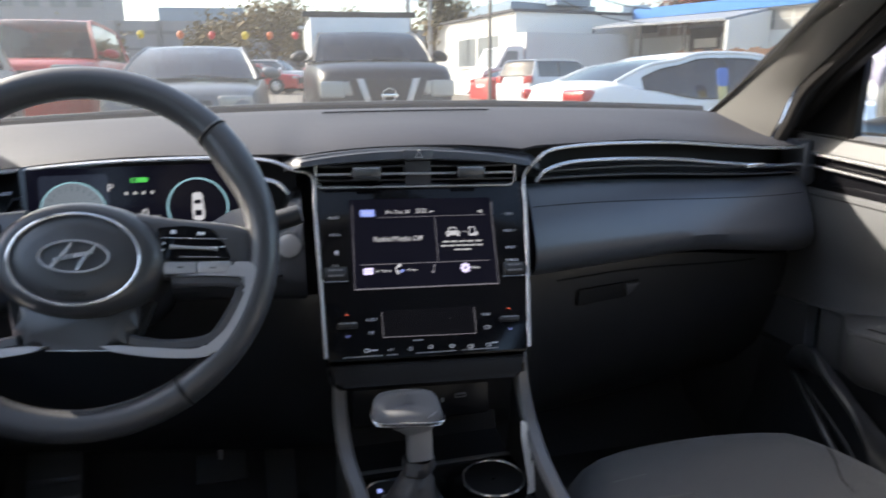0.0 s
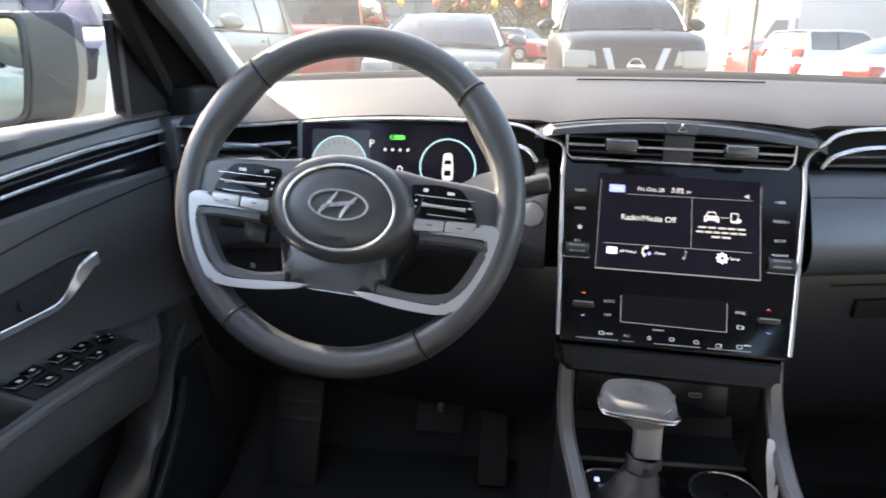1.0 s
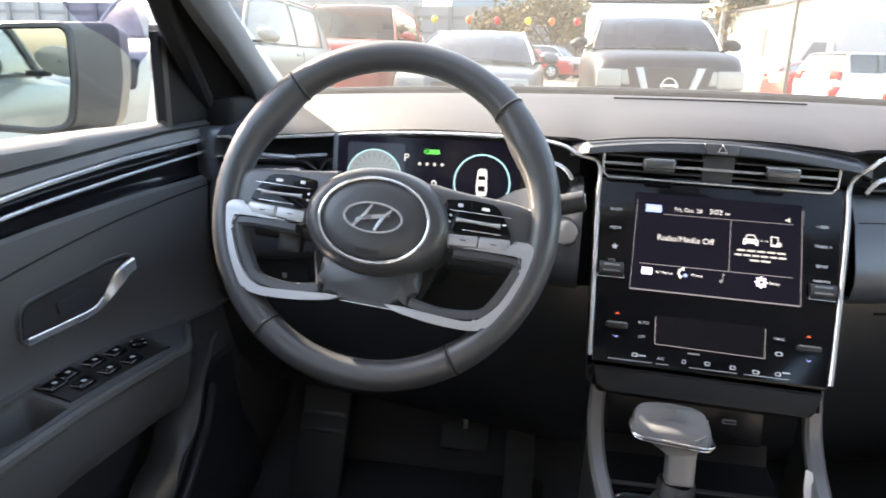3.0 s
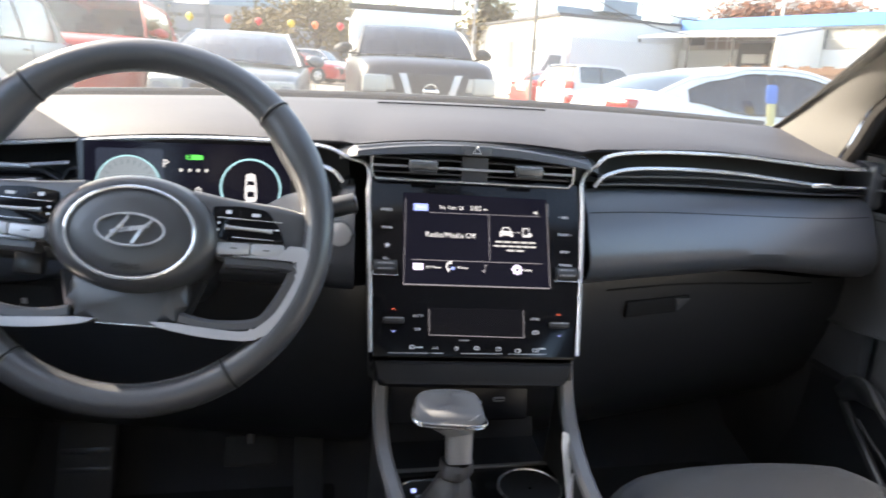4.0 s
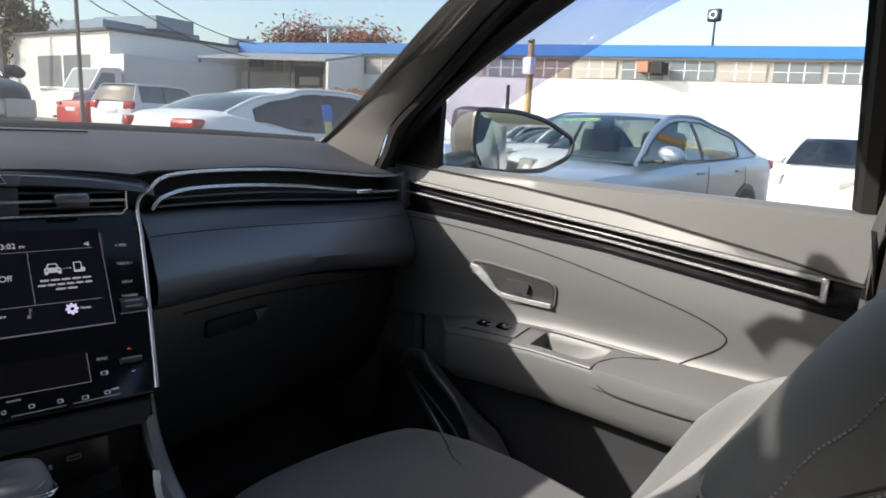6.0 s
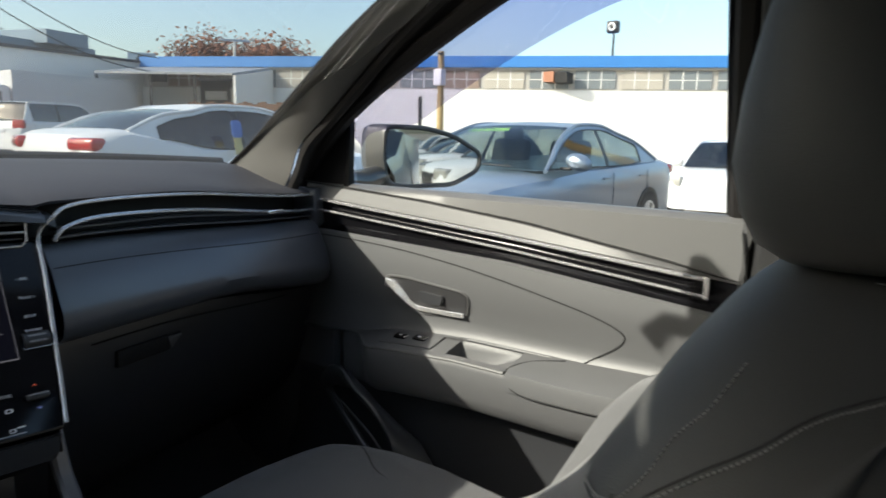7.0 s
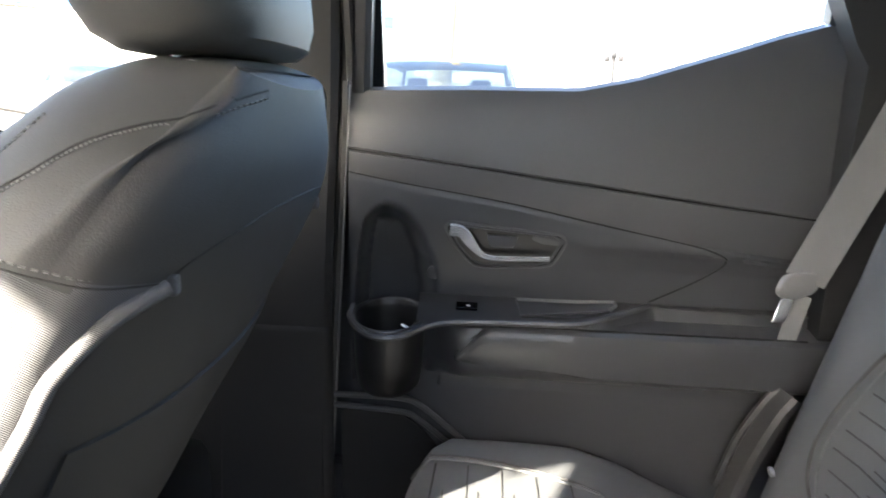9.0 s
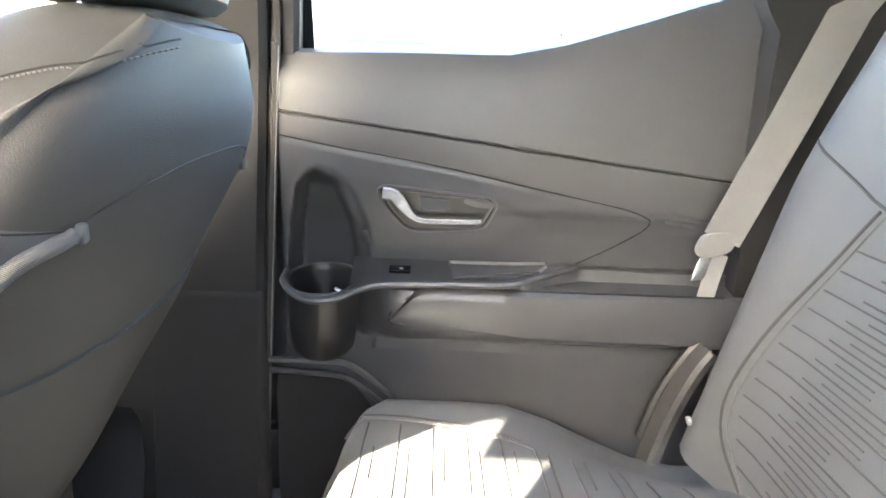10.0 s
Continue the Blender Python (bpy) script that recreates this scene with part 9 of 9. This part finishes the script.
px, py = AE(110.2, 33)
pe = mast("street_lamp", "pale street lamp with a long arm", px, py, 0, 4.35, 0.10, ALLOY, "street lamp")
part("arm", tube([(px, py, 4.1), (px - 0.3, py - 1.6, 4.25)], 0.05, 6), ALLOY, pe)
part("head", box(px - 0.35, py - 1.9, 3.75, 0.4, 0.9, 0.5, 0.08), BLUEGREY, pe)
px, py = AE(95.8, 24)
sg = mast("gate_post", "rusty red valve post by the fence", px, py, -0.9, 1.45, 0.12, mat("rust_red", (0.35, 0.07, 0.05), 0.7), "post")
for k in range(3):
    part("arm", box(px, py - 0.3 + 0.3 * k, 1.4 + 0.12 * (k % 2), 0.1, 0.26, 0.30, 0.03), GREYW, sg)
for (a0, r0, z0), (a1, r1, z1) in (((17.3, 26, 5.6), (30, 33, 3.6)), ((17.3, 26, 5.9), (8, 40, 7.6)), ((17.3, 26, 6.4), (30, 33, 4.2)), ((17.3, 26, 6.8), (-20, 45, 7.6)), ((12.4, 40, 8.2), (-22, 50, 8.4)), ((14, 26, 7.0), (20, 30, 4.6))):
    p, q = Vector((*AE(a0, r0), z0)), Vector((*AE(a1, r1), z1))
    cb = thing("cable", "black overhead cable sagging between poles", "cable", tuple(p), "overhead cables")
    part("wire", tube([p + (q - p) * f - Vector((0, 0, 0.6 * 4 * f * (1 - f))) for f in stations(0, 1, 14)], 0.022, 5), DARKTRIM, cb)

# balloons strung over the far row
cols = ["red", "yellow", "orange", "red", "yellow", "orange", "red"]
BAL = {"red": mat("balloon_red", (0.60, 0.03, 0.03), 0.35), "yellow": mat("balloon_yellow", (0.70, 0.50, 0.03), 0.35), "orange": mat("balloon_orange", (0.70, 0.16, 0.03), 0.35)}
for k, az in enumerate((-12.6, -10.0, -7.2, -4.9, -2.4, -0.5, 1.5)):
    x, y = AE(az, 26)
    z = 1.15 + 26 * math.tan(radians(3.75))
    b = thing("balloon", cols[k] + " balloon on a string over the parked cars", "balloon", (x, y, z), "balloons")
    part("skin", grid([[(x + 0.12 * math.sin(p) * math.cos(a), y + 0.12 * math.sin(p) * math.sin(a), z + 0.13 * math.cos(p) - 0.03 * (p > 2.4)) for a in [2 * math.pi * i / 14 for i in range(14)]] for p in [0.02 + 3.1 * i / 8 for i in range(9)]], close_v=True), BAL[cols[k]], b)
    part("string", tube([(x, y, z - 0.13), (x + 0.02, y, z - 0.5), (x, y, ground_z(x, y))], 0.008, 4), DARKTRIM, b)

# far grey buildings across the road ahead
over = thing("far_building", "long grey warehouse across the road ahead", "building", (-20, 62, 0))
part("wall", wall_box((-60, 62), (6, 62), 0, 6.4, 10), GREYW, over, smooth=False)
for i in range(20):
    part("pier", wall_box((-58 + 3.2 * i, 61.7), (-57.6 + 3.2 * i, 61.7), 0, 6.4, 0.3), mat("pier_grey", (0.22, 0.22, 0.23), 0.9) if i == 0 else bpy.data.materials["pier_grey"], over, smooth=False)
for z0, z1 in ((5.3, 5.6), (4.0, 4.2), (2.6, 3.6)):
    part("band", wall_box((-60, 61.9), (6, 61.9), z0, z1, 0.05), bpy.data.materials["pier_grey"], over, smooth=False)
tw = thing("far_building", "tall pale office block on the skyline", "building", (-30, 110, 0))
part("wall", wall_box((-42, 108), (-24, 108), 0, 20, 14), GREYW, tw, smooth=False)
for i in range(5):
    for j in range(4):
        part("window", wall_box((-41 + 3.4 * i, 107.9), (-39 + 3.4 * i, 107.9), 4 + 4 * j, 6 + 4 * j, 0.1), WINDOWG, tw, smooth=False)
tb = thing("far_building", "low blue-grey block behind the trees", "building", (-8, 90, 0))
part("wall", wall_box((-14, 90), (-4, 90), 0, 10.3, 8), BLUEGREY, tb, smooth=False)
tb2 = thing("far_building", "dark grey depot beyond the lot", "building", (14, 58, 0))
part("wall", wall_box((5.5, 58), (15.5, 56), 0, 5.4, 8), GREYW, tb2, smooth=False)
for i in range(4):
    part("door", wall_box((6.2 + 2.3 * i, 57.8 - 0.46 * i), (7.8 + 2.3 * i, 57.5 - 0.46 * i), 0.2, 3.4, 0.1, -0.05), WINDOWG, tb2, smooth=False)

# right rear: tan wall, low wall and arched hall
tan = thing("tan_building", "tan painted wall of a long shed running away", "building", (30, -12, -1))
p1, p2 = Vector((*AE(118, 33), 0)), Vector((*AE(96.8, 90), 0))
bm = bmesh.new()
vs = [bm.verts.new(v) for v in ((p1.x, p1.y, -1.2), (p2.x, p2.y, -2.6), (p2.x, p2.y, 1.95), (p1.x, p1.y, 4.05))]
vb = [bm.verts.new(v) for v in ((p1.x + 8, p1.y - 8, -1.2), (p2.x + 8, p2.y - 8, -2.6), (p2.x + 8, p2.y - 8, 1.95), (p1.x + 8, p1.y - 8, 4.05))]
bm.faces.new(vs)
bm.faces.new(vb[::-1])
for i in range(4):
    bm.faces.new((vs[i], vb[i], vb[(i + 1) % 4], vs[(i + 1) % 4]))
part("wall", bm, TANW, tan, "tan wall", smooth=False)
bm = bmesh.new()
d12 = p2 - p1
bm.faces.new([bm.verts.new(v) for v in ((p1.x - 0.2, p1.y + 0.2, 3.98), (p2.x - 0.2, p2.y + 0.2, 1.90), (p2.x - 0.2, p2.y + 0.2, 2.15), (p1.x - 0.2, p1.y + 0.2, 4.23))])
part("coping", thick(bm, 0.3), ROOFG, tan, "grey coping", smooth=False)
for f in (0.10, 0.22, 0.36, 0.52):
    p = p1 + d12 * f
    part("downpipe", tube([(p.x - 0.25, p.y + 0.2, -1.5), (p.x - 0.25, p.y + 0.2, 4.0 - 2.1 * f)], 0.10, 6), PANELWHITE, tan)
low = thing("low_building", "low cream building with a blue panel", "building", (58, -3, -2))
part("wall", wall_box((59.5, -10.0), (59.5, 6.0), -3, 3.35, -8), WHITEW, low, smooth=False)
part("panel", wall_box((59.4, -4.6), (59.4, -0.6), 0.4, 1.3, -0.1), BLUEB, low, smooth=False)
arch = thing("arched_hall", "white hall with an arched grey roof and tall windows", "building", (78, -16, -2))
rows = []
for x in (76.0, 100.0):
    rows.append([(x, -19.0 + 8.6 * c - 2.0 * (c < -0.95), 2.6 + 4.75 * s_) for c, s_ in [(math.cos(math.pi * i / 20), math.sin(math.pi * i / 20) ** 0.9) for i in range(21)]])
part("roof", thick(grid(rows), 0.4), ROOFG, arch, "arched grey roof")
bm = bmesh.new()
bm.faces.new([bm.verts.new((76.6, y, z)) for _, y, z in rows[0]] + [bm.verts.new((76.6, -29.0, -3)), bm.verts.new((76.6, -6.0, -3))])
part("end_wall", bm, WHITEW, arch, "white end wall", smooth=False)
for i in range(6):
    y = -24.6 + 1.75 * i
    part("window", box(76.45, y, 4.0 + 0.25 * min(i, 5 - i), 0.2, 1.0, 1.9 + 0.5 * min(i, 5 - i), 0), WINDOWG, arch, smooth=False)
part("window", box(76.45, -12.6, 3.0, 0.2, 1.2, 2.0, 0), WINDOWG, arch, smooth=False)
part("lean_to", wall_box((74, -13.0), (74, -4.0), -3, 3.4, -4), WHITEW, arch, smooth=False)


# ---- trees ----
def tree(name, label, x, y, z0, h, spread, leaf, seed, n=1500, size=0.35, bare=0.35):
    random.seed(seed)
    t = thing(name, label, "tree", (x, y, z0))
    bark = bpy.data.materials.get("bark") or mat("bark", (0.10, 0.075, 0.055), 0.9, var=0.3, patch=3)
    trunk = tube([(x, y, z0), (x + 0.1, y, z0 + h * 0.25), (x - 0.1, y + 0.1, z0 + h * 0.5)], 0.03 * h, 8, up=(0, 1, 0), taper=lambda f: 1 - 0.5 * f)
    tips = []
    for k in range(16):
        a, e = random.uniform(0, 6.28), random.uniform(0.3, 1.2)
        s = Vector((x, y, z0 + h * random.uniform(0.28, 0.5)))
        d = Vector((math.cos(a) * math.cos(e) * spread, math.sin(a) * math.cos(e) * spread, math.sin(e) * h * 0.5))
        m = s + d * 0.5 + Vector((random.uniform(-0.3, 0.3), random.uniform(-0.3, 0.3), 0.1 * h))
        tips += [m, s + d, s + d * 0.8, s + d * 0.65 + Vector((0, 0, 0.06 * h))]
        limb = tube([s, m, s + d], 0.010 * h, 5, up=(0.3, 1, 0.2), taper=lambda f: 1 - 0.8 * f)
        me = bpy.data.meshes.new("limb_tmp")
        limb.to_mesh(me)
        trunk.from_mesh(me)
        limb.free()
        bpy.data.meshes.remove(me)
    part("trunk", trunk, bark, t, "bare brown limbs")
    verts, faces = [], []
    for i in range(n):
        c = random.choice(tips) + Vector((random.gauss(0, 0.14 * spread), random.gauss(0, 0.14 * spread), random.gauss(0, 0.07 * h)))
        u = Vector((random.gauss(0, 1), random.gauss(0, 1), random.gauss(0, 1))).normalized()
        v = u.orthogonal().normalized()
        s = size * random.uniform(0.5, 1.2)
        b = len(verts)
        verts += [c - u * s * 0.5, c + v * s * 0.3, c + u * s * 0.5, c - v * s * 0.3]
        faces.append((b, b + 1, b + 2, b + 3))
    me = bpy.data.meshes.new("crown")
    me.from_pydata([tuple(v) for v in verts], [], faces)
    me.materials.append(leaf)
    ob = new("crown", me)
    ob.parent = t
    ob.matrix_parent_inverse = WORLD[t].inverted()
    tagged(ob, "autumn leaf clumps")
    return t


def leaf_mat(name, a, b):
    m = mat(name, a, 0.8, var=0.3)
    nt = m.node_tree
    geo = nt.nodes.new("ShaderNodeNewGeometry")
    rmp = nt.nodes.new("ShaderNodeMix")
    rmp.data_type = "RGBA"
    rmp.inputs["A"].default_value, rmp.inputs["B"].default_value = (*a, 1), (*b, 1)
    nt.links.new(geo.outputs["Random Per Island"], rmp.inputs["Factor"])
    nt.links.new(rmp.outputs["Result"], nt.nodes["Principled BSDF"].inputs["Base Color"])
    return m


RUST = leaf_mat("rust_leaves", (0.16, 0.055, 0.030), (0.26, 0.10, 0.05))
OLIVE = leaf_mat("olive_leaves", (0.10, 0.085, 0.035), (0.22, 0.15, 0.06))
GREEN = leaf_mat("dull_green_leaves", (0.05, 0.065, 0.025), (0.14, 0.12, 0.05))
for k, (az, r, h, sp, lf) in enumerate(((34.0, 55, 8.0, 4.2, RUST), (37.4, 58, 9.3, 4.6, RUST), (40.2, 56, 6.6, 3.0, RUST), (-4.6, 56, 6.2, 3.0, OLIVE), (-0.4, 50, 7.8, 3.2, OLIVE), (2.6, 56, 7.0, 2.8, OLIVE), (12.6, 42, 7.2, 2.6, OLIVE), (14.4, 48, 5.0, 2.4, GREEN), (-14, 54, 5.5, 2.6, OLIVE), (15.6, 44, 3.4, 2.2, GREEN), (5.0, 60, 7.2, 3.0, OLIVE))):
    x, y = AE(az, r)
    tree("tree", "autumn tree with rust-brown leaves" if lf is RUST else "thin autumn tree with olive leaves", x, y, 0.0, h, sp, lf, 20 + k, 7500 if lf is RUST else 2200, 0.40)
